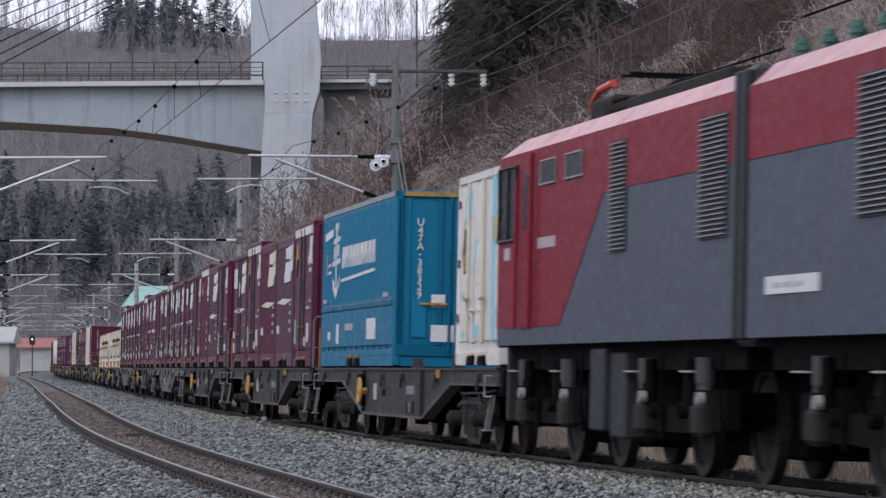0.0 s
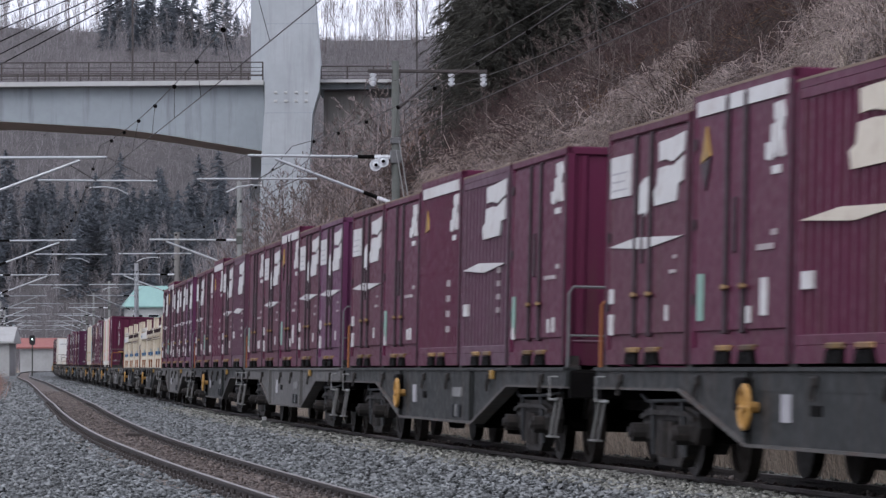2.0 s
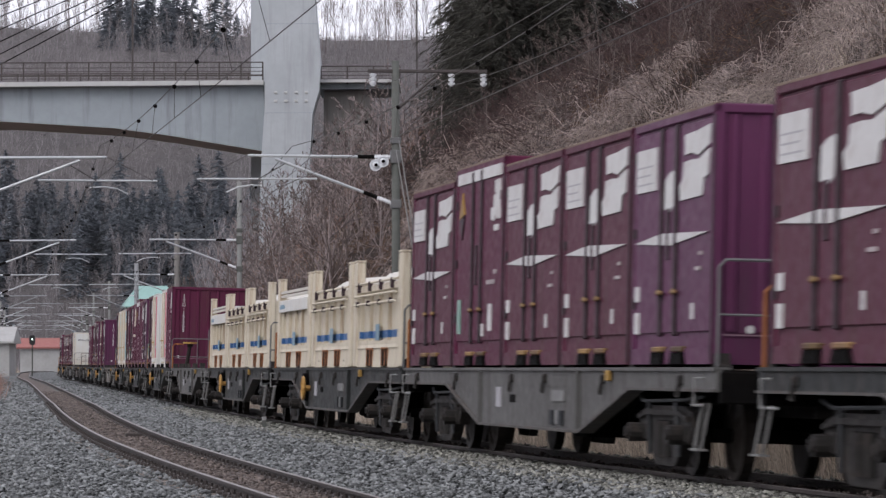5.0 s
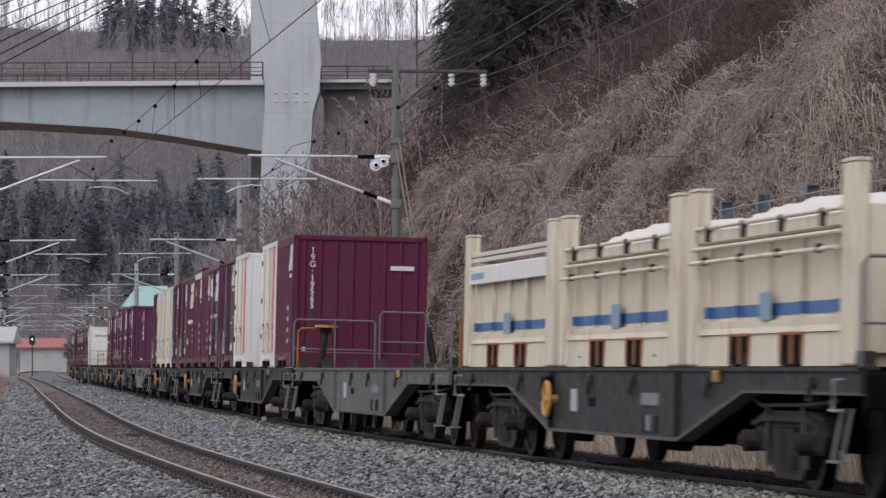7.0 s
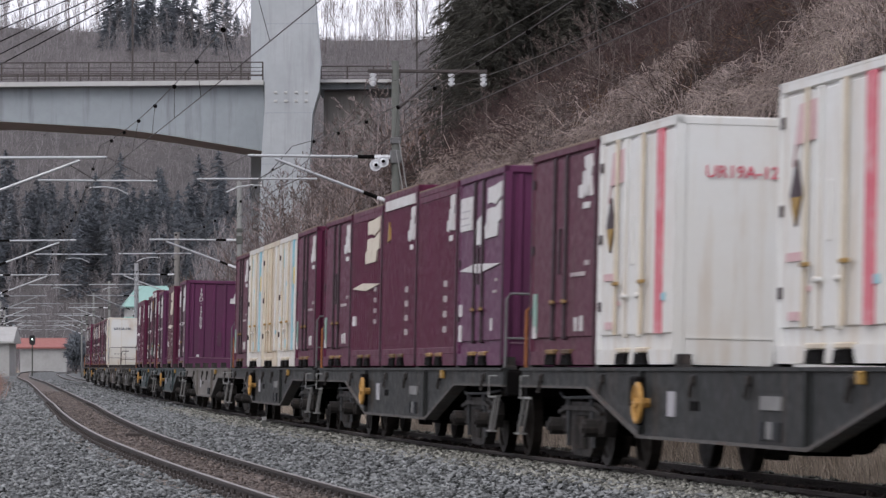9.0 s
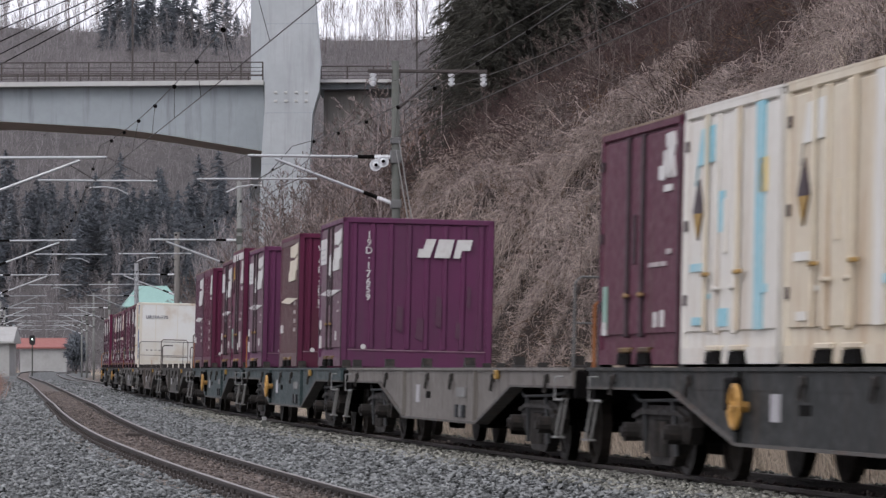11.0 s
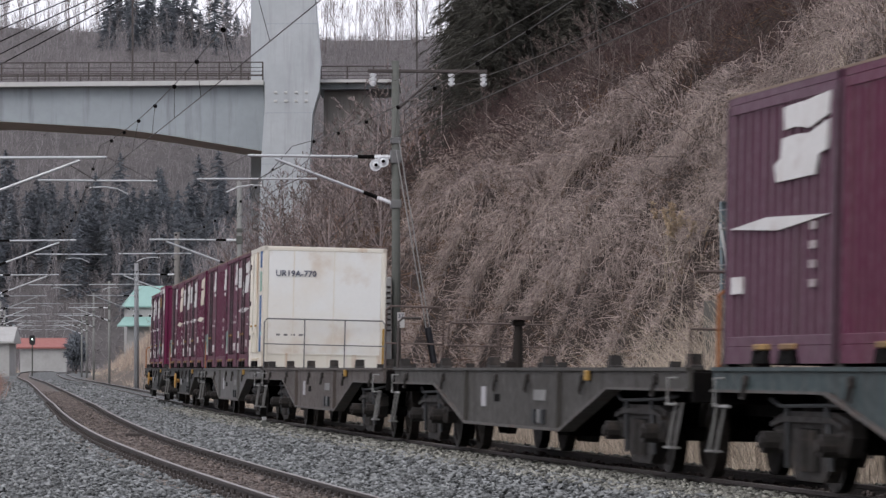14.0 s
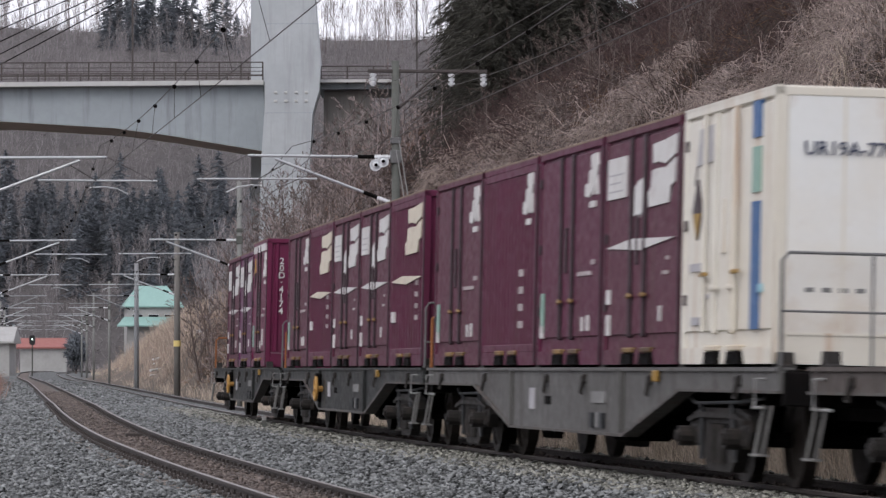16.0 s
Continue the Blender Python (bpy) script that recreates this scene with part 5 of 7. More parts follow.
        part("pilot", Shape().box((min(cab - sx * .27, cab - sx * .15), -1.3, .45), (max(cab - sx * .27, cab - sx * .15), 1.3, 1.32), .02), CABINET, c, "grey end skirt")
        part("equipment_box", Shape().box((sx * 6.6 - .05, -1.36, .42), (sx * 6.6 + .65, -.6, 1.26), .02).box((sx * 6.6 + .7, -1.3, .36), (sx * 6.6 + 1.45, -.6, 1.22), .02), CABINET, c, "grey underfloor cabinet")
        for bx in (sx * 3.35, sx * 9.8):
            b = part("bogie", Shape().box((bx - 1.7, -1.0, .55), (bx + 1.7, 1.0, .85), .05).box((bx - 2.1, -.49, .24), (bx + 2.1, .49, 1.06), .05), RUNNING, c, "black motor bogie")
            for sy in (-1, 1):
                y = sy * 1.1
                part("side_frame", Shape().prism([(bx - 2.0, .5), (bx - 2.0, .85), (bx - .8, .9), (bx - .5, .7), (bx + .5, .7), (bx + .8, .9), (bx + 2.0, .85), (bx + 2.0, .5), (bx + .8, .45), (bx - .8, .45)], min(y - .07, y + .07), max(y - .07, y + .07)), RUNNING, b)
                for k in (-1, 1):
                    part("axle_box", Shape().box((bx + k * 1.25 - .2, min(y, y + sy * .2), .42), (bx + k * 1.25 + .2, max(y, y + sy * .2), .74), .05), AXLEBOX, b)
                    part("damper", Shape().tube([(bx + k * .9, y + sy * .15, .7), (bx + k * .9, y + sy * .15, 1.15)], .07, 8).disc((bx + k * .6, y + sy * .16, .66), .08, -.1 * sy, sides=10), RUNNING, b)
                    part("pale_cap", Shape().disc((bx + k * 1.25 + .42, y + sy * .24, .78), .06, -.07 * sy, sides=12), PALE_STEEL, b, "small pale cap")
                    part("air_cylinder", Shape().tube([(bx + k * 1.25 + .3, y + sy * .16, .92), (bx + k * 1.25 + .3, y + sy * .16, 1.16)], .095, 12).tube([(bx + k * 1.25 + .3, y + sy * .16, .86), (bx + k * 1.25 + .3, y + sy * .16, .92)], .08, 10), UNDER_GREY, b, "grey air cylinder")
                    part("sand_pipe", Shape().tube([(bx + k * 1.25 + .75, y + sy * .1, 1.2), (bx + k * 1.25 + .75, y + sy * .12, .62), (bx + k * 1.25 + .70, y + sy * .08, .40)], .026, 6), RUNNING, b, "thin pipe")
                    part("step_edge", Shape().box((bx + k * 1.25 - .55, min(y + sy * .16, y + sy * .22), 1.02), (bx + k * 1.25 - .1, max(y + sy * .16, y + sy * .22), 1.04)), PALE_STEEL, b, "pale ledge")
            for k in (-1, 1):
                wheelset(b, bx + k * 1.25, .56, sides=24)
    part("gangway", Shape().box((-.28, -w + .05, 1.25), (.28, w - .05, 3.7), .04), BLACK_GAP, c, "black folded gangway between the two sections")
    for x in (-.13, .13):
        part("gangway_fold", Shape().box((x - .07, -w - .03, 1.3), (x + .07, -w + .06, 3.66), .02), BLACK_GAP, c)
    part("pantograph_base", Shape().box((-8.2, -.95, 3.71), (-2.4, .95, 3.90), .02), AXLEBOX, c, "sooty pantograph base")
    for y in (-.5, .5):
        part("pantograph_arm", Shape().tube([(-8.0, y, 4.0), (-6.0, y * 1.2, 4.04), (-3.4, y, 3.98)], .02, 6), RUNNING, c, "folded pantograph arm")
    part("pantograph_head", Shape().tube([(-7.8, -.85, 4.20), (-7.8, .85, 4.20)], .02, 6).tube([(-7.4, -.85, 4.20), (-7.4, .85, 4.20)], .02, 6), RUNNING, c)
    part("pantograph_horn", Shape().tube([(-9.4, -.85, 3.97), (-9.2, -.86, 4.04), (-8.9, -.86, 4.12), (-8.2, -.85, 4.15)], .03, 8, .045), RED_PART, c, "bright red horn")
    for x in (-7.7, -7.4, -7.1):
        st = Shape()
        for k in range(5):
            st.disc((x, -.9, 3.70 + k * .05), .075 - .02 * (k % 2), .035, axis="z", sides=10)
        part("roof_insulator", st, RUNNING, c, "dark ribbed insulator")
    return c


MODELS = {
    "sq": kind_square(BROWN_MAROON, "faded maroon goods container with white square, emblem and slash"),
    "sqp": kind_square(PURPLE, "purple goods container with white square, emblem and slash"),
    "sq1": kind_square(PURPLE, "purple goods container with code and white emblem on its end", "19D·17659", True, FADED),
    "sq2": kind_square(PURPLE, "purple goods container with white code on its end", "19D·38044", False, FADED),
    "br": kind_bars(BROWN_MAROON, "faded brown-maroon goods container with barred doors"),
    "br2": kind_bars(MAROON, "maroon goods container with barred doors and white mark"),
    "sl": kind_slash(MAROON, "ribbed maroon goods container with yellowed emblem and slash"),
    "slp": kind_slash(MAUVE, "ribbed faded mauve goods container with white emblem and slash", None, MARK_WHITE),
    "slv": kind_slash(MAROON, "maroon ventilated goods container with white code on its end", "V19B·3035", None, FADED_BROWN),
    "pl": kind_plain(MAROON, "finely ribbed maroon goods container with white mark"),
    "plt": kind_plain(MAROON, "ribbed maroon goods container with white top band", None, True),
    "pl1": kind_plain(MAROON, "ribbed maroon goods container with vertical white code", "19G·19565", False, "x"),
    "pl2": kind_plain(MAROON, "ribbed maroon goods container with vertical white code", "19G·19028"),
    "ta": kind_tall(MAROON, "taller maroon goods container with white band along the top"),
    "ta1": kind_tall(MAGENTA, "taller magenta goods container with vertical white code", "20D·4174"),
    "ta2": kind_tall(MAROON, "taller maroon goods container with white band and number", None, "200"),
    "wr": kind_white("white goods container with faded pink stripe", MARK_RED, "UR19A-12", MARK_RED),
    "wb": kind_white("white goods container with blue stripe and rust stains", MARK_BLUE, "UR19A-770", MARK_DARK, RUSTY_WHITE),
    "wc": kind_white("dirty white goods container with cyan stripe and patches", MARK_CYAN, None, None, DIRTY_WHITE),
    "cr": kind_white("dirty cream goods container with rust streaks", WHITE, None, None, CREAM),
    "bl": kind_blue(),
    "tc": kind_tan(True),
    "to": kind_tan(False),
}
WAGONS = {
    "g": make_wagon("grimy dark grey flat container wagon", WAGON),
    "l": make_wagon("light grey container wagon with dirt streaks", WAGON_LIGHT),
    "t": make_wagon("grimy blue-green flat container wagon", WAGON_GREEN),
    "b": make_wagon("dusty brown-grey flat container wagon", WAGON_BROWN, True),
    "n": make_wagon("pale brown-grey empty container wagon with dirt streaks", WAGON_PALE, False, False),
    "c": make_wagon("empty dusty brown-grey container wagon", WAGON_DUST, True, False),
}
USED = set()


def placed(book, key):
    """The model itself the first time, copies after that."""
    if (id(book), key) in USED:
        return copy_thing(book[key], Matrix())
    USED.add((id(book), key))
    return book[key]


FLOOR = 1.10
# wagons from the last to the first: metres behind the mark, colour, loads from its rear to its front ("-": empty place)
CONSIST = [
    (50.3, "g", "- sq sqp ta1 -"), (29.8, "g", "br sl sq sq sl"), (9.55, "l", "br pl br2 sq wb"), (-11.2, "c", ""), (-32.2, "b", ""),
    (-52.9, "t", "slp pl2 - sq ta2"), (-73.8, "t", "sq2 - slv - sq1"), (-94.6, "n", ""), (-115.3, "g", "br wc cr wc br2"), (-135.9, "g", "br2 sl plt pl sqp"),
    (-156.9, "g", "br wr - wr pl1"), (-177.5, "l", ""), (-197.9, "g", "to tc tc"), (-219.0, "g", "to tc tc"), (-239.1, "l", "sq ta sq sq sqp"),
    (-260.4, "g", "sq br plt sq slp"), (-280.9, "l", "br sq ta sq sqp"), (-301.4, "g", "sq br2 plt slp br2"), (-322.8, "g", "sq ta sl slp ta2"),
]
for place, colour, loads in CONSIST:
    wagon = placed(WAGONS, colour)
    carried_loads = []
    keys = loads.split()
    for i, key in enumerate(keys):
        if key != "-":
            pitch = 6.5 if len(keys) == 3 else 3.85
            carried_loads.append((Matrix.Translation((pitch * (i - (len(keys) - 1) / 2), 0, FLOOR if len(keys) != 3 else 1.08)), placed(MODELS, key)))
    TRAIN.append((place, wagon, carried_loads))
TRAIN.append((-343.6, placed(WAGONS, "g"), [(Matrix.Translation((-4.85, 0, FLOOR)), MODELS["bl"]), (Matrix.Translation((8.0, 0, FLOOR)), placed(MODELS, "wc"))]))
TRAIN.append((-366.3, make_loco(), []))


# ---- overhead line ----
SUPPORTS = [(-84, -.15), (-29, 0.15), (20.3, -0.15), (78, 0.15), (133, -0.15), (195.5, 0.15), (253, -0.15), (308, .15), (360, -.15), (410, .15)]


def along(m_s, off, z=0.0):
    """A pose on the line at m_s, with x to the right and y away along the line."""
    h = float(np.interp(m_s, LS, LH))
    return Matrix.Translation(line(m_s, off, z)) @ Matrix.Rotation(-h, 4, "Z")


def ribbed(p, q, r, n, shape):
    """Insulator sheds from p to q."""
    p, q = Vector(p), Vector(q)
    d = (q - p).normalized()
    side = d.orthogonal().normalized()
    up = d.cross(side)
    rings = [(0, .5)] + [(x, y) for i in range(n) for x, y in (((i + .1) / n, .5), ((i + .12) / n, 1.0), ((i + .7) / n, .8), ((i + .75) / n, .5))] + [(1, .5)]
    vs = [p.lerp(q, w) + (side * math.cos(k * .62832) + up * math.sin(k * .62832)) * r * f for w, f in rings for k in range(10)]
    m = len(rings)
    fs = [(i * 10 + k, i * 10 + (k + 1) % 10, (i + 1) * 10 + (k + 1) % 10, (i + 1) * 10 + k) for i in range(m - 1) for k in range(10)]
    return shape.add(vs, fs + [tuple(range(9, -1, -1)), tuple((m - 1) * 10 + k for k in range(10))])


def cantilever(pole, side):
    """Pipes that reach over the track: side -1 reaches to the left of the pole, 1 to the right."""
    k = side
    part("top_pipe", Shape().tube([(k * .62, 0, 5.77), (k * 3.28, 0, 5.79)], .032, 8), GALVANISED, pole, "pale steel pipe")
    part("stay_pipe", Shape().tube([(k * .55, 0, 4.92), (k * 2.68, 0, 5.72)], .032, 8), GALVANISED, pole, "pale steel pipe")
    part("registration_pipe", Shape().tube([(k * 1.75, .02, 5.28), (k * 4.4, .02, 5.27)], .022, 8), GALVANISED, pole, "pale steel pipe")
    part("steady_arm", Shape().tube([(k * 2.9, .05, 5.12), (k * 3.2, .05, 5.14), (k * 3.5, .05, 5.10), (k * 3.75, .05, 4.98)], .018, 6), GALVANISED, pole, "bent steady arm")
    part("brace", Shape().tube([(k * 3.05, 0, 5.27), (k * 2.45, 0, 5.62)], .012, 6).tube([(k * 3.3, 0, 5.79), (k * 4.3, 0, 5.28)], .008, 6).tube([(k * 2.95, .03, 5.27), (k * 2.95, .03, 5.10)], .012, 6), WIRE, pole)
    for p, q in (((k * .12, 0, 5.77), (k * .48, 0, 5.77)), ((k * .1, 0, 4.75), (k * .42, 0, 4.87))):
        part("insulator", ribbed(p, q, .055, 7, Shape()), PORCELAIN, pole, "white ribbed insulator")
    for p, q in (((k * .48, 0, 5.77), (k * .85, 0, 5.772)), ((k * .42, 0, 4.87), (k * .72, 0, 4.985))):
        part("clamp", Shape().tube([p, q], .042, 8), RUNNING, pole, "dark pipe clamp")


def make_pole(s, off, side, tall=7.9, paint=None, r=.115, arms=True, extra=False):
    pole = thing("catenary_pole", "slim concrete overhead-line pole with pipe arms" if paint is None else "pale concrete overhead-line pole with pipe arms", "overhead pole", "overhead-line poles", along(s, off))
    part("pole_shaft", Shape().tube([(0, 0, -1.2), (0, 0, tall)], r * 1.08, 12, r * .86), paint or (CONCRETE_POLE if extra else POLE_PALE), pole, "concrete shaft", smooth=True)
    for z0, z1 in ((4.62, 4.82), (5.62, 5.92), (6.05, 6.2)):
        part("bracket", Shape().box((-.118, -.115, z0), (.118, .115, z1), .02), RAIL_GREY if extra else CONCRETE_POLE, pole, "pole bracket")
    if arms:
        cantilever(pole, side)
    if extra:
        part("cross_arm", Shape().box((-.62, -.05, 7.64), (2.05, .05, 7.71), .01), BROWN_RAILING, pole, "steel cross arm")
        part("arm_brace", Shape().tube([(.95, 0, 7.62), (.08, 0, 6.85)], .03, 6), BROWN_RAILING, pole)
        for x in (-.5, 1.25, 1.97):
            part("hanging_insulator", ribbed((x, 0, 7.62), (x, 0, 7.34), .085, 3, Shape()), PORCELAIN, pole, "white hanging insulator")
        for x, z in ((-.46, 5.58), (-.30, 5.66)):
            part("strain_insulator", Shape().disc((x, -.1, z), .13, .16, sides=14, hub=.03), PORCELAIN, pole, "white round insulator")
            part("insulator_pin", Shape().disc((x, -.2, z), .04, .06, sides=10), RUNNING, pole, "dark pin")
        part("guy_wire", Shape().tube([(.05, -.1, 6.2), (1.0, -.5, .05)], .013, 6).tube([(.0, -.12, 5.9), (.93, -.5, .05)], .013, 6), PALE_STEEL, pole, "pale guy wire")
        part("guy_guard", Shape().tube([(.66, -.38, 1.98), (.79, -.43, 1.2)], .075, 10), BLACK_GAP, pole, "black guard on the guy wires")
        part("cable_duct", Shape().box((-.36, -.16, 1.0), (-.12, .1, 3.1), .02), PALE_STEEL, pole, "grey cable cabinet")
        rungs = Shape()
        for k in range(9):
            rungs.box((-.35, -.18, 1.9 + k * .12), (-.14, -.15, 1.94 + k * .12))
        part("duct_vents", rungs, AXLEBOX, pole)
        part("number_board", Shape().box((.01, -.15, 1.98), (.17, -.13, 2.32)), MARK_WHITE, pole, "small white board")
        lettering("37", .13, Matrix.Translation((.09, -.152, 2.2)) @ Matrix.Rotation(math.pi / 2, 4, "X"), MARK_DARK, pole)
    return pole


CONCRETE_WORN = material("brownish_pole_concrete", (.15, .142, .132), .85, second=(.12, .112, .104), stain=(.08, .075, .07), big=1, bump=.2, streaks=True)
WHITE_POLE = material("pale_grey_pole_concrete", (.34, .35, .36), .8, second=(.28, .29, .30), stain=(.2, .2, .2), big=1, bump=.1, streaks=True)
for i, (s, stagger) in enumerate(SUPPORTS):
    if s < 0:
        continue
    pole = make_pole(s, 2.45, -1, 7.9, WHITE_POLE if i == 5 else CONCRETE_WORN if i == 4 else None, .16 if i in (4, 5) else .10, extra=(i == 2))
    if i == 4:
        part("warning_band", Shape().tube([(0, 0, 2.15), (0, 0, 2.45)], .185, 12), PATCH_YELLOW, pole, "yellow warning band")
    lo = float(left_off(s))
    make_pole(s + 1.0, lo - 2.6 - (.35 if i == 2 else 0), 1)


def hang(points, sag, n=10):
    """A hanging wire through supports, each span sagging."""
    out = []
    for a, b in zip(points[:-1], points[1:]):
        for i in range(n):
            w = i / n
            p = Vector(a).lerp(Vector(b), w)
            out.append(p - Vector((0, 0, sag * min(1.6, ((Vector(b) - Vector(a)).length / 57) ** 2) * 4 * w * (1 - w))))
    return out + [Vector(points[-1])]


def overhead(name, off):
    """Messenger, contact wire and droppers over one track."""
    wire = thing(name, "thin dark overhead contact line with droppers", "overhead wire", kind="structure")
    top = [Vector(line(s, float(off(s)) - st, 6.0)) for s, st in SUPPORTS]
    low = [Vector(line(s, float(off(s)) + st, 5.08)) for s, st in SUPPORTS]
    part("messenger_wire", Shape().tube(hang(top, .55), .0075, 5), WIRE, wire)
    part("contact_wire", Shape().tube(hang(low, .03), .0075, 5), WIRE, wire)
    a, b = hang(top, .55), hang(low, .03)
    for i in range(1, min(len(a), 42), 1):
        if i % 10:
            part("dropper", Shape().tube([a[i], b[i]], .005, 4), WIRE, wire)
            part("dropper_clamp", Shape().disc(tuple(a[i] - Vector((0, 0, .03))), .036, .06, sides=8), RUNNING, wire)
    return wire


overhead("overhead_line_train", none)
overhead("overhead_line_empty", left_off)
feeder = thing("feeder_line", "thin dark feeder wires along the pole tops", "overhead wire", kind="structure")
for off, z in ((1.95, 7.3), (3.7, 7.35)):
    pts = [Vector(line(s, off, z + (.4 if s < 0 else 0))) for s, _ in SUPPORTS[:7]]
    part("feeder_wire", Shape().tube(hang(pts, .7), .0075, 5), WIRE, feeder)

# ---- the stayed concrete bridge over the valley ----
BY = 242.0


bridge = thing("road_bridge", "pale grey concrete stayed bridge with deep girder and tall pier", "bridge")
# girder: near face from the left to the pier, with an arched underside
xs = [-75, -60, -45, -33, -27, -23.6, -20.1, -16.7, -13.2, -10.9]
under = [12.0, 13.8, 15.4, 16.2, 16.29, 16.08, 15.86, 15.39, 14.8, 14.41]
top_z = [18.35 + .005 * (x + 27) for x in xs]
part("girder", Shape().prism([(x, z) for x, z in zip(xs, under)] + [(x, z) for x, z in reversed(list(zip(xs, top_z)))], BY + .5, BY + 9), CONCRETE, bridge, "deep arched concrete girder")
part("soffit", Shape().prism([(x, z - .02) for x, z in zip(xs, under)] + [(x, z + .05) for x, z in reversed(list(zip(xs, under)))], BY + .56, BY + 8.96), SOFFIT, bridge, "brown-stained underside, lightened as by ground bounce")
part("abutment", Shape().box((-7.3, BY + 1.6, 6.0), (-4.4, BY + 8, 18.2), .05), ABUTMENT, bridge, "stained concrete abutment wall")
part("kerb", Shape().prism([(x, z) for x, z in zip(xs, top_z)] + [(x, z + .28) for x, z in reversed(list(zip(xs, top_z)))], BY - .2, BY + 9.6), CONCRETE_PALE, bridge, "pale deck edge")
part("girder", Shape().box((-7.6, BY + .5, 18.2), (-3.0, BY + 9, 18.55)), CONCRETE, bridge, "short concrete side span")
part("kerb", Shape().box((-7.5, BY - .2, 18.55), (-2.6, BY + 9.6, 18.74)), CONCRETE_PALE, bridge, "pale deck edge")
# pier below the deck, wider head, tower above it
part("pier", Shape().prism([(-11.5, -2), (-8.6, -2), (-8.01, 14.2), (-7.87, 16.6), (-7.46, 18.0), (-7.39, 19.7), (-7.9, 26), (-8.2, 30), (-10.5, 30), (-10.7, 23.5), (-10.78, 16.6), (-10.95, 14.2)], BY - 1.6, BY + 1.4), CONCRETE_PIER, bridge, "tall tapered concrete pier")
part("far_tower_leg", Shape().box((-12.1, BY + 9, 10), (-9.2, BY + 12, 31)), CONCRETE_PIER, bridge, "second concrete tower leg")
part("pier_footing", Shape().box((-12.2, BY - 2.4, -2), (-7.4, BY + 12.4, 2.2), .1), CONCRETE, bridge)
for r in range(2):
    for k in range(4):
        part("anchor_cap", Shape().box((-10.2 + k * .62, BY - 1.66, 17.25 + r * .52), (-10.0 + k * .62, BY - 1.58, 17.4 + r * .52), .02), CONCRETE_PALE, bridge, "small pale anchor cap")
# formwork joints show as fine recessed lines
for z in (4.5, 9.0, 13.5, 16.6, 22.0, 26.5):
    part("pour_joint", Shape().box((float(np.interp(z, [-2, 14, 16.6, 30], [-11.5, -10.95, -10.78, -10.5])), BY - 1.606, z), (float(np.interp(z, [-2, 14.2, 16.6, 18, 19.7, 30], [-8.6, -8.01, -7.87, -7.46, -7.39, -8.2])), BY - 1.59, z + .03)), CONCRETE, bridge)
post_mesh = Shape().box((-.045, -.045, 0), (.045, .045, 1.12)).mesh("railing_post", BROWN_RAILING)
def railing(x0, x1, z0, y):
    for z, r in ((1.1, .035), (.78, .02), (.55, .02), (.3, .05)):
        part("rail_bar", Shape().box((x0, y - r, z0 + z - r), (x1, y + r, z0 + z + r)), BROWN_RAILING, bridge, "dark brown railing bar")
    n = int((x1 - x0) / 1.3)
    for i in range(n + 1):
        ob = new("railing_post", post_mesh)
        ob.parent = bridge
        ob.location = (x0 + (x1 - x0) * i / n, y, z0)
railing(-60, -10.95, 18.72, BY + .1)
railing(-7.4, -2.6, 18.45, BY + .1)
railing(-60, -10.95, 18.72, BY + 9.2)
part("lamp_post", Shape().tube([(-19.5, BY + 8, 18.7), (-19.5, BY + 8, 30)], .06, 8), BROWN_RAILING, bridge, "slim dark post")
part("lamp_post", Shape().tube([(-1.6, BY + 8, 18.8), (-1.6, BY + 8, 30)], .05, 8), BROWN_RAILING, bridge, "slim dark post")
for k, x in enumerate((-29.4, -30.8, -32.7, -34.8, -37.4, -40.2, -43.4)):
    part("stay_cable", Shape().tube([(-10.5, BY + .6, 28.5 + k * .22), (x, BY + .6, 18.5)], .036, 6), RUNNING, bridge, "dark stay cable")

# ---- rockfall fence on its concrete footing ----
FS = [-3.4, -6.2, -9.55, -12.45, -15.4, -18.4, -21.4, -24.4]
fence = thing("rockfall_fence", "teal steel rockfall fence with cables on a low wall", "fence")
for i, s in enumerate(FS):
    m = along(s, 5.2)
    shape = Shape().box((-.10, -.085, 2.1), (-.085, .085, 3.78)).box((.085, -.085, 2.1), (.10, .085, 3.78)).box((-.09, -.008, 2.1), (.09, .008, 3.78)).box((-.1, -.1, 3.78), (.1, .1, 3.795))
    p = part("fence_post", shape, TEAL_POST, fence, "teal steel post with flanges")
    p.matrix_basis = m
for u in (-.13, .13):
    p = part("post_brace", Shape().tube([(u, -.1, 3.42), (u, -1.25, 2.15)], .032, 6), PALE_STEEL, fence, "pale slanted end brace")
    p.matrix_basis = along(FS[0], 5.2)
for z in (2.45, 2.75, 3.05, 3.35, 3.65):
    part("fence_cable", Shape().tube([Vector(line(s, 5.08, z)) for s in FS], .010, 6), PALE_STEEL, fence, "horizontal steel cable")
wall = Shape()
sweep(wall, [(-.2, -.6), (-.1, 2.2), (.5, 2.2), (.9, -.6)], np.arange(-60, -1.6, 2.0), lambda s: 5.2, 0)
solid("retaining_wall", wall, WALL_CONCRETE, "low stained concrete wall under the fence", "wall", kind="structure")

# ---- small lineside things ----
def marker(s, off, hgt):
    m = thing("marker_post", "short white concrete marker post in the ballast", "marker post", "", along(s, off, -.1))
    part("post_body", Shape().box((-.04, -.04, -.3), (.04, .04, hgt), .01), CONCRETE_POLE, m)
    part("post_cap", Shape().box((-.042, -.042, hgt - .07), (.042, .042, hgt + .004), .01), PALE_STEEL, m, "white painted top")
marker(6.0, -1.58, .30)
stone = thing("kilometre_stone", "low white-topped marker between the tracks", "marker post", "", along(150, -1.9, -.1))
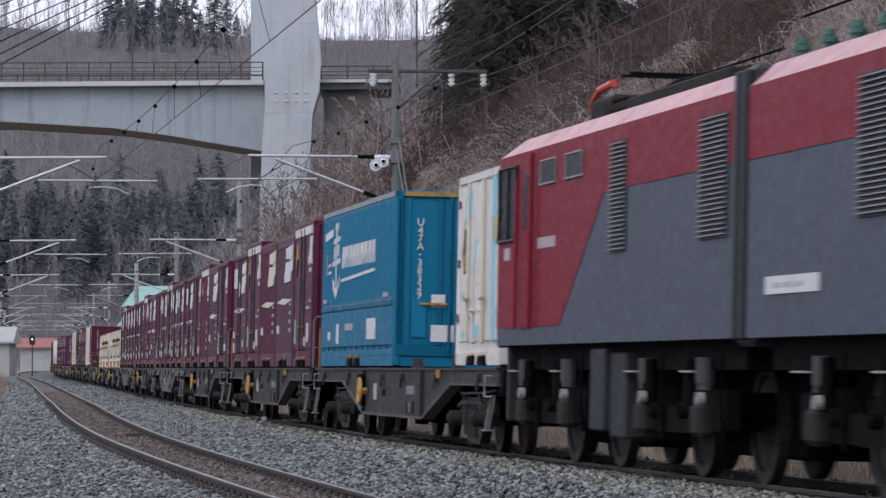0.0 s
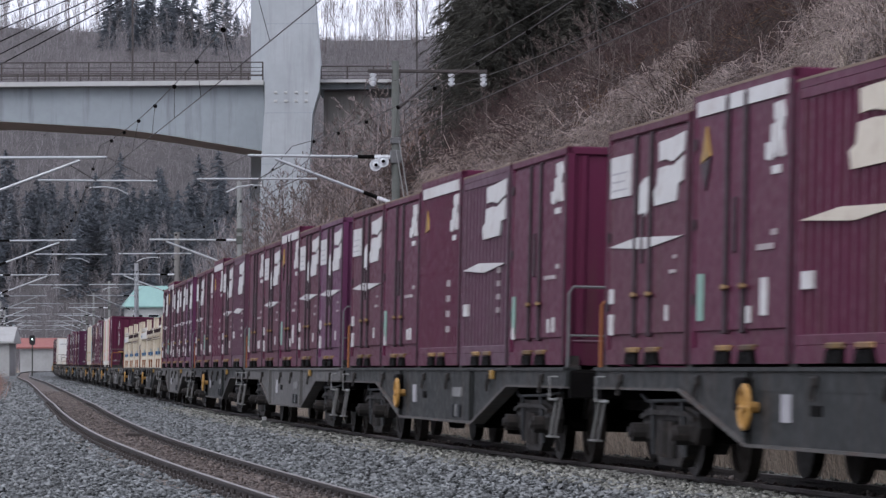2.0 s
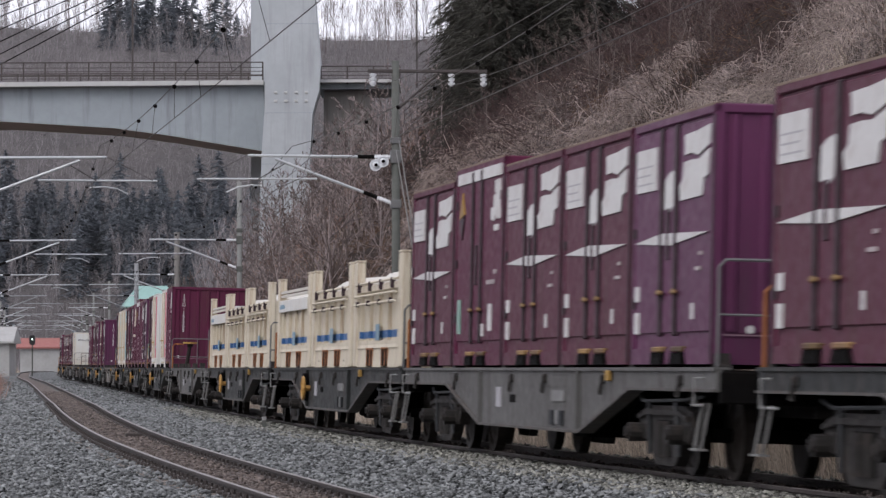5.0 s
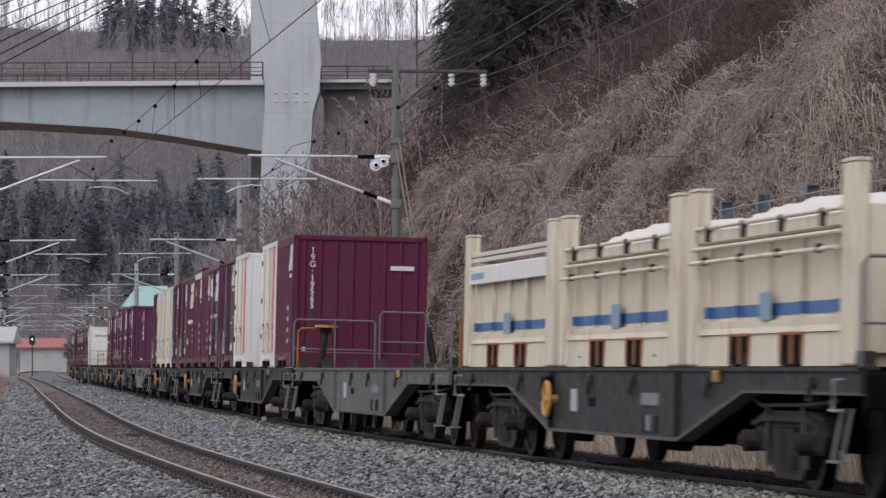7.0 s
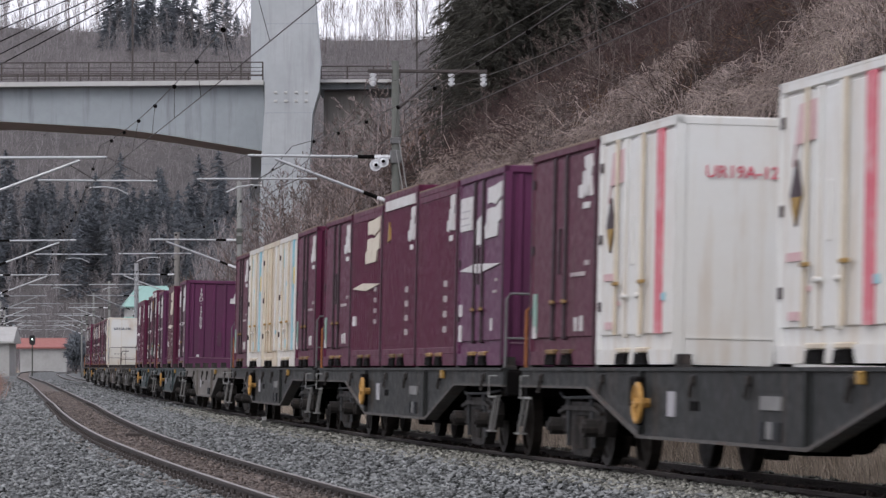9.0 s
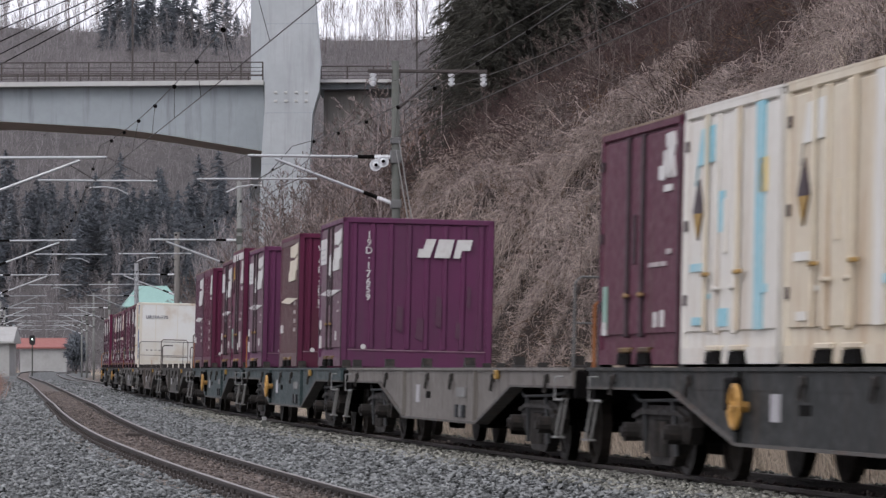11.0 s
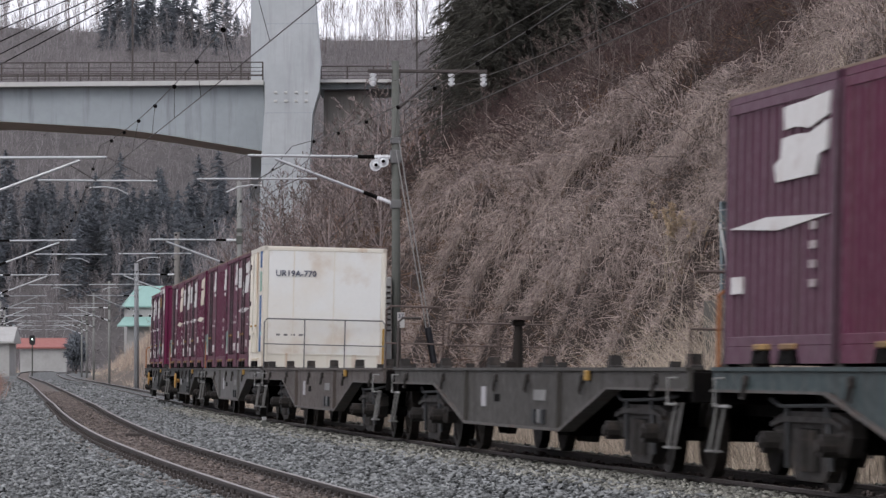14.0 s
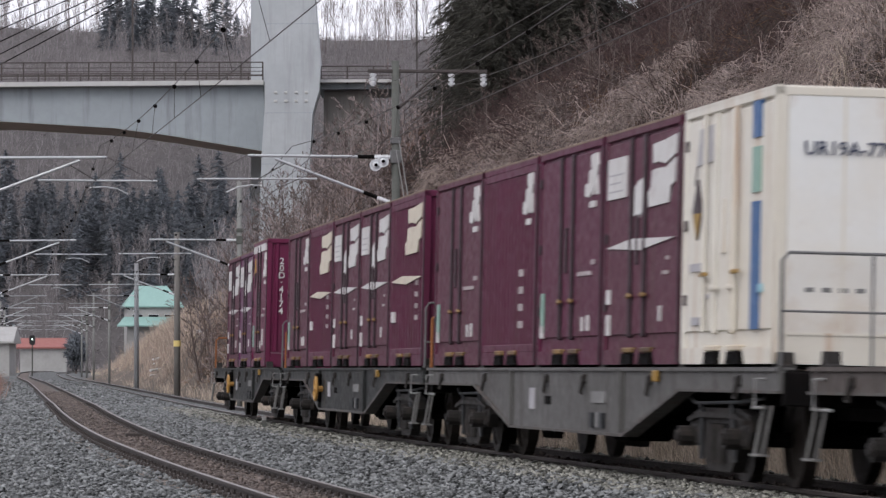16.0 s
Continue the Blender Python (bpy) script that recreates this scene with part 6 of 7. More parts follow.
part("stone_body", Shape().box((-.12, -.1, -.2), (.12, .1, .16), .03), MARK_WHITE, stone)
plank = thing("plank", "short weathered board lying in the ballast", "board", "", along(14, -2.55, -.1))
part("board", Shape().box((-.45, -.06, 0), (.45, .06, .03), .006), PALE_STEEL, plank)
for s, off in ((63, -4.2), (5.5, -4.0)):
    j = thing("rail_bond", "dark rusty joint box beside the rail", "track fitting", "", along(s, off, -.17))
    part("bond_box", Shape().box((-.16, -.1, 0), (.16, .1, .09), .02), RAIL_SIDE, j)

# ---- far end of the valley: houses, signal, fences ----
ROOF_GREEN = material("mint_green_sheet_roof", (.23, .37, .335), .6, second=(.19, .32, .29), big=.5, fine=4, bump=.1, bump_scale=3)
ROOF_ORANGE = material("faded_orange_roof", (.26, .10, .09), .8, second=(.25, .12, .10), big=.4, fine=3, bump=.2, bump_scale=4)
PLASTER = material("grey_plaster", (.34, .34, .33), .85, second=(.28, .28, .27), stain=(.2, .19, .18), big=.3, fine=3, bump=.1)
PLASTER_WHITE = material("white_plaster", (.58, .58, .58), .8, second=(.5, .5, .5), stain=(.36, .35, .33), big=.3, fine=3, bump=.1)
BLACK = material("signal_black", (.012, .012, .013), .6, bump=.02)


def house(name, label, x, y, z, w, d, wall_h, roof_h, turn, wall_mat, roof_mat, hipped=False, lower=None, windows=3):
    hs = thing(name, label, "house", "", pose(x, y, z, 0, 0, turn))
    part("house_wall", Shape().box((-w / 2, -d / 2, -3), (w / 2, d / 2, wall_h)), wall_mat, hs, "plain plaster wall")
    o = .5
    ridge = w * .28 if hipped else w / 2 + o
    rf = Shape().add([(-w / 2 - o, -d / 2 - o, wall_h - .1), (w / 2 + o, -d / 2 - o, wall_h - .1), (w / 2 + o, d / 2 + o, wall_h - .1), (-w / 2 - o, d / 2 + o, wall_h - .1), (-ridge, 0, wall_h + roof_h), (ridge, 0, wall_h + roof_h),
                      (-w / 2 - o, -d / 2 - o, wall_h - .3), (w / 2 + o, -d / 2 - o, wall_h - .3), (w / 2 + o, d / 2 + o, wall_h - .3), (-w / 2 - o, d / 2 + o, wall_h - .3)],
                     [(0, 1, 5, 4), (1, 2, 5), (2, 3, 4, 5), (3, 0, 4), (6, 9, 8, 7), (0, 6, 7, 1), (1, 7, 8, 2), (2, 8, 9, 3), (3, 9, 6, 0)])
    part("roof", rf, roof_mat, hs, "sheet-metal roof")
    if lower:
        part("porch_roof", Shape().add([(-w / 2 - 1.6, -d / 2 - 2.2, lower - 1.3), (w / 2 - 1, -d / 2 - 2.2, lower - 1.3), (w / 2 - 1, -d / 2, lower), (-w / 2 - .4, -d / 2, lower), (-w / 2 - 1.6, -d / 2 - 2.2, lower - 1.5), (w / 2 - 1, -d / 2 - 2.2, lower - 1.5)], [(0, 1, 2, 3), (4, 5, 1, 0), (0, 3, 4), (1, 5, 2), (3, 2, 5, 4)]), roof_mat, hs, "lower porch roof")
    for k in range(windows):
        u = -w * .3 + k * w * .3
        win = part("window", Shape().box((u - .7, -d / 2 - .04, wall_h * .35), (u + .7, -d / 2 + .02, wall_h * .7)), GLASS, hs, "dark window")
        part("window_frame", Shape().box((u - .78, -d / 2 - .07, wall_h * .7), (u + .78, -d / 2, wall_h * .7 + .08)).box((u - .78, -d / 2 - .07, wall_h * .35 - .08), (u + .78, -d / 2, wall_h * .35)), PLASTER_WHITE, win)
    return hs


house("green_roof_house", "grey house with mint green hipped roof on the slope", -43.9, 600, 6.2, 8.0, 7, 4.6, 3.0, 8, PLASTER, ROOF_GREEN, True, 2.9)
house("orange_roof_house", "low pale house with faded orange roof", -54.2, 540, .6, 6.2, 5, 3.75, 1.15, 4, PLASTER, ROOF_ORANGE, windows=0)
house("white_shed", "plain pale shed at the edge of the line", -45.5, 400, -.5, 4.4, 6, 4.6, 1.4, 0, PLASTER, PLASTER, windows=0)
sg = thing("signal", "railway signal with black round-ended head on a slim post", "signal", "", pose(-41.3, 400, .91))
part("signal_post", Shape().tube([(0, 0, -1.3), (0, 0, 3.6)], .07, 8), CONCRETE_POLE, sg)
part("signal_head", Shape().prism([(-.2, 2.75), (.2, 2.75), (.3, 2.95), (.3, 3.5), (.2, 3.7), (-.2, 3.7), (-.3, 3.5), (-.3, 2.95)], -.12, .1), BLACK, sg, "black signal head")
LENS = bpy.data.materials.new("lit_signal_lens")
LENS.use_nodes = True
LENS.node_tree.nodes["Principled BSDF"].inputs["Base Color"].default_value = (.5, .6, .5, 1)
LENS.node_tree.nodes["Principled BSDF"].inputs["Emission Color"].default_value = (.75, 1, .85, 1)
LENS.node_tree.nodes["Principled BSDF"].inputs["Emission Strength"].default_value = 1.2
part("signal_lens", Shape().disc((0, -.13, 3.32), .085, .04, sides=12), LENS, sg, "lit pale lens")
for k, (s, off) in enumerate(((226, 4.6), (214, 7.4), (240, 5.4))):
    g = thing("guard_rail", "white curved guard rail beside the lane", "guard rail", "white guard rails", along(s, off, float(on_ground(*line(s, off)[:2]) - grade(s)) - .3))
    part("rail_band", Shape().tube([(0, 0, 1.05), (2, 4, 1.35), (3.4, 8, 1.6)], .09, 8), MARK_WHITE, g)
    part("rail_band", Shape().tube([(0, 0, .7), (2, 4, 1.0), (3.4, 8, 1.25)], .06, 8), MARK_WHITE, g)
    part("rail_post", Shape().tube([(2, 4, -.8), (2, 4, 1.3)], .06, 6), MARK_WHITE, g)


# ---- vegetation ----
rng = np.random.default_rng(11)
VINE = material("grey_pink_vine", (.245, .20, .192), .9, second=(.14, .111, .107), big=.25, fine=5, bump=0, island=.6, mix=.8)
# pale stalks; on the mounds' brows the paleness also paints light from above
PALE_VINE = material("pale_lit_vine", (.42, .342, .305), .9, second=(.27, .215, .195), big=.4, fine=5, bump=0, island=.4, mix=.8)
STRAW = material("straw_coloured_reed", (.37, .31, .245), .85, second=(.25, .20, .16), big=.8, fine=5, bump=0, island=.4)
PLUME = material("pale_tan_plume", (.48, .37, .25), .9, second=(.38, .28, .18), big=3, fine=8, bump=0, island=.3)
RED_WEED = material("reddish_dry_weed", (.22, .135, .105), .9, second=(.15, .095, .075), big=.6, fine=5, bump=0, island=.5)
RED_BARK = material("reddish_dark_twigs", (.062, .037, .034), .9, second=(.042, .028, .026), big=.5, fine=6, bump=0, island=.5)
BARK = material("grey_brown_bark", (.105, .080, .072), .9, second=(.085, .066, .056), big=2, fine=10, bump=.2, island=.35)
# bare twigs, lighter and greyer than BARK to carry the distance haze
FAR_BARK = material("haze_grey_twigs", (.216, .201, .206), .95, spec=.1, second=(.138, .127, .130), big=.05, fine=1, bump=0, island=.4, mix=.9)
NEEDLE = material("dark_conifer_needles", (.036, .036, .028), .8, second=(.062, .050, .040), big=.3, fine=4, bump=0, island=.5)
# distance haze is put into the colour: paler and bluer than NEEDLE
FAR_NEEDLE = material("hazed_conifer_needles", (.112, .126, .142), .9, spec=.1, second=(.135, .135, .145), big=.05, fine=1, bump=0, island=.4)
HOLLOW_TWIG = material("hollow_shade_brown", (.12, .072, .045), .9, second=(.085, .05, .034), big=.6, fine=4, bump=0, island=.5)


def unit(v):
    return v / (np.linalg.norm(v, axis=-1, keepdims=True) + 1e-9)


def grow(base, height, levels=3, trunk_r=.12, spread=.55, limbs=9, seed=0, droop=0.0, start=.25, kids_each=4):
    """A bare branching plant as twigs: (p0, p1, p2, r0, r1)."""
    r = np.random.default_rng(seed)
    sets = []
    lean = np.array([r.normal(0, .05), r.normal(0, .05), 1.0]) * height
    p0 = np.array([base], float)
    mid = p0 + lean * .5 + r.normal(0, .02 * height, (1, 3)) * [1, 1, 0]
    tip = p0 + lean
    sets.append((p0, mid, tip, np.array([trunk_r]), np.array([trunk_r * .6])))
    parents = [(p0[0], mid[0], tip[0], trunk_r, height)]
    for lv in range(levels):
        kids, P0, P1, P2, R0, R1 = [], [], [], [], [], []
        count = limbs if lv == 0 else kids_each
        for a, b, c, rad, ln in parents:
            for k in range(count):
                w = start + (1 - start) * (k + r.uniform(0, 1)) / count if lv == 0 else r.uniform(.25, .95)
                root = a + (b - a) * w * 2 if w < .5 else b + (c - b) * (w * 2 - 1)
                ahead = (c - a) / (np.linalg.norm(c - a) + 1e-9)
                side = unit(np.cross(ahead, r.normal(0, 1, 3)))
                d = unit(ahead * (1 - spread) + side * spread + np.array([0, 0, .18 - droop]))
                L = ln * (.5 if lv == 0 else .48) * (1.15 - .75 * w) * r.uniform(.7, 1.2)
                q1 = root + d * L * .5 + r.normal(0, .05 * L, 3)
                q2 = root + d * L + r.normal(0, .08 * L, 3) + np.array([0, 0, (.10 - droop) * L])
                rr = max(rad * (1 - .7 * w) * .5, .004)
                P0.append(root), P1.append(q1), P2.append(q2), R0.append(rr), R1.append(rr * .6)
                kids.append((root, q1, q2, rr, L))
        sets.append((np.array(P0), np.array(P1), np.array(P2), np.array(R0), np.array(R1)))
        parents = kids
    return joined(sets)


def sprig_arrays(p0, p2, r):
    """Short straight twigs, three-sided and pointed."""
    n = len(p0)
    d = unit(p2 - p0)
    ref = np.where(abs(d[:, 2:3]) > .9, np.array([[1.0, 0, 0]]), np.array([[0, 0, 1.0]]))
    u = unit(np.cross(d, ref))
    w = np.cross(d, u)
    v = np.zeros((n, 4, 3))
    for k in range(3):
        v[:, k] = p0 + (u * math.cos(k * 2.0944) + w * math.sin(k * 2.0944)) * r[:, None]
    v[:, 3] = p2
    t = ((np.arange(n) * 4)[:, None, None] + np.array([(0, 1, 3), (1, 2, 3), (2, 0, 3)])[None]).reshape(-1, 3)
    return v.reshape(-1, 3), np.zeros((0, 4), int), t


def sprig_object(name, p0, p2, r, material_, label, category):
    return tagged(new(name, raw_mesh(name, *sprig_arrays(p0, p2, r), material_)), label, category, kind="stuff")


def plant_mesh(name, tw, material_, bent=15):
    """Trunk and main limbs bent, the many outer twigs straight."""
    head = [x[:bent] for x in tw]
    v0, q0, t0 = twig_arrays(*head)
    v1, q1, t1 = sprig_arrays(tw[0][bent:], tw[2][bent:], tw[3][bent:])
    return raw_mesh(name, np.concatenate([v0, v1]), q0, np.concatenate([t0, t1 + len(v0)]), material_)


def moved(tw, at, turn, size, thick=1.0):
    """A copy of twigs at another place, turned and scaled."""
    c, s = math.cos(turn), math.sin(turn)
    R = np.array([[c, -s, 0], [s, c, 0], [0, 0, 1]]) * size
    return [tw[0] @ R.T + at, tw[1] @ R.T + at, tw[2] @ R.T + at, tw[3] * size * thick, tw[4] * size * thick]


# vines and brush that cover the cutting's slope
def slope_points(n, s0, s1, o0, o1):
    s, o = rng.uniform(s0, s1, n), rng.uniform(0, 1, n) ** .8 * (o1 - o0) + o0
    p = line(s, hill_foot(s) + o)
    p[:, 2] = on_ground(p[:, 0], p[:, 1])
    return p, s, o


def brush(n, s0, s1, o0, o1, length, radius, lift, seed, upper=False):
    p, s, o = slope_points(n, s0, s1, o0, o1)
    lump = wave(p[:, 0], p[:, 1], .9, 7.0) * .5 + wave(p[:, 0], p[:, 1], .37, 2.0) * .5
    L = rng.uniform(.5, 1.3, n) * length * (1 + .5 * lump)
    d = unit(rng.normal(0, 1, (n, 3)) * [1, 1, .55] + [-.35, -.15, lift])
    p0 = p + rng.uniform(0, 1, (n, 1)) ** 1.5 * np.array([0, 0, 1]) * (.55 + .45 * lump[:, None]) * length * .8
    bend = rng.normal(0, .25, (n, 3)) * L[:, None]
    p1 = p0 + d * L[:, None] * .55 + bend * .5
    p2 = p0 + d * L[:, None] + bend - np.array([0, 0, .35]) * L[:, None] * rng.uniform(0, 1.3, (n, 1))
    r0 = rng.uniform(.6, 1.5, n) * radius
    if not upper:
        k = ~shaded(p, s, o)
        p0, p1, p2, r0 = p0[k], p1[k], p2[k], r0[k]
    return [p0, p1, p2, r0, r0 * .75]


def mounds(n, s0, s1, o0, o1, length, radius, rough):
    """Fine twigs that fill lumpy mounds over the slope."""
    p, s, o = slope_points(n, s0, s1, o0, o1)
    x, y = p[:, 0], p[:, 1]
    lump = np.clip(.55 + .6 * wave(x + 2 * np.sin(y * .3), y, 1.15, 3.0) + .5 * wave(x, y + 1.5 * np.sin(x * .5), .52, 9.0) + .35 * wave(x, y, 2.6, 6.0), 0, 2)
    p[:, 2] += lump * rough * rng.uniform(.15, 1.0, n) ** .6
    d = unit(rng.normal(0, 1, (n, 3)) * [1, 1, .8] + np.array([-.15, -.1, .05]))
    L = length * rng.uniform(.35, 1.3, n)
    return p, p + d * L[:, None] - np.array([0, 0, .12]) * L[:, None], radius * rng.uniform(.5, 1.5, n)


def shaded(p, s, o):
    """Where dark shrubs stand instead of vines: the upper slope away from the near mound."""
    a, b = wave(p[:, 0], p[:, 1], .8, 1.0), wave(p[:, 0], p[:, 1], .6, 2.0)
    return (o > np.interp(s + 2 * a, [-20, 3, 12, 17, 19, 25, 33, 37, 45, 58, 71, 79, 90, 120, 150], [9, 6.4, 7.2, 6.2, 5.4, 5.8, 6.2, 5.4, 5.2, 7.2, 7.8, 7.6, 6.5, 6, 6]) + .5 * b) & (rng.uniform(0, 1, len(s)) < .94)


def drapes(n, s0, s1, o0, o1, length, radius, crest=False):
    """Strands that lie on the mounds and hang down their sides."""
    p, s, o = slope_points(n, s0, s1, o0, o1)
    p = p[~shaded(p, s, o)]
    n = len(p)
    x, y = p[:, 0], p[:, 1]
    h = dome(x, y)
    gx, gy = (dome(x + .12, y) - h) / .12, (dome(x, y + .12) - h) / .12
    dense = .12 + .88 * step(.5, 1.6, h + .25 * wave(x, y, 1.9, 3.0))
    keep = rng.uniform(0, 1, n) < dense * (.45 + .4 * np.hypot(gx, gy))
    p, h, gx, gy = p[keep], h[keep], gx[keep], gy[keep]
    n = len(p)
    # only the brows, whose strands are coloured lighter as if catching the sky
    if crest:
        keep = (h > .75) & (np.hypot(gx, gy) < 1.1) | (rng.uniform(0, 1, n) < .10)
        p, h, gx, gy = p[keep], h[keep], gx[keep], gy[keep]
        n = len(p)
    p[:, 2] += h * rng.uniform(.05, .29, n) + rng.uniform(0, .3, n)
    steep = np.clip(np.hypot(gx, gy), 0, 2)
    fall = np.stack([-gx, -gy, -steep * .9 - .15], -1) + np.array([-.08, -.05, -.3])
    d = unit(unit(fall) * rng.uniform(.2, 1.3, (n, 1)) + rng.normal(0, .6, (n, 3)))
    L = length * rng.uniform(.35, 1.35, n)
    return p, p + d * L[:, None], radius * rng.uniform(.5, 1.5, n)


def hanging(n, s0, s1, o0, o1, length, radius):
    """Long strands that hang straight down from the brows of the mounds."""
    p, s, o = slope_points(n, s0, s1, o0, o1)
    p = p[~shaded(p, s, o)]
    h = dome(p[:, 0], p[:, 1])
    gy = (dome(p[:, 0], p[:, 1] + .15) - h) / .15
    gx = (dome(p[:, 0] + .15, p[:, 1]) - h) / .15
    p = p[(h > .5) & (gx * .5 + gy > .15)]
    n = len(p)
    p[:, 2] += rng.uniform(.15, .55, n)
    L = length * rng.uniform(.3, 1.2, n)
    out = np.stack([rng.normal(-.12, .14, n), rng.normal(-.16, .12, n), np.zeros(n)], -1)
    mid = p + out * L[:, None] + np.array([0, 0, -.38]) * L[:, None]
    end = p + out * 1.3 * L[:, None] + rng.normal(0, .06, (n, 3)) + np.array([0, 0, -1]) * L[:, None]
    r = radius * rng.uniform(.5, 1.3, n)
    return [p, mid, end, r, r * .8]


def brows(each):
    """Strands that spill over the camera-facing brows of the large mounds."""
    P, M, E, R = [], [], [], []
    for s, o, r, h in BIG_MOUNDS:
        n = int(each * (r / 2.4) ** 2 * (.5 if s > 55 else 1))
        c = line(s, float(hill_foot(s)) + o)
        a = rng.uniform(-2.9, .3, n)
        q = np.sqrt(rng.uniform(.0, .40, n)) * r
        out = np.stack([np.cos(a), np.sin(a), np.zeros(n)], -1)
        p = c + out * q[:, None]
        p[:, 2] = on_ground(p[:, 0], p[:, 1]) + h * .25 + rng.uniform(-.05, .22, n)
        L = rng.uniform(.3, 1.1, n) * (.75 + .004 * max(s, 0)) * r / 2.4
        d = unit(out * rng.uniform(.2, .9, (n, 1)) + rng.normal(0, .3, (n, 3)) + np.stack([0 * q, 0 * q, -.1 - 1.1 * q / r], -1))
        P.append(p), M.append(p + d * L[:, None] * .5 + np.array([0, 0, .10])), E.append(p + d * L[:, None] + np.array([0, 0, -.18]) * L[:, None])
        R.append(rng.uniform(.5, 1.4, n) * (.0052 + .00005 * max(s, 0)))
    P, M, E, R = (np.concatenate(z) for z in (P, M, E, R))
    return [P, M, E, R, R * .75]


twig_object("mound_brow_vines", brows(700), PALE_VINE, "thick pale vines spilling over the brows of the mounds", "brush")
low = [np.concatenate(z) for z in zip(mounds(26000, -30, 30, .0, 3.0, .45, .0062, .45), mounds(10000, 28, 85, .0, 2.6, .6, .0085, .5))]
sprig_object("slope_foot_twigs", *low, PALE_VINE, "pale dry stalks matted over the foot of the slope", "brush")
FINE = [np.concatenate(z) for z in zip(drapes(160000, -30, 30, .0, 14, .36, .0056), drapes(130000, 28, 85, .0, 13, .46, .0076), drapes(60000, 80, 185, .0, 14, .85, .012))]
sprig_object("hillside_fine_twigs", *FINE, VINE, "dense fine leafless twigs hanging in mounds over the slope", "brush")
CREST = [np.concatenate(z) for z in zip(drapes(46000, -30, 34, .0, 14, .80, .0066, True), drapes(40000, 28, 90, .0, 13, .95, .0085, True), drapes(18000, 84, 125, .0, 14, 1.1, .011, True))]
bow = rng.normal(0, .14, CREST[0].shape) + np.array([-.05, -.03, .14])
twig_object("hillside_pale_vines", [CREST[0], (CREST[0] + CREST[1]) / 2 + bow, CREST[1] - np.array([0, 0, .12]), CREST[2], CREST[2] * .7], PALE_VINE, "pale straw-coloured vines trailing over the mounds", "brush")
twig_object("hanging_vines", joined([hanging(9000, -20, 34, .0, 14, 1.0, .0055), hanging(9000, 28, 72, .0, 12, 1.3, .0075), hanging(6000, 70, 125, .0, 14, 1.8, .012)]), PALE_VINE, "long pale vines hanging down from the brows of the mounds", "brush")
# shade in the hollows, put in as dark brown twigs below the vines
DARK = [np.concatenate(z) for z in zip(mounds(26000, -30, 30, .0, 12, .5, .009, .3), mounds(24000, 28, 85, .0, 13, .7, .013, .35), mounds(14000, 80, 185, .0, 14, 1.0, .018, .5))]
sprig_object("hillside_dark_twigs", *DARK, HOLLOW_TWIG, "dark brown twigs and withered leaves under the vines", "brush")
twig_object("hillside_vines", joined([
    brush(3500, -32, 40, .3, 13, .9, .007, .35, 1),
    brush(2600, 30, 120, .3, 11, 1.1, .009, .4, 2),
    brush(2600, 110, 200, .3, 12, 1.5, .014, .6, 3),
]), VINE, "tangled leafless vines and brush over the whole slope", "brush")
twig_object("hillside_thicket", joined([
    brush(3000, -30, 60, .3, 12, .9, .0085, .5, 4),
    brush(1800, 20, 160, 5.5, 18, 1.2, .009, .7, 5, True),
]), BARK, "darker leafless shrubs on the upper slope", "brush")
twig_object("reddish_shrubs", joined([brush(22000, 12, 60, 5.6, 17, 1.1, .0085, .9, 7, True), brush(22000, 55, 118, 6.0, 21, 1.5, .012, .9, 8, True), brush(5000, 66, 86, 5.5, 9, 1.1, .010, .9, 9, True)]), RED_BARK, "dark reddish leafless shrubs above the vines", "brush")
twig_object("russet_shrubs", joined([brush(7000, 118, 190, 1.0, 15, 1.5, .014, .8, 10, True), brush(4000, 185, 235, 1.0, 14, 1.6, .018, .8, 11, True)]), RED_WEED, "russet leafless shrubs beside the bridge's end", "brush")

# straw-coloured reeds at the foot of the slope and round the wall
def reeds(n, s0, s1, o0, o1, tall, radius, foot=True):
    s = rng.uniform(s0, s1, n)
    o = rng.uniform(o0, o1, n) + (hill_foot(np.maximum(s, -25)) - 4.3 if foot else 0)
    p = line(s, o)
    z = on_ground(p[:, 0], p[:, 1])
    p[:, 2] = z
    clump = wave(p[:, 0], p[:, 1], 1.3, 5.0)
    L = tall * rng.uniform(.45, 1.15, n) * (1 + .35 * clump)
    lean = rng.normal(0, .27, (n, 2)) + np.array([-.08, 0])
    p1 = p + np.concatenate([lean * .35, np.full((n, 1), .6)], 1) * L[:, None]
    p2 = p + np.concatenate([lean * 1.2, np.full((n, 1), .92)], 1) * L[:, None]
    return [p, p1, p2, rng.uniform(.5, 1.3, n) * radius, rng.uniform(.5, 1.0, n) * radius]


twig_object("reeds_at_wall", joined([reeds(4600, -28, -1, 3.6, 4.9, 2.0, .0060), reeds(4200, -28, 8, 3.2, 4.8, 1.3, .0062), reeds(4000, -30, 30, 2.6, 4.6, .8, .007), reeds(5500, -36, 25, 2.3, 4.5, .42, .007), reeds(700, -26, -8, 4.4, 4.95, 3.3, .007), reeds(1200, -26, -2, 5.9, 7.5, 1.3, .007)]), STRAW, "tall dry straw-coloured reeds by the fence wall", "reeds")
tw = joined([reeds(4000, 6, 110, 2.6, 5.0, .75, .010), reeds(9000, 110, 330, 3.2, 16, .8, .018, False), reeds(5000, 300, 420, 3.5, 26, 1.2, .032, False),
                                           reeds(2500, 40, 330, -16, -9.6, .7, .018, False), reeds(1500, 330, 430, -16, -8.8, 1.2, .028, False),
             reeds(3500, 380, 500, -30, -9, 1.5, .035, False), reeds(3000, 400, 520, 6, 40, 1.6, .035, False)])
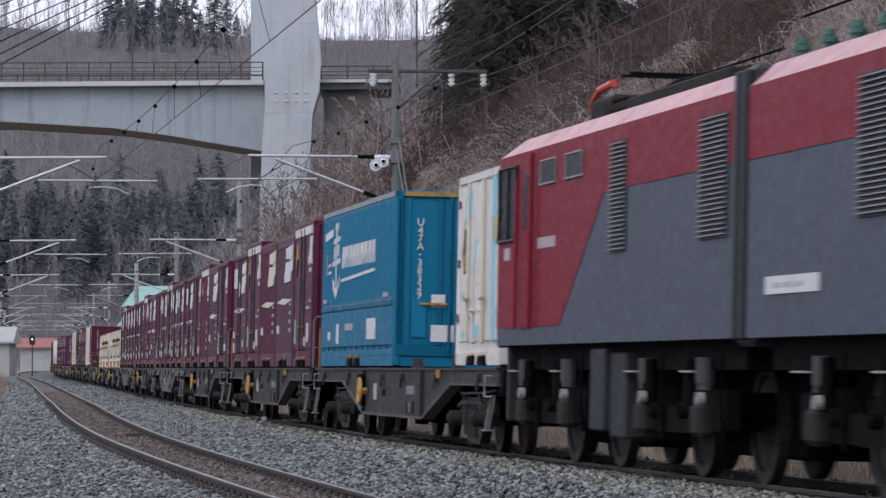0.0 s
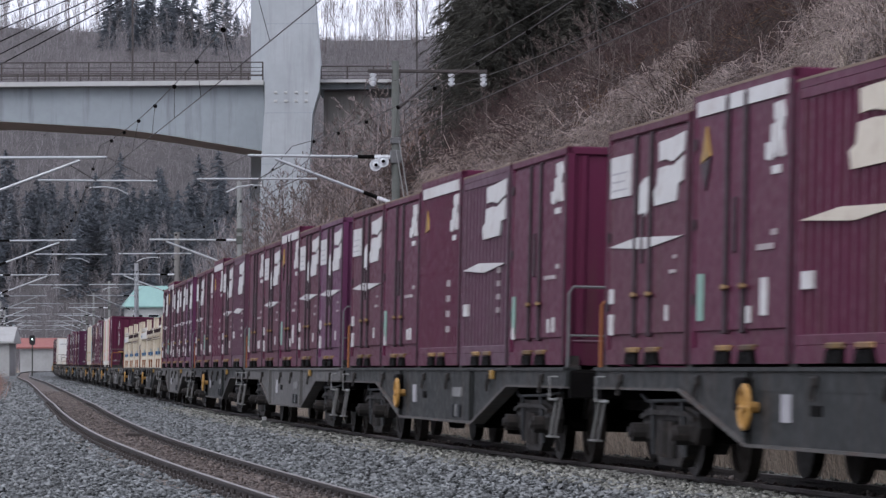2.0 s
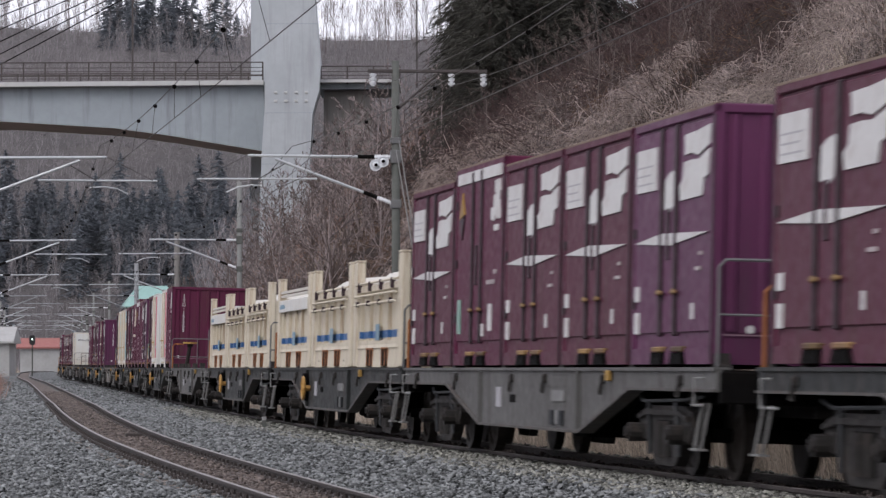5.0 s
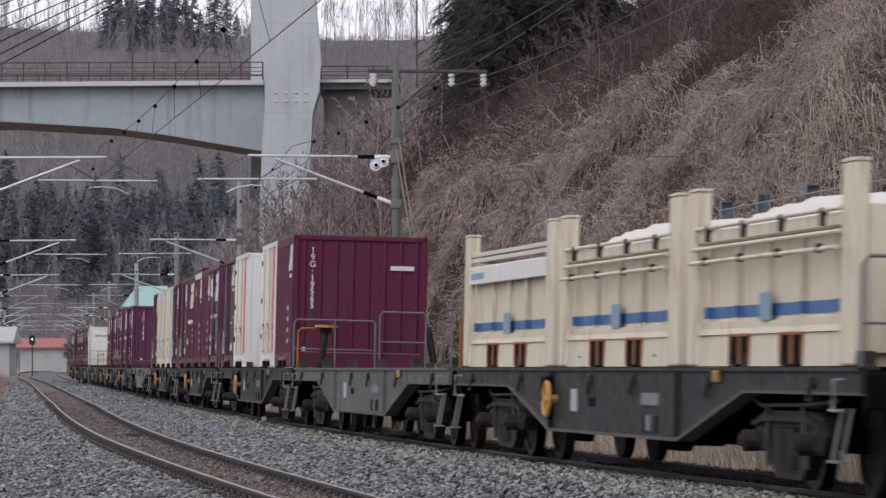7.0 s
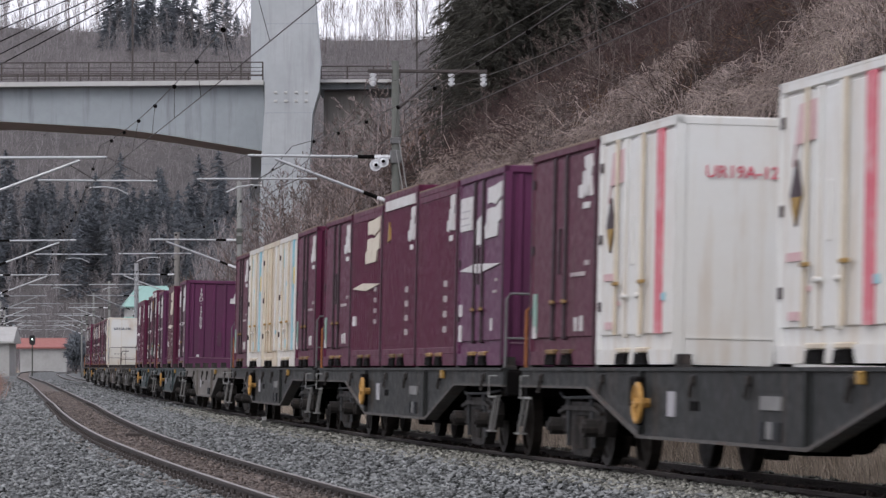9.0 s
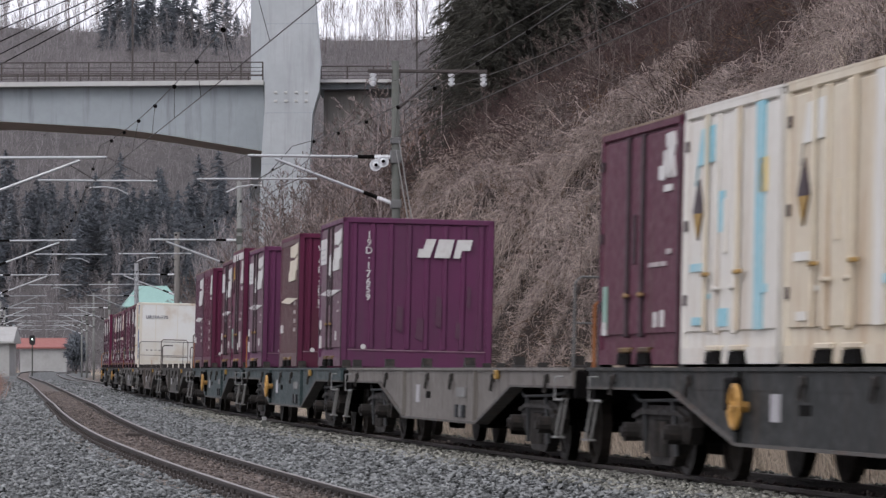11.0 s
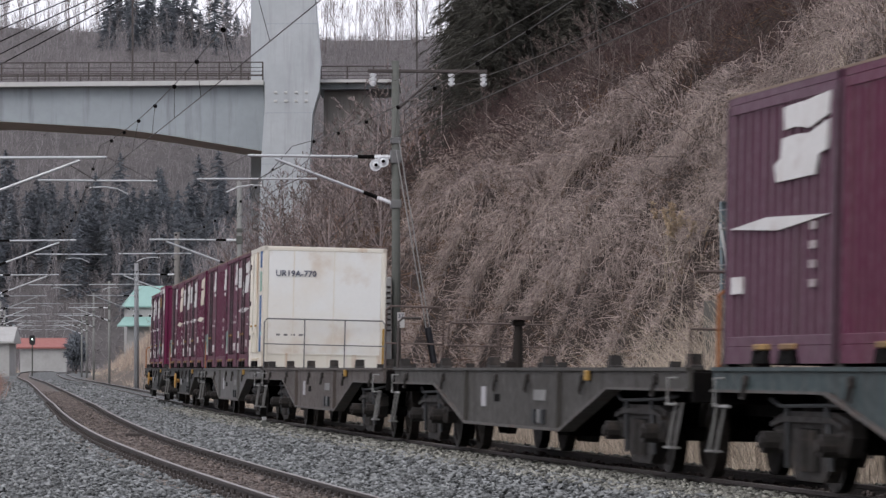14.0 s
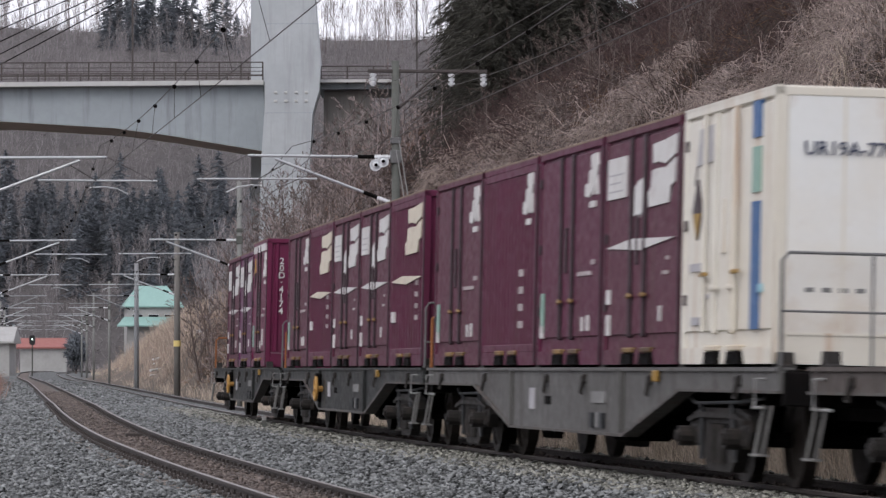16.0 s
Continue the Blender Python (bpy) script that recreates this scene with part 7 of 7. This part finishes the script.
sprig_object("dry_trackside_grass", tw[0], tw[2], tw[3], STRAW, "dry winter grass beside the railway", "grass")

BANK_WEED = material("brown_bank_weed", (.30, .232, .185), .9, second=(.19, .145, .118), big=.3, fine=3, bump=0, island=.5, mix=.9)
tw = joined([reeds(18000, 178, 360, 4, 32, 1.0, .022, False), reeds(3000, 178, 360, 5, 32, 1.9, .026, False)])
sprig_object("bank_weeds", tw[0], tw[2], tw[3], BANK_WEED, "brown dry weeds covering the bank beyond the bridge", "grass")
SNOW = material("old_snow", (.75, .77, .80), .6, second=(.55, .56, .57), big=4, fine=20, bump=.4)
for x, y, a, b in ((3.62, 64.0, .30, .5), (4.1, 66.5, .2, .35), (2.9, 70.5, .25, .4)):
    heap = Shape()
    ring = 14
    heap.v = [(0, 0, .07)] + [(a * q * math.cos(k * 6.2832 / ring) * (1 + .25 * math.sin(k * 2.3 + x)), b * q * math.sin(k * 6.2832 / ring) * (1 + .25 * math.cos(k * 1.7 + y)), z) for q, z in ((.55, .055), (1, -.03)) for k in range(ring)]
    heap.f = [(0, 1 + k, 1 + (k + 1) % ring) for k in range(ring)] + [(1 + k, 1 + ring + k, 1 + ring + (k + 1) % ring, 1 + (k + 1) % ring) for k in range(ring)]
    solid("snow_patch", heap, SNOW, "small leftover patch of old snow on the ground", "snow", "leftover snow patches", smooth=True).matrix_basis = pose(x, y, float(on_ground(x, y)) + .02)

# bare saplings on the slope
PLANT_MESHES = []
for k in range(6):
    PLANT_MESHES.append(plant_mesh("sapling", grow((0, 0, 0), 1.0, 3, .014, .55, 10, 20 + k, 0.0, .10), VINE if k % 2 else BARK, 11))
for k in range(150):
    s = rng.uniform(86, 178) if k % 5 else rng.uniform(20, 80)
    o = rng.uniform(.4, 8.5) if k % 5 else rng.uniform(5, 11)
    p = line(s, float(hill_foot(s)) + o)
    ob = new("sapling", PLANT_MESHES[k % 6 if k % 5 else k % 3 * 2])
    size = rng.uniform(3.2, 6.2) if k % 5 else rng.uniform(1.8, 3.2)
    ob.matrix_basis = pose(p[0], p[1], float(on_ground(p[0], p[1])) - .1, rng.uniform(-8, 8), rng.uniform(-12, 4), rng.uniform(0, 360)) @ Matrix.Diagonal((size, size, size, 1))
    tagged(ob, "leafless grey-barked sapling on the cutting slope", "sapling", "saplings on the slope")

# dark conifers above the cutting: drooping branches with fine dark sprays
def spruce(seed):
    r = np.random.default_rng(seed)
    P0, P1, P2, R0 = [], [], [], []
    for i in range(46):
        w = i / 45
        z = .05 + .93 * w
        for k in range(7):
            a = r.uniform(0, 6.283)
            L = (.25 * (1 - w) ** .75 + .03) * r.uniform(.6, 1.2)
            d = np.array([math.cos(a), math.sin(a), 0])
            root = np.array([0, 0, z + r.uniform(-.01, .01)])
            def on(f):
                return root + d * L * f + np.array([0, 0, .05 * L * f - .45 * L * f * f])
            P0.append(root), P1.append(on(.5)), P2.append(on(1.0)), R0.append(.0022)
            n = np.array([-d[1], d[0], 0])
            for j in range(15):
                f = r.uniform(.12, 1)
                g = unit(d * .6 + n * r.choice([-1, 1]) * r.uniform(.3, 1) + np.array([0, 0, r.uniform(-.7, .1)]))
                l = .055 * r.uniform(.5, 1.3) * (1.2 - .6 * w)
                P0.append(on(f)), P1.append(on(f) + g * l * .5), P2.append(on(f) + g * l + np.array([0, 0, -.2 * l])), R0.append(.0023)
    R0 = np.array(R0)
    return [np.array(P0), np.array(P1), np.array(P2), R0, R0 * .9]


CROWNS = []
for k in range(3):
    tw = spruce(300 + k)
    CROWNS.append(raw_mesh("crown", *sprig_arrays(tw[0], tw[2], tw[3]), NEEDLE))
TRUNK = Shape().tube([(0, 0, 0), (.005, 0, .5), (0, .003, 1)], .016, 8, .003).mesh("trunk", BARK)
n = 0
for s in (88, 94, 100, 106, 113, 120, 128, 137, 147):
    for o in (0.0, 1.5, 3.0, 4.5):
        p = line(s + rng.uniform(-2, 2), 13.0 + (s - 94) * .125 + o + rng.uniform(-.5, .5))
        size = float(rng.uniform(8.5, 12.0))
        tree = thing("conifer", "dark evergreen conifer above the cutting", "tree", "conifers above the cutting", pose(float(p[0]), float(p[1]), float(on_ground(p[0], p[1])) - .4, rng.uniform(-3, 3), rng.uniform(-3, 3), rng.uniform(0, 360)) @ Matrix.Diagonal((size, size, size, 1)))
        for nm, me in (("trunk", TRUNK), ("crown", CROWNS[n % 3])):
            ob = new(nm, me)
            ob.parent = tree
        n += 1

# far woods on the valley's hills: bare trees, and dark conifers among them
FAR_TREES = [grow((0, 0, 0), 1.0, 2, .0085, .36, 12, 60 + k, 0.0, .3, 3) for k in range(6)]
sets, ridge = [], []
for k in range(1900):
    if k % 14 == 0:
        y, size = rng.uniform(872, 915), rng.uniform(9, 14)
    else:
        y, size = rng.uniform(585, 880), rng.uniform(4.5, 9.5)
    x = rng.uniform(-.125, .012) * y
    s_, o_ = nearest(np.array([x]), np.array([y]))
    if (abs(o_[0]) < 16 and y < 620) or (y > 840 and -.080 < x / y < -.060 and k % 3):
        continue
    (ridge if y > 870 else sets).append(moved(FAR_TREES[k % 6], np.array([x, y, float(on_ground(x, y)) - .4]), rng.uniform(0, 6.28), size, 1.0))
tw = joined(sets)
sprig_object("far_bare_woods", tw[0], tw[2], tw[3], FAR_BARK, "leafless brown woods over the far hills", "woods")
tw = joined(ridge)
sprig_object("ridge_bare_trees", tw[0], tw[2], tw[3], BARK, "thin leafless trees along the ridge", "woods")
# low scrub between them
n = 42000
y = rng.uniform(585, 910, n)
x = rng.uniform(-.125, .012, n) * y
p = np.stack([x, y, on_ground(x, y)], -1)
p[:, 2] += rng.uniform(0, 1.6, n) * np.clip(.6 + wave(x, y, .12, 4.0), 0, 2)
d = unit(rng.normal(0, 1, (n, 3)) + [0, 0, .8])
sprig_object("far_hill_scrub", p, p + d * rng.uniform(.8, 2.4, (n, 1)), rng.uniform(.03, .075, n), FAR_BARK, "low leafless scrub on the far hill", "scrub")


def far_spruce(seed):
    r = np.random.default_rng(seed)
    P0, P2, R = [np.zeros(3)], [np.array([0, 0, 1.0])], [.012]
    for i in range(26):
        w = i / 25
        for k in range(7):
            a = r.uniform(0, 6.283)
            L = (.27 * (1 - w) ** .7 + .025) * r.uniform(.5, 1.35)
            d = np.array([math.cos(a), math.sin(a), 0])
            root = np.array([0, 0, .06 + .92 * w + r.uniform(-.015, .015)])
            tip = root + d * L + np.array([0, 0, -.3 * L])
            P0.append(root), P2.append(tip), R.append(.013)
            for j in range(1):
                m = root + (tip - root) * r.uniform(.3, .8)
                P0.append(m), P2.append(m + unit(d * .5 + r.normal(0, .6, 3)) * L * .45), R.append(.010)
    return np.array(P0), np.array(P2), np.array(R)


CONES = [far_spruce(200 + k) for k in range(4)]
A, B, C = [], [], []
for k in range(250):
    if k % 10 > 4:
        y = rng.uniform(636, 676)
        x = rng.uniform(-.125, -.043) * y
    elif k % 10:
        y = rng.uniform(600, 690)
        x = rng.uniform(-.125, -.040) * y
    else:
        y = rng.uniform(850, 880)
        x = rng.choice([rng.uniform(-.085, -.062), rng.uniform(-.062, -.048)], p=[.85, .15]) * y
    s_, o_ = nearest(np.array([x]), np.array([y]))
    if abs(o_[0]) < 18 and y < 620:
        continue
    z, h, a = float(on_ground(x, y)), rng.uniform(7.5, 12.5) * (1.3 if y > 800 else 1), rng.uniform(0, 6.28)
    c, s = math.cos(a), math.sin(a)
    R = np.array([[c, s, 0], [-s, c, 0], [0, 0, 1]]) * h
    A.append(CONES[k % 4][0] @ R + [x, y, z - .5]), B.append(CONES[k % 4][1] @ R + [x, y, z - .5]), C.append(CONES[k % 4][2] * h)
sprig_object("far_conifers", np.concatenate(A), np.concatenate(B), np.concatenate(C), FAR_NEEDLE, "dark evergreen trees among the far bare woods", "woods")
# a round dark evergreen beside the low house
bush = thing("evergreen_bush", "dark rounded evergreen bush near the low house", "bush", "", pose(-46.6, 505, .3))
q = unit(rng.normal(0, 1, (900, 3)))
q0 = q * rng.uniform(.3, .95, (900, 1)) * [1.45, 1.45, 2.5] + [0, 0, 3.3]
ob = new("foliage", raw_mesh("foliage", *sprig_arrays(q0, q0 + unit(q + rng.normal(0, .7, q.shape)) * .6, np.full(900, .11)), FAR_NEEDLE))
ob.parent = bush
part("trunk", Shape().tube([(0, 0, -.6), (0, 0, 1.5)], .12, 6), BARK, bush)
# bushes and trees round the houses and in front of the pier
sets = []
for k in range(420):
    y = rng.uniform(255, 590)
    x = rng.uniform(-.085, -.02) * y if k % 4 else rng.uniform(-.12, -.09) * y
    s_, o_ = nearest(np.array([x]), np.array([y]))
    if -14 < o_[0] < 9 + .04 * max(0, y - 300):
        continue
    sets.append(moved(FAR_TREES[k % 6], np.array([x, y, float(on_ground(x, y)) - .3]), rng.uniform(0, 6.28), rng.uniform(3, 7.5), 1.3))
tw = joined(sets)
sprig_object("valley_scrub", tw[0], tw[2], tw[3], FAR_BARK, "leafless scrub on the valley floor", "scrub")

# a clump of tall plume grass on the slope's foot
clump = thing("plume_grass", "tall dry plume grass clump with pale feathery heads", "grass", "", pose(4.28, 73.2, float(on_ground(4.28, 73.2)) - .1))
stem_foot = rng.normal(0, .12, (16, 3)) * [1, 1, 0]
stem_top = stem_foot + np.stack([rng.normal(0, .22, 16), rng.normal(0, .2, 16), rng.uniform(1.19, 1.69, 16)], -1)
ob = new("stems", raw_mesh("stems", *twig_arrays(stem_foot, (stem_foot + stem_top) / 2 + rng.normal(0, .05, (16, 3)), stem_top, np.full(16, .008), np.full(16, .005)), STRAW))
ob.parent = clump
i = np.repeat(np.arange(16), 50)
q0 = stem_top[i] + np.array([.04, 0, .0]) + rng.normal(0, .02, (800, 3)) - (stem_top - stem_foot)[i] * rng.uniform(0, .16, (800, 1))
ob = new("plumes", raw_mesh("plumes", *sprig_arrays(q0, q0 + unit(rng.normal(0, .5, (800, 3)) + np.array([.5, 0, -.25])) * rng.uniform(.05, .13, (800, 1)), np.full(800, .011)), PLUME))
ob.parent = clump
straw_edge = reeds(3500, 90, 340, -10.5, -6.8, 1.3, .018, False)
sprig_object("straw_edge_grass", straw_edge[0], straw_edge[2], straw_edge[3], STRAW, "pale dry grass along the ballast edge", "grass")
tw = joined([reeds(5500, 62, 340, -9.0, -6.2, 1.15, .014, False), reeds(500, -34, -12, -9.2, -7.6, .16, .005, False)])
sprig_object("reddish_weeds", tw[0], tw[2], tw[3], RED_WEED, "low reddish-brown dry weeds at the ballast edge", "grass")

# ---- ballast stones ----
def stones(n, s_near, s_far, off_of, squeeze, lift, material_, name, label, size=.028):
    """Loose angular stones lying on the bed, thinner with distance."""
    w = rng.uniform(0, 1, n)
    s = s_near + (s_far - s_near) * w ** 1.6
    off = off_of(s, rng.uniform(0, 1, n))
    z = lift(s, off)
    p = line(s, off, z)
    octa = np.array([[1, 0, 0], [0, 1, 0], [-1, 0, 0], [0, -1, 0], [0, 0, 1], [0, 0, -1]], float)
    v = octa[None] * rng.uniform(.5, 1.35, (n, 6, 1)) + rng.normal(0, .26, (n, 6, 3))
    axis = unit(rng.normal(0, 1, (n, 3)))
    ang = rng.uniform(0, 3.1, n)
    c, sn = np.cos(ang)[:, None, None], np.sin(ang)[:, None, None]
    k = axis[:, None, :]
    v = v * c + np.cross(np.broadcast_to(k, v.shape), v) * sn + k * (v * k).sum(-1, keepdims=True) * (1 - c)
    v = v * [1, 1, squeeze] * (size * rng.uniform(.6, 1.35, (n, 1, 1)) * (1 + .45 * w[:, None, None])) + p[:, None]
    f = np.array([(0, 1, 4), (1, 2, 4), (2, 3, 4), (3, 0, 4), (1, 0, 5), (2, 1, 5), (3, 2, 5), (0, 3, 5)])
    t = (np.arange(n)[:, None, None] * 6 + f[None]).reshape(-1, 3)
    tagged(new(name, raw_mesh(name, v.reshape(-1, 3), np.zeros((0, 4), int), t, material_)), label, "ballast", kind="stuff")


def bed_z(s, off):
    lo = left_off(s)
    return np.array([float(ballast_top(o, l, r)) for o, l, r in zip(off, lo, left_rise(s))]) + rng.uniform(-.01, .035, len(s))


def between(a, b):
    return lambda s, u: left_off(s) * a[0] + a[1] + (left_off(s) * b[0] + b[1] - left_off(s) * a[0] - a[1]) * u


stones(26000, -36, 45, between((0, -1.95), (0, -.66)), .55, bed_z, STONE, "ballast_beside_train", "grey-green crushed stones beside the train's track", .031)
stones(32000, -36, 45, between((1, .72), (0, -1.65)), .55, bed_z, STONE_COOL, "ballast_between_tracks", "bluish grey crushed stones between the two tracks", .031)
stones(36000, -36, 45, between((1, -5.0), (1, -.72)), .55, bed_z, STONE_COOL, "ballast_outer_shoulder", "grey crushed stones outside the empty track", .031)
stones(9000, 40, 230, between((1, .72), (0, -.66)), .6, bed_z, STONE_COOL, "ballast_between_tracks_far", "grey crushed stones between the tracks farther on", .05)
stones(9000, 40, 230, between((1, -5.0), (1, -.70)), .6, bed_z, STONE_COOL, "ballast_outer_shoulder_far", "grey crushed stones outside the empty track farther on", .05)
stones(5000, -36, 25, between((0, .66), (0, 2.6)), .75, bed_z, STONE, "ballast_far_shoulder", "grey crushed stones beyond the train's track")
stones(5000, -36, 30, between((0, -.5), (0, .5)), .7, bed_z, RUST_STONE, "ballast_under_train", "brownish stones between the rails under the train")
stones(13000, -38, 110, between((1, -.5), (1, .5)), .5, lambda s, o: left_rise(s) - .128 + rng.uniform(-.01, .02, len(s)), RUST_STONE, "rusty_ballast", "rust-brown stones between the empty track's rails", .03)


# ---- the train's run ----
def run(t):
    """How far back along the line the train's mark stands at a time; it slows a little."""
    tau = t - 14.5
    return -(22.615 * tau - 0.025 * tau * tau)


def body_pose(s, half=7.0):
    """The pose of a vehicle whose middle is at s: on the line, leaning with the track, heading to the camera."""
    front, back = line(s - half), line(s + half)
    mid = Vector((front + back) / 2)
    ahead = Vector(front - back).normalized()
    left = Vector((0, 0, 1)).cross(ahead).normalized()
    up = ahead.cross(left)
    m = Matrix((ahead, left, up)).transposed().to_4x4()
    # lean to the inside of the curve, which is the train's left
    return Matrix.Translation(mid) @ m @ Matrix.Rotation(-CANT, 4, "X")


def motions():
    times = [i * 0.25 for i in range(65)]
    for place, vehicle, loads in TRAIN:
        poses = [body_pose(run(t) + place) for t in times]
        walk(vehicle, list(zip(times, poses)))
        for local, load in loads:
            walk(load, [(t, m @ local) for t, m in zip(times, poses)])


motions()
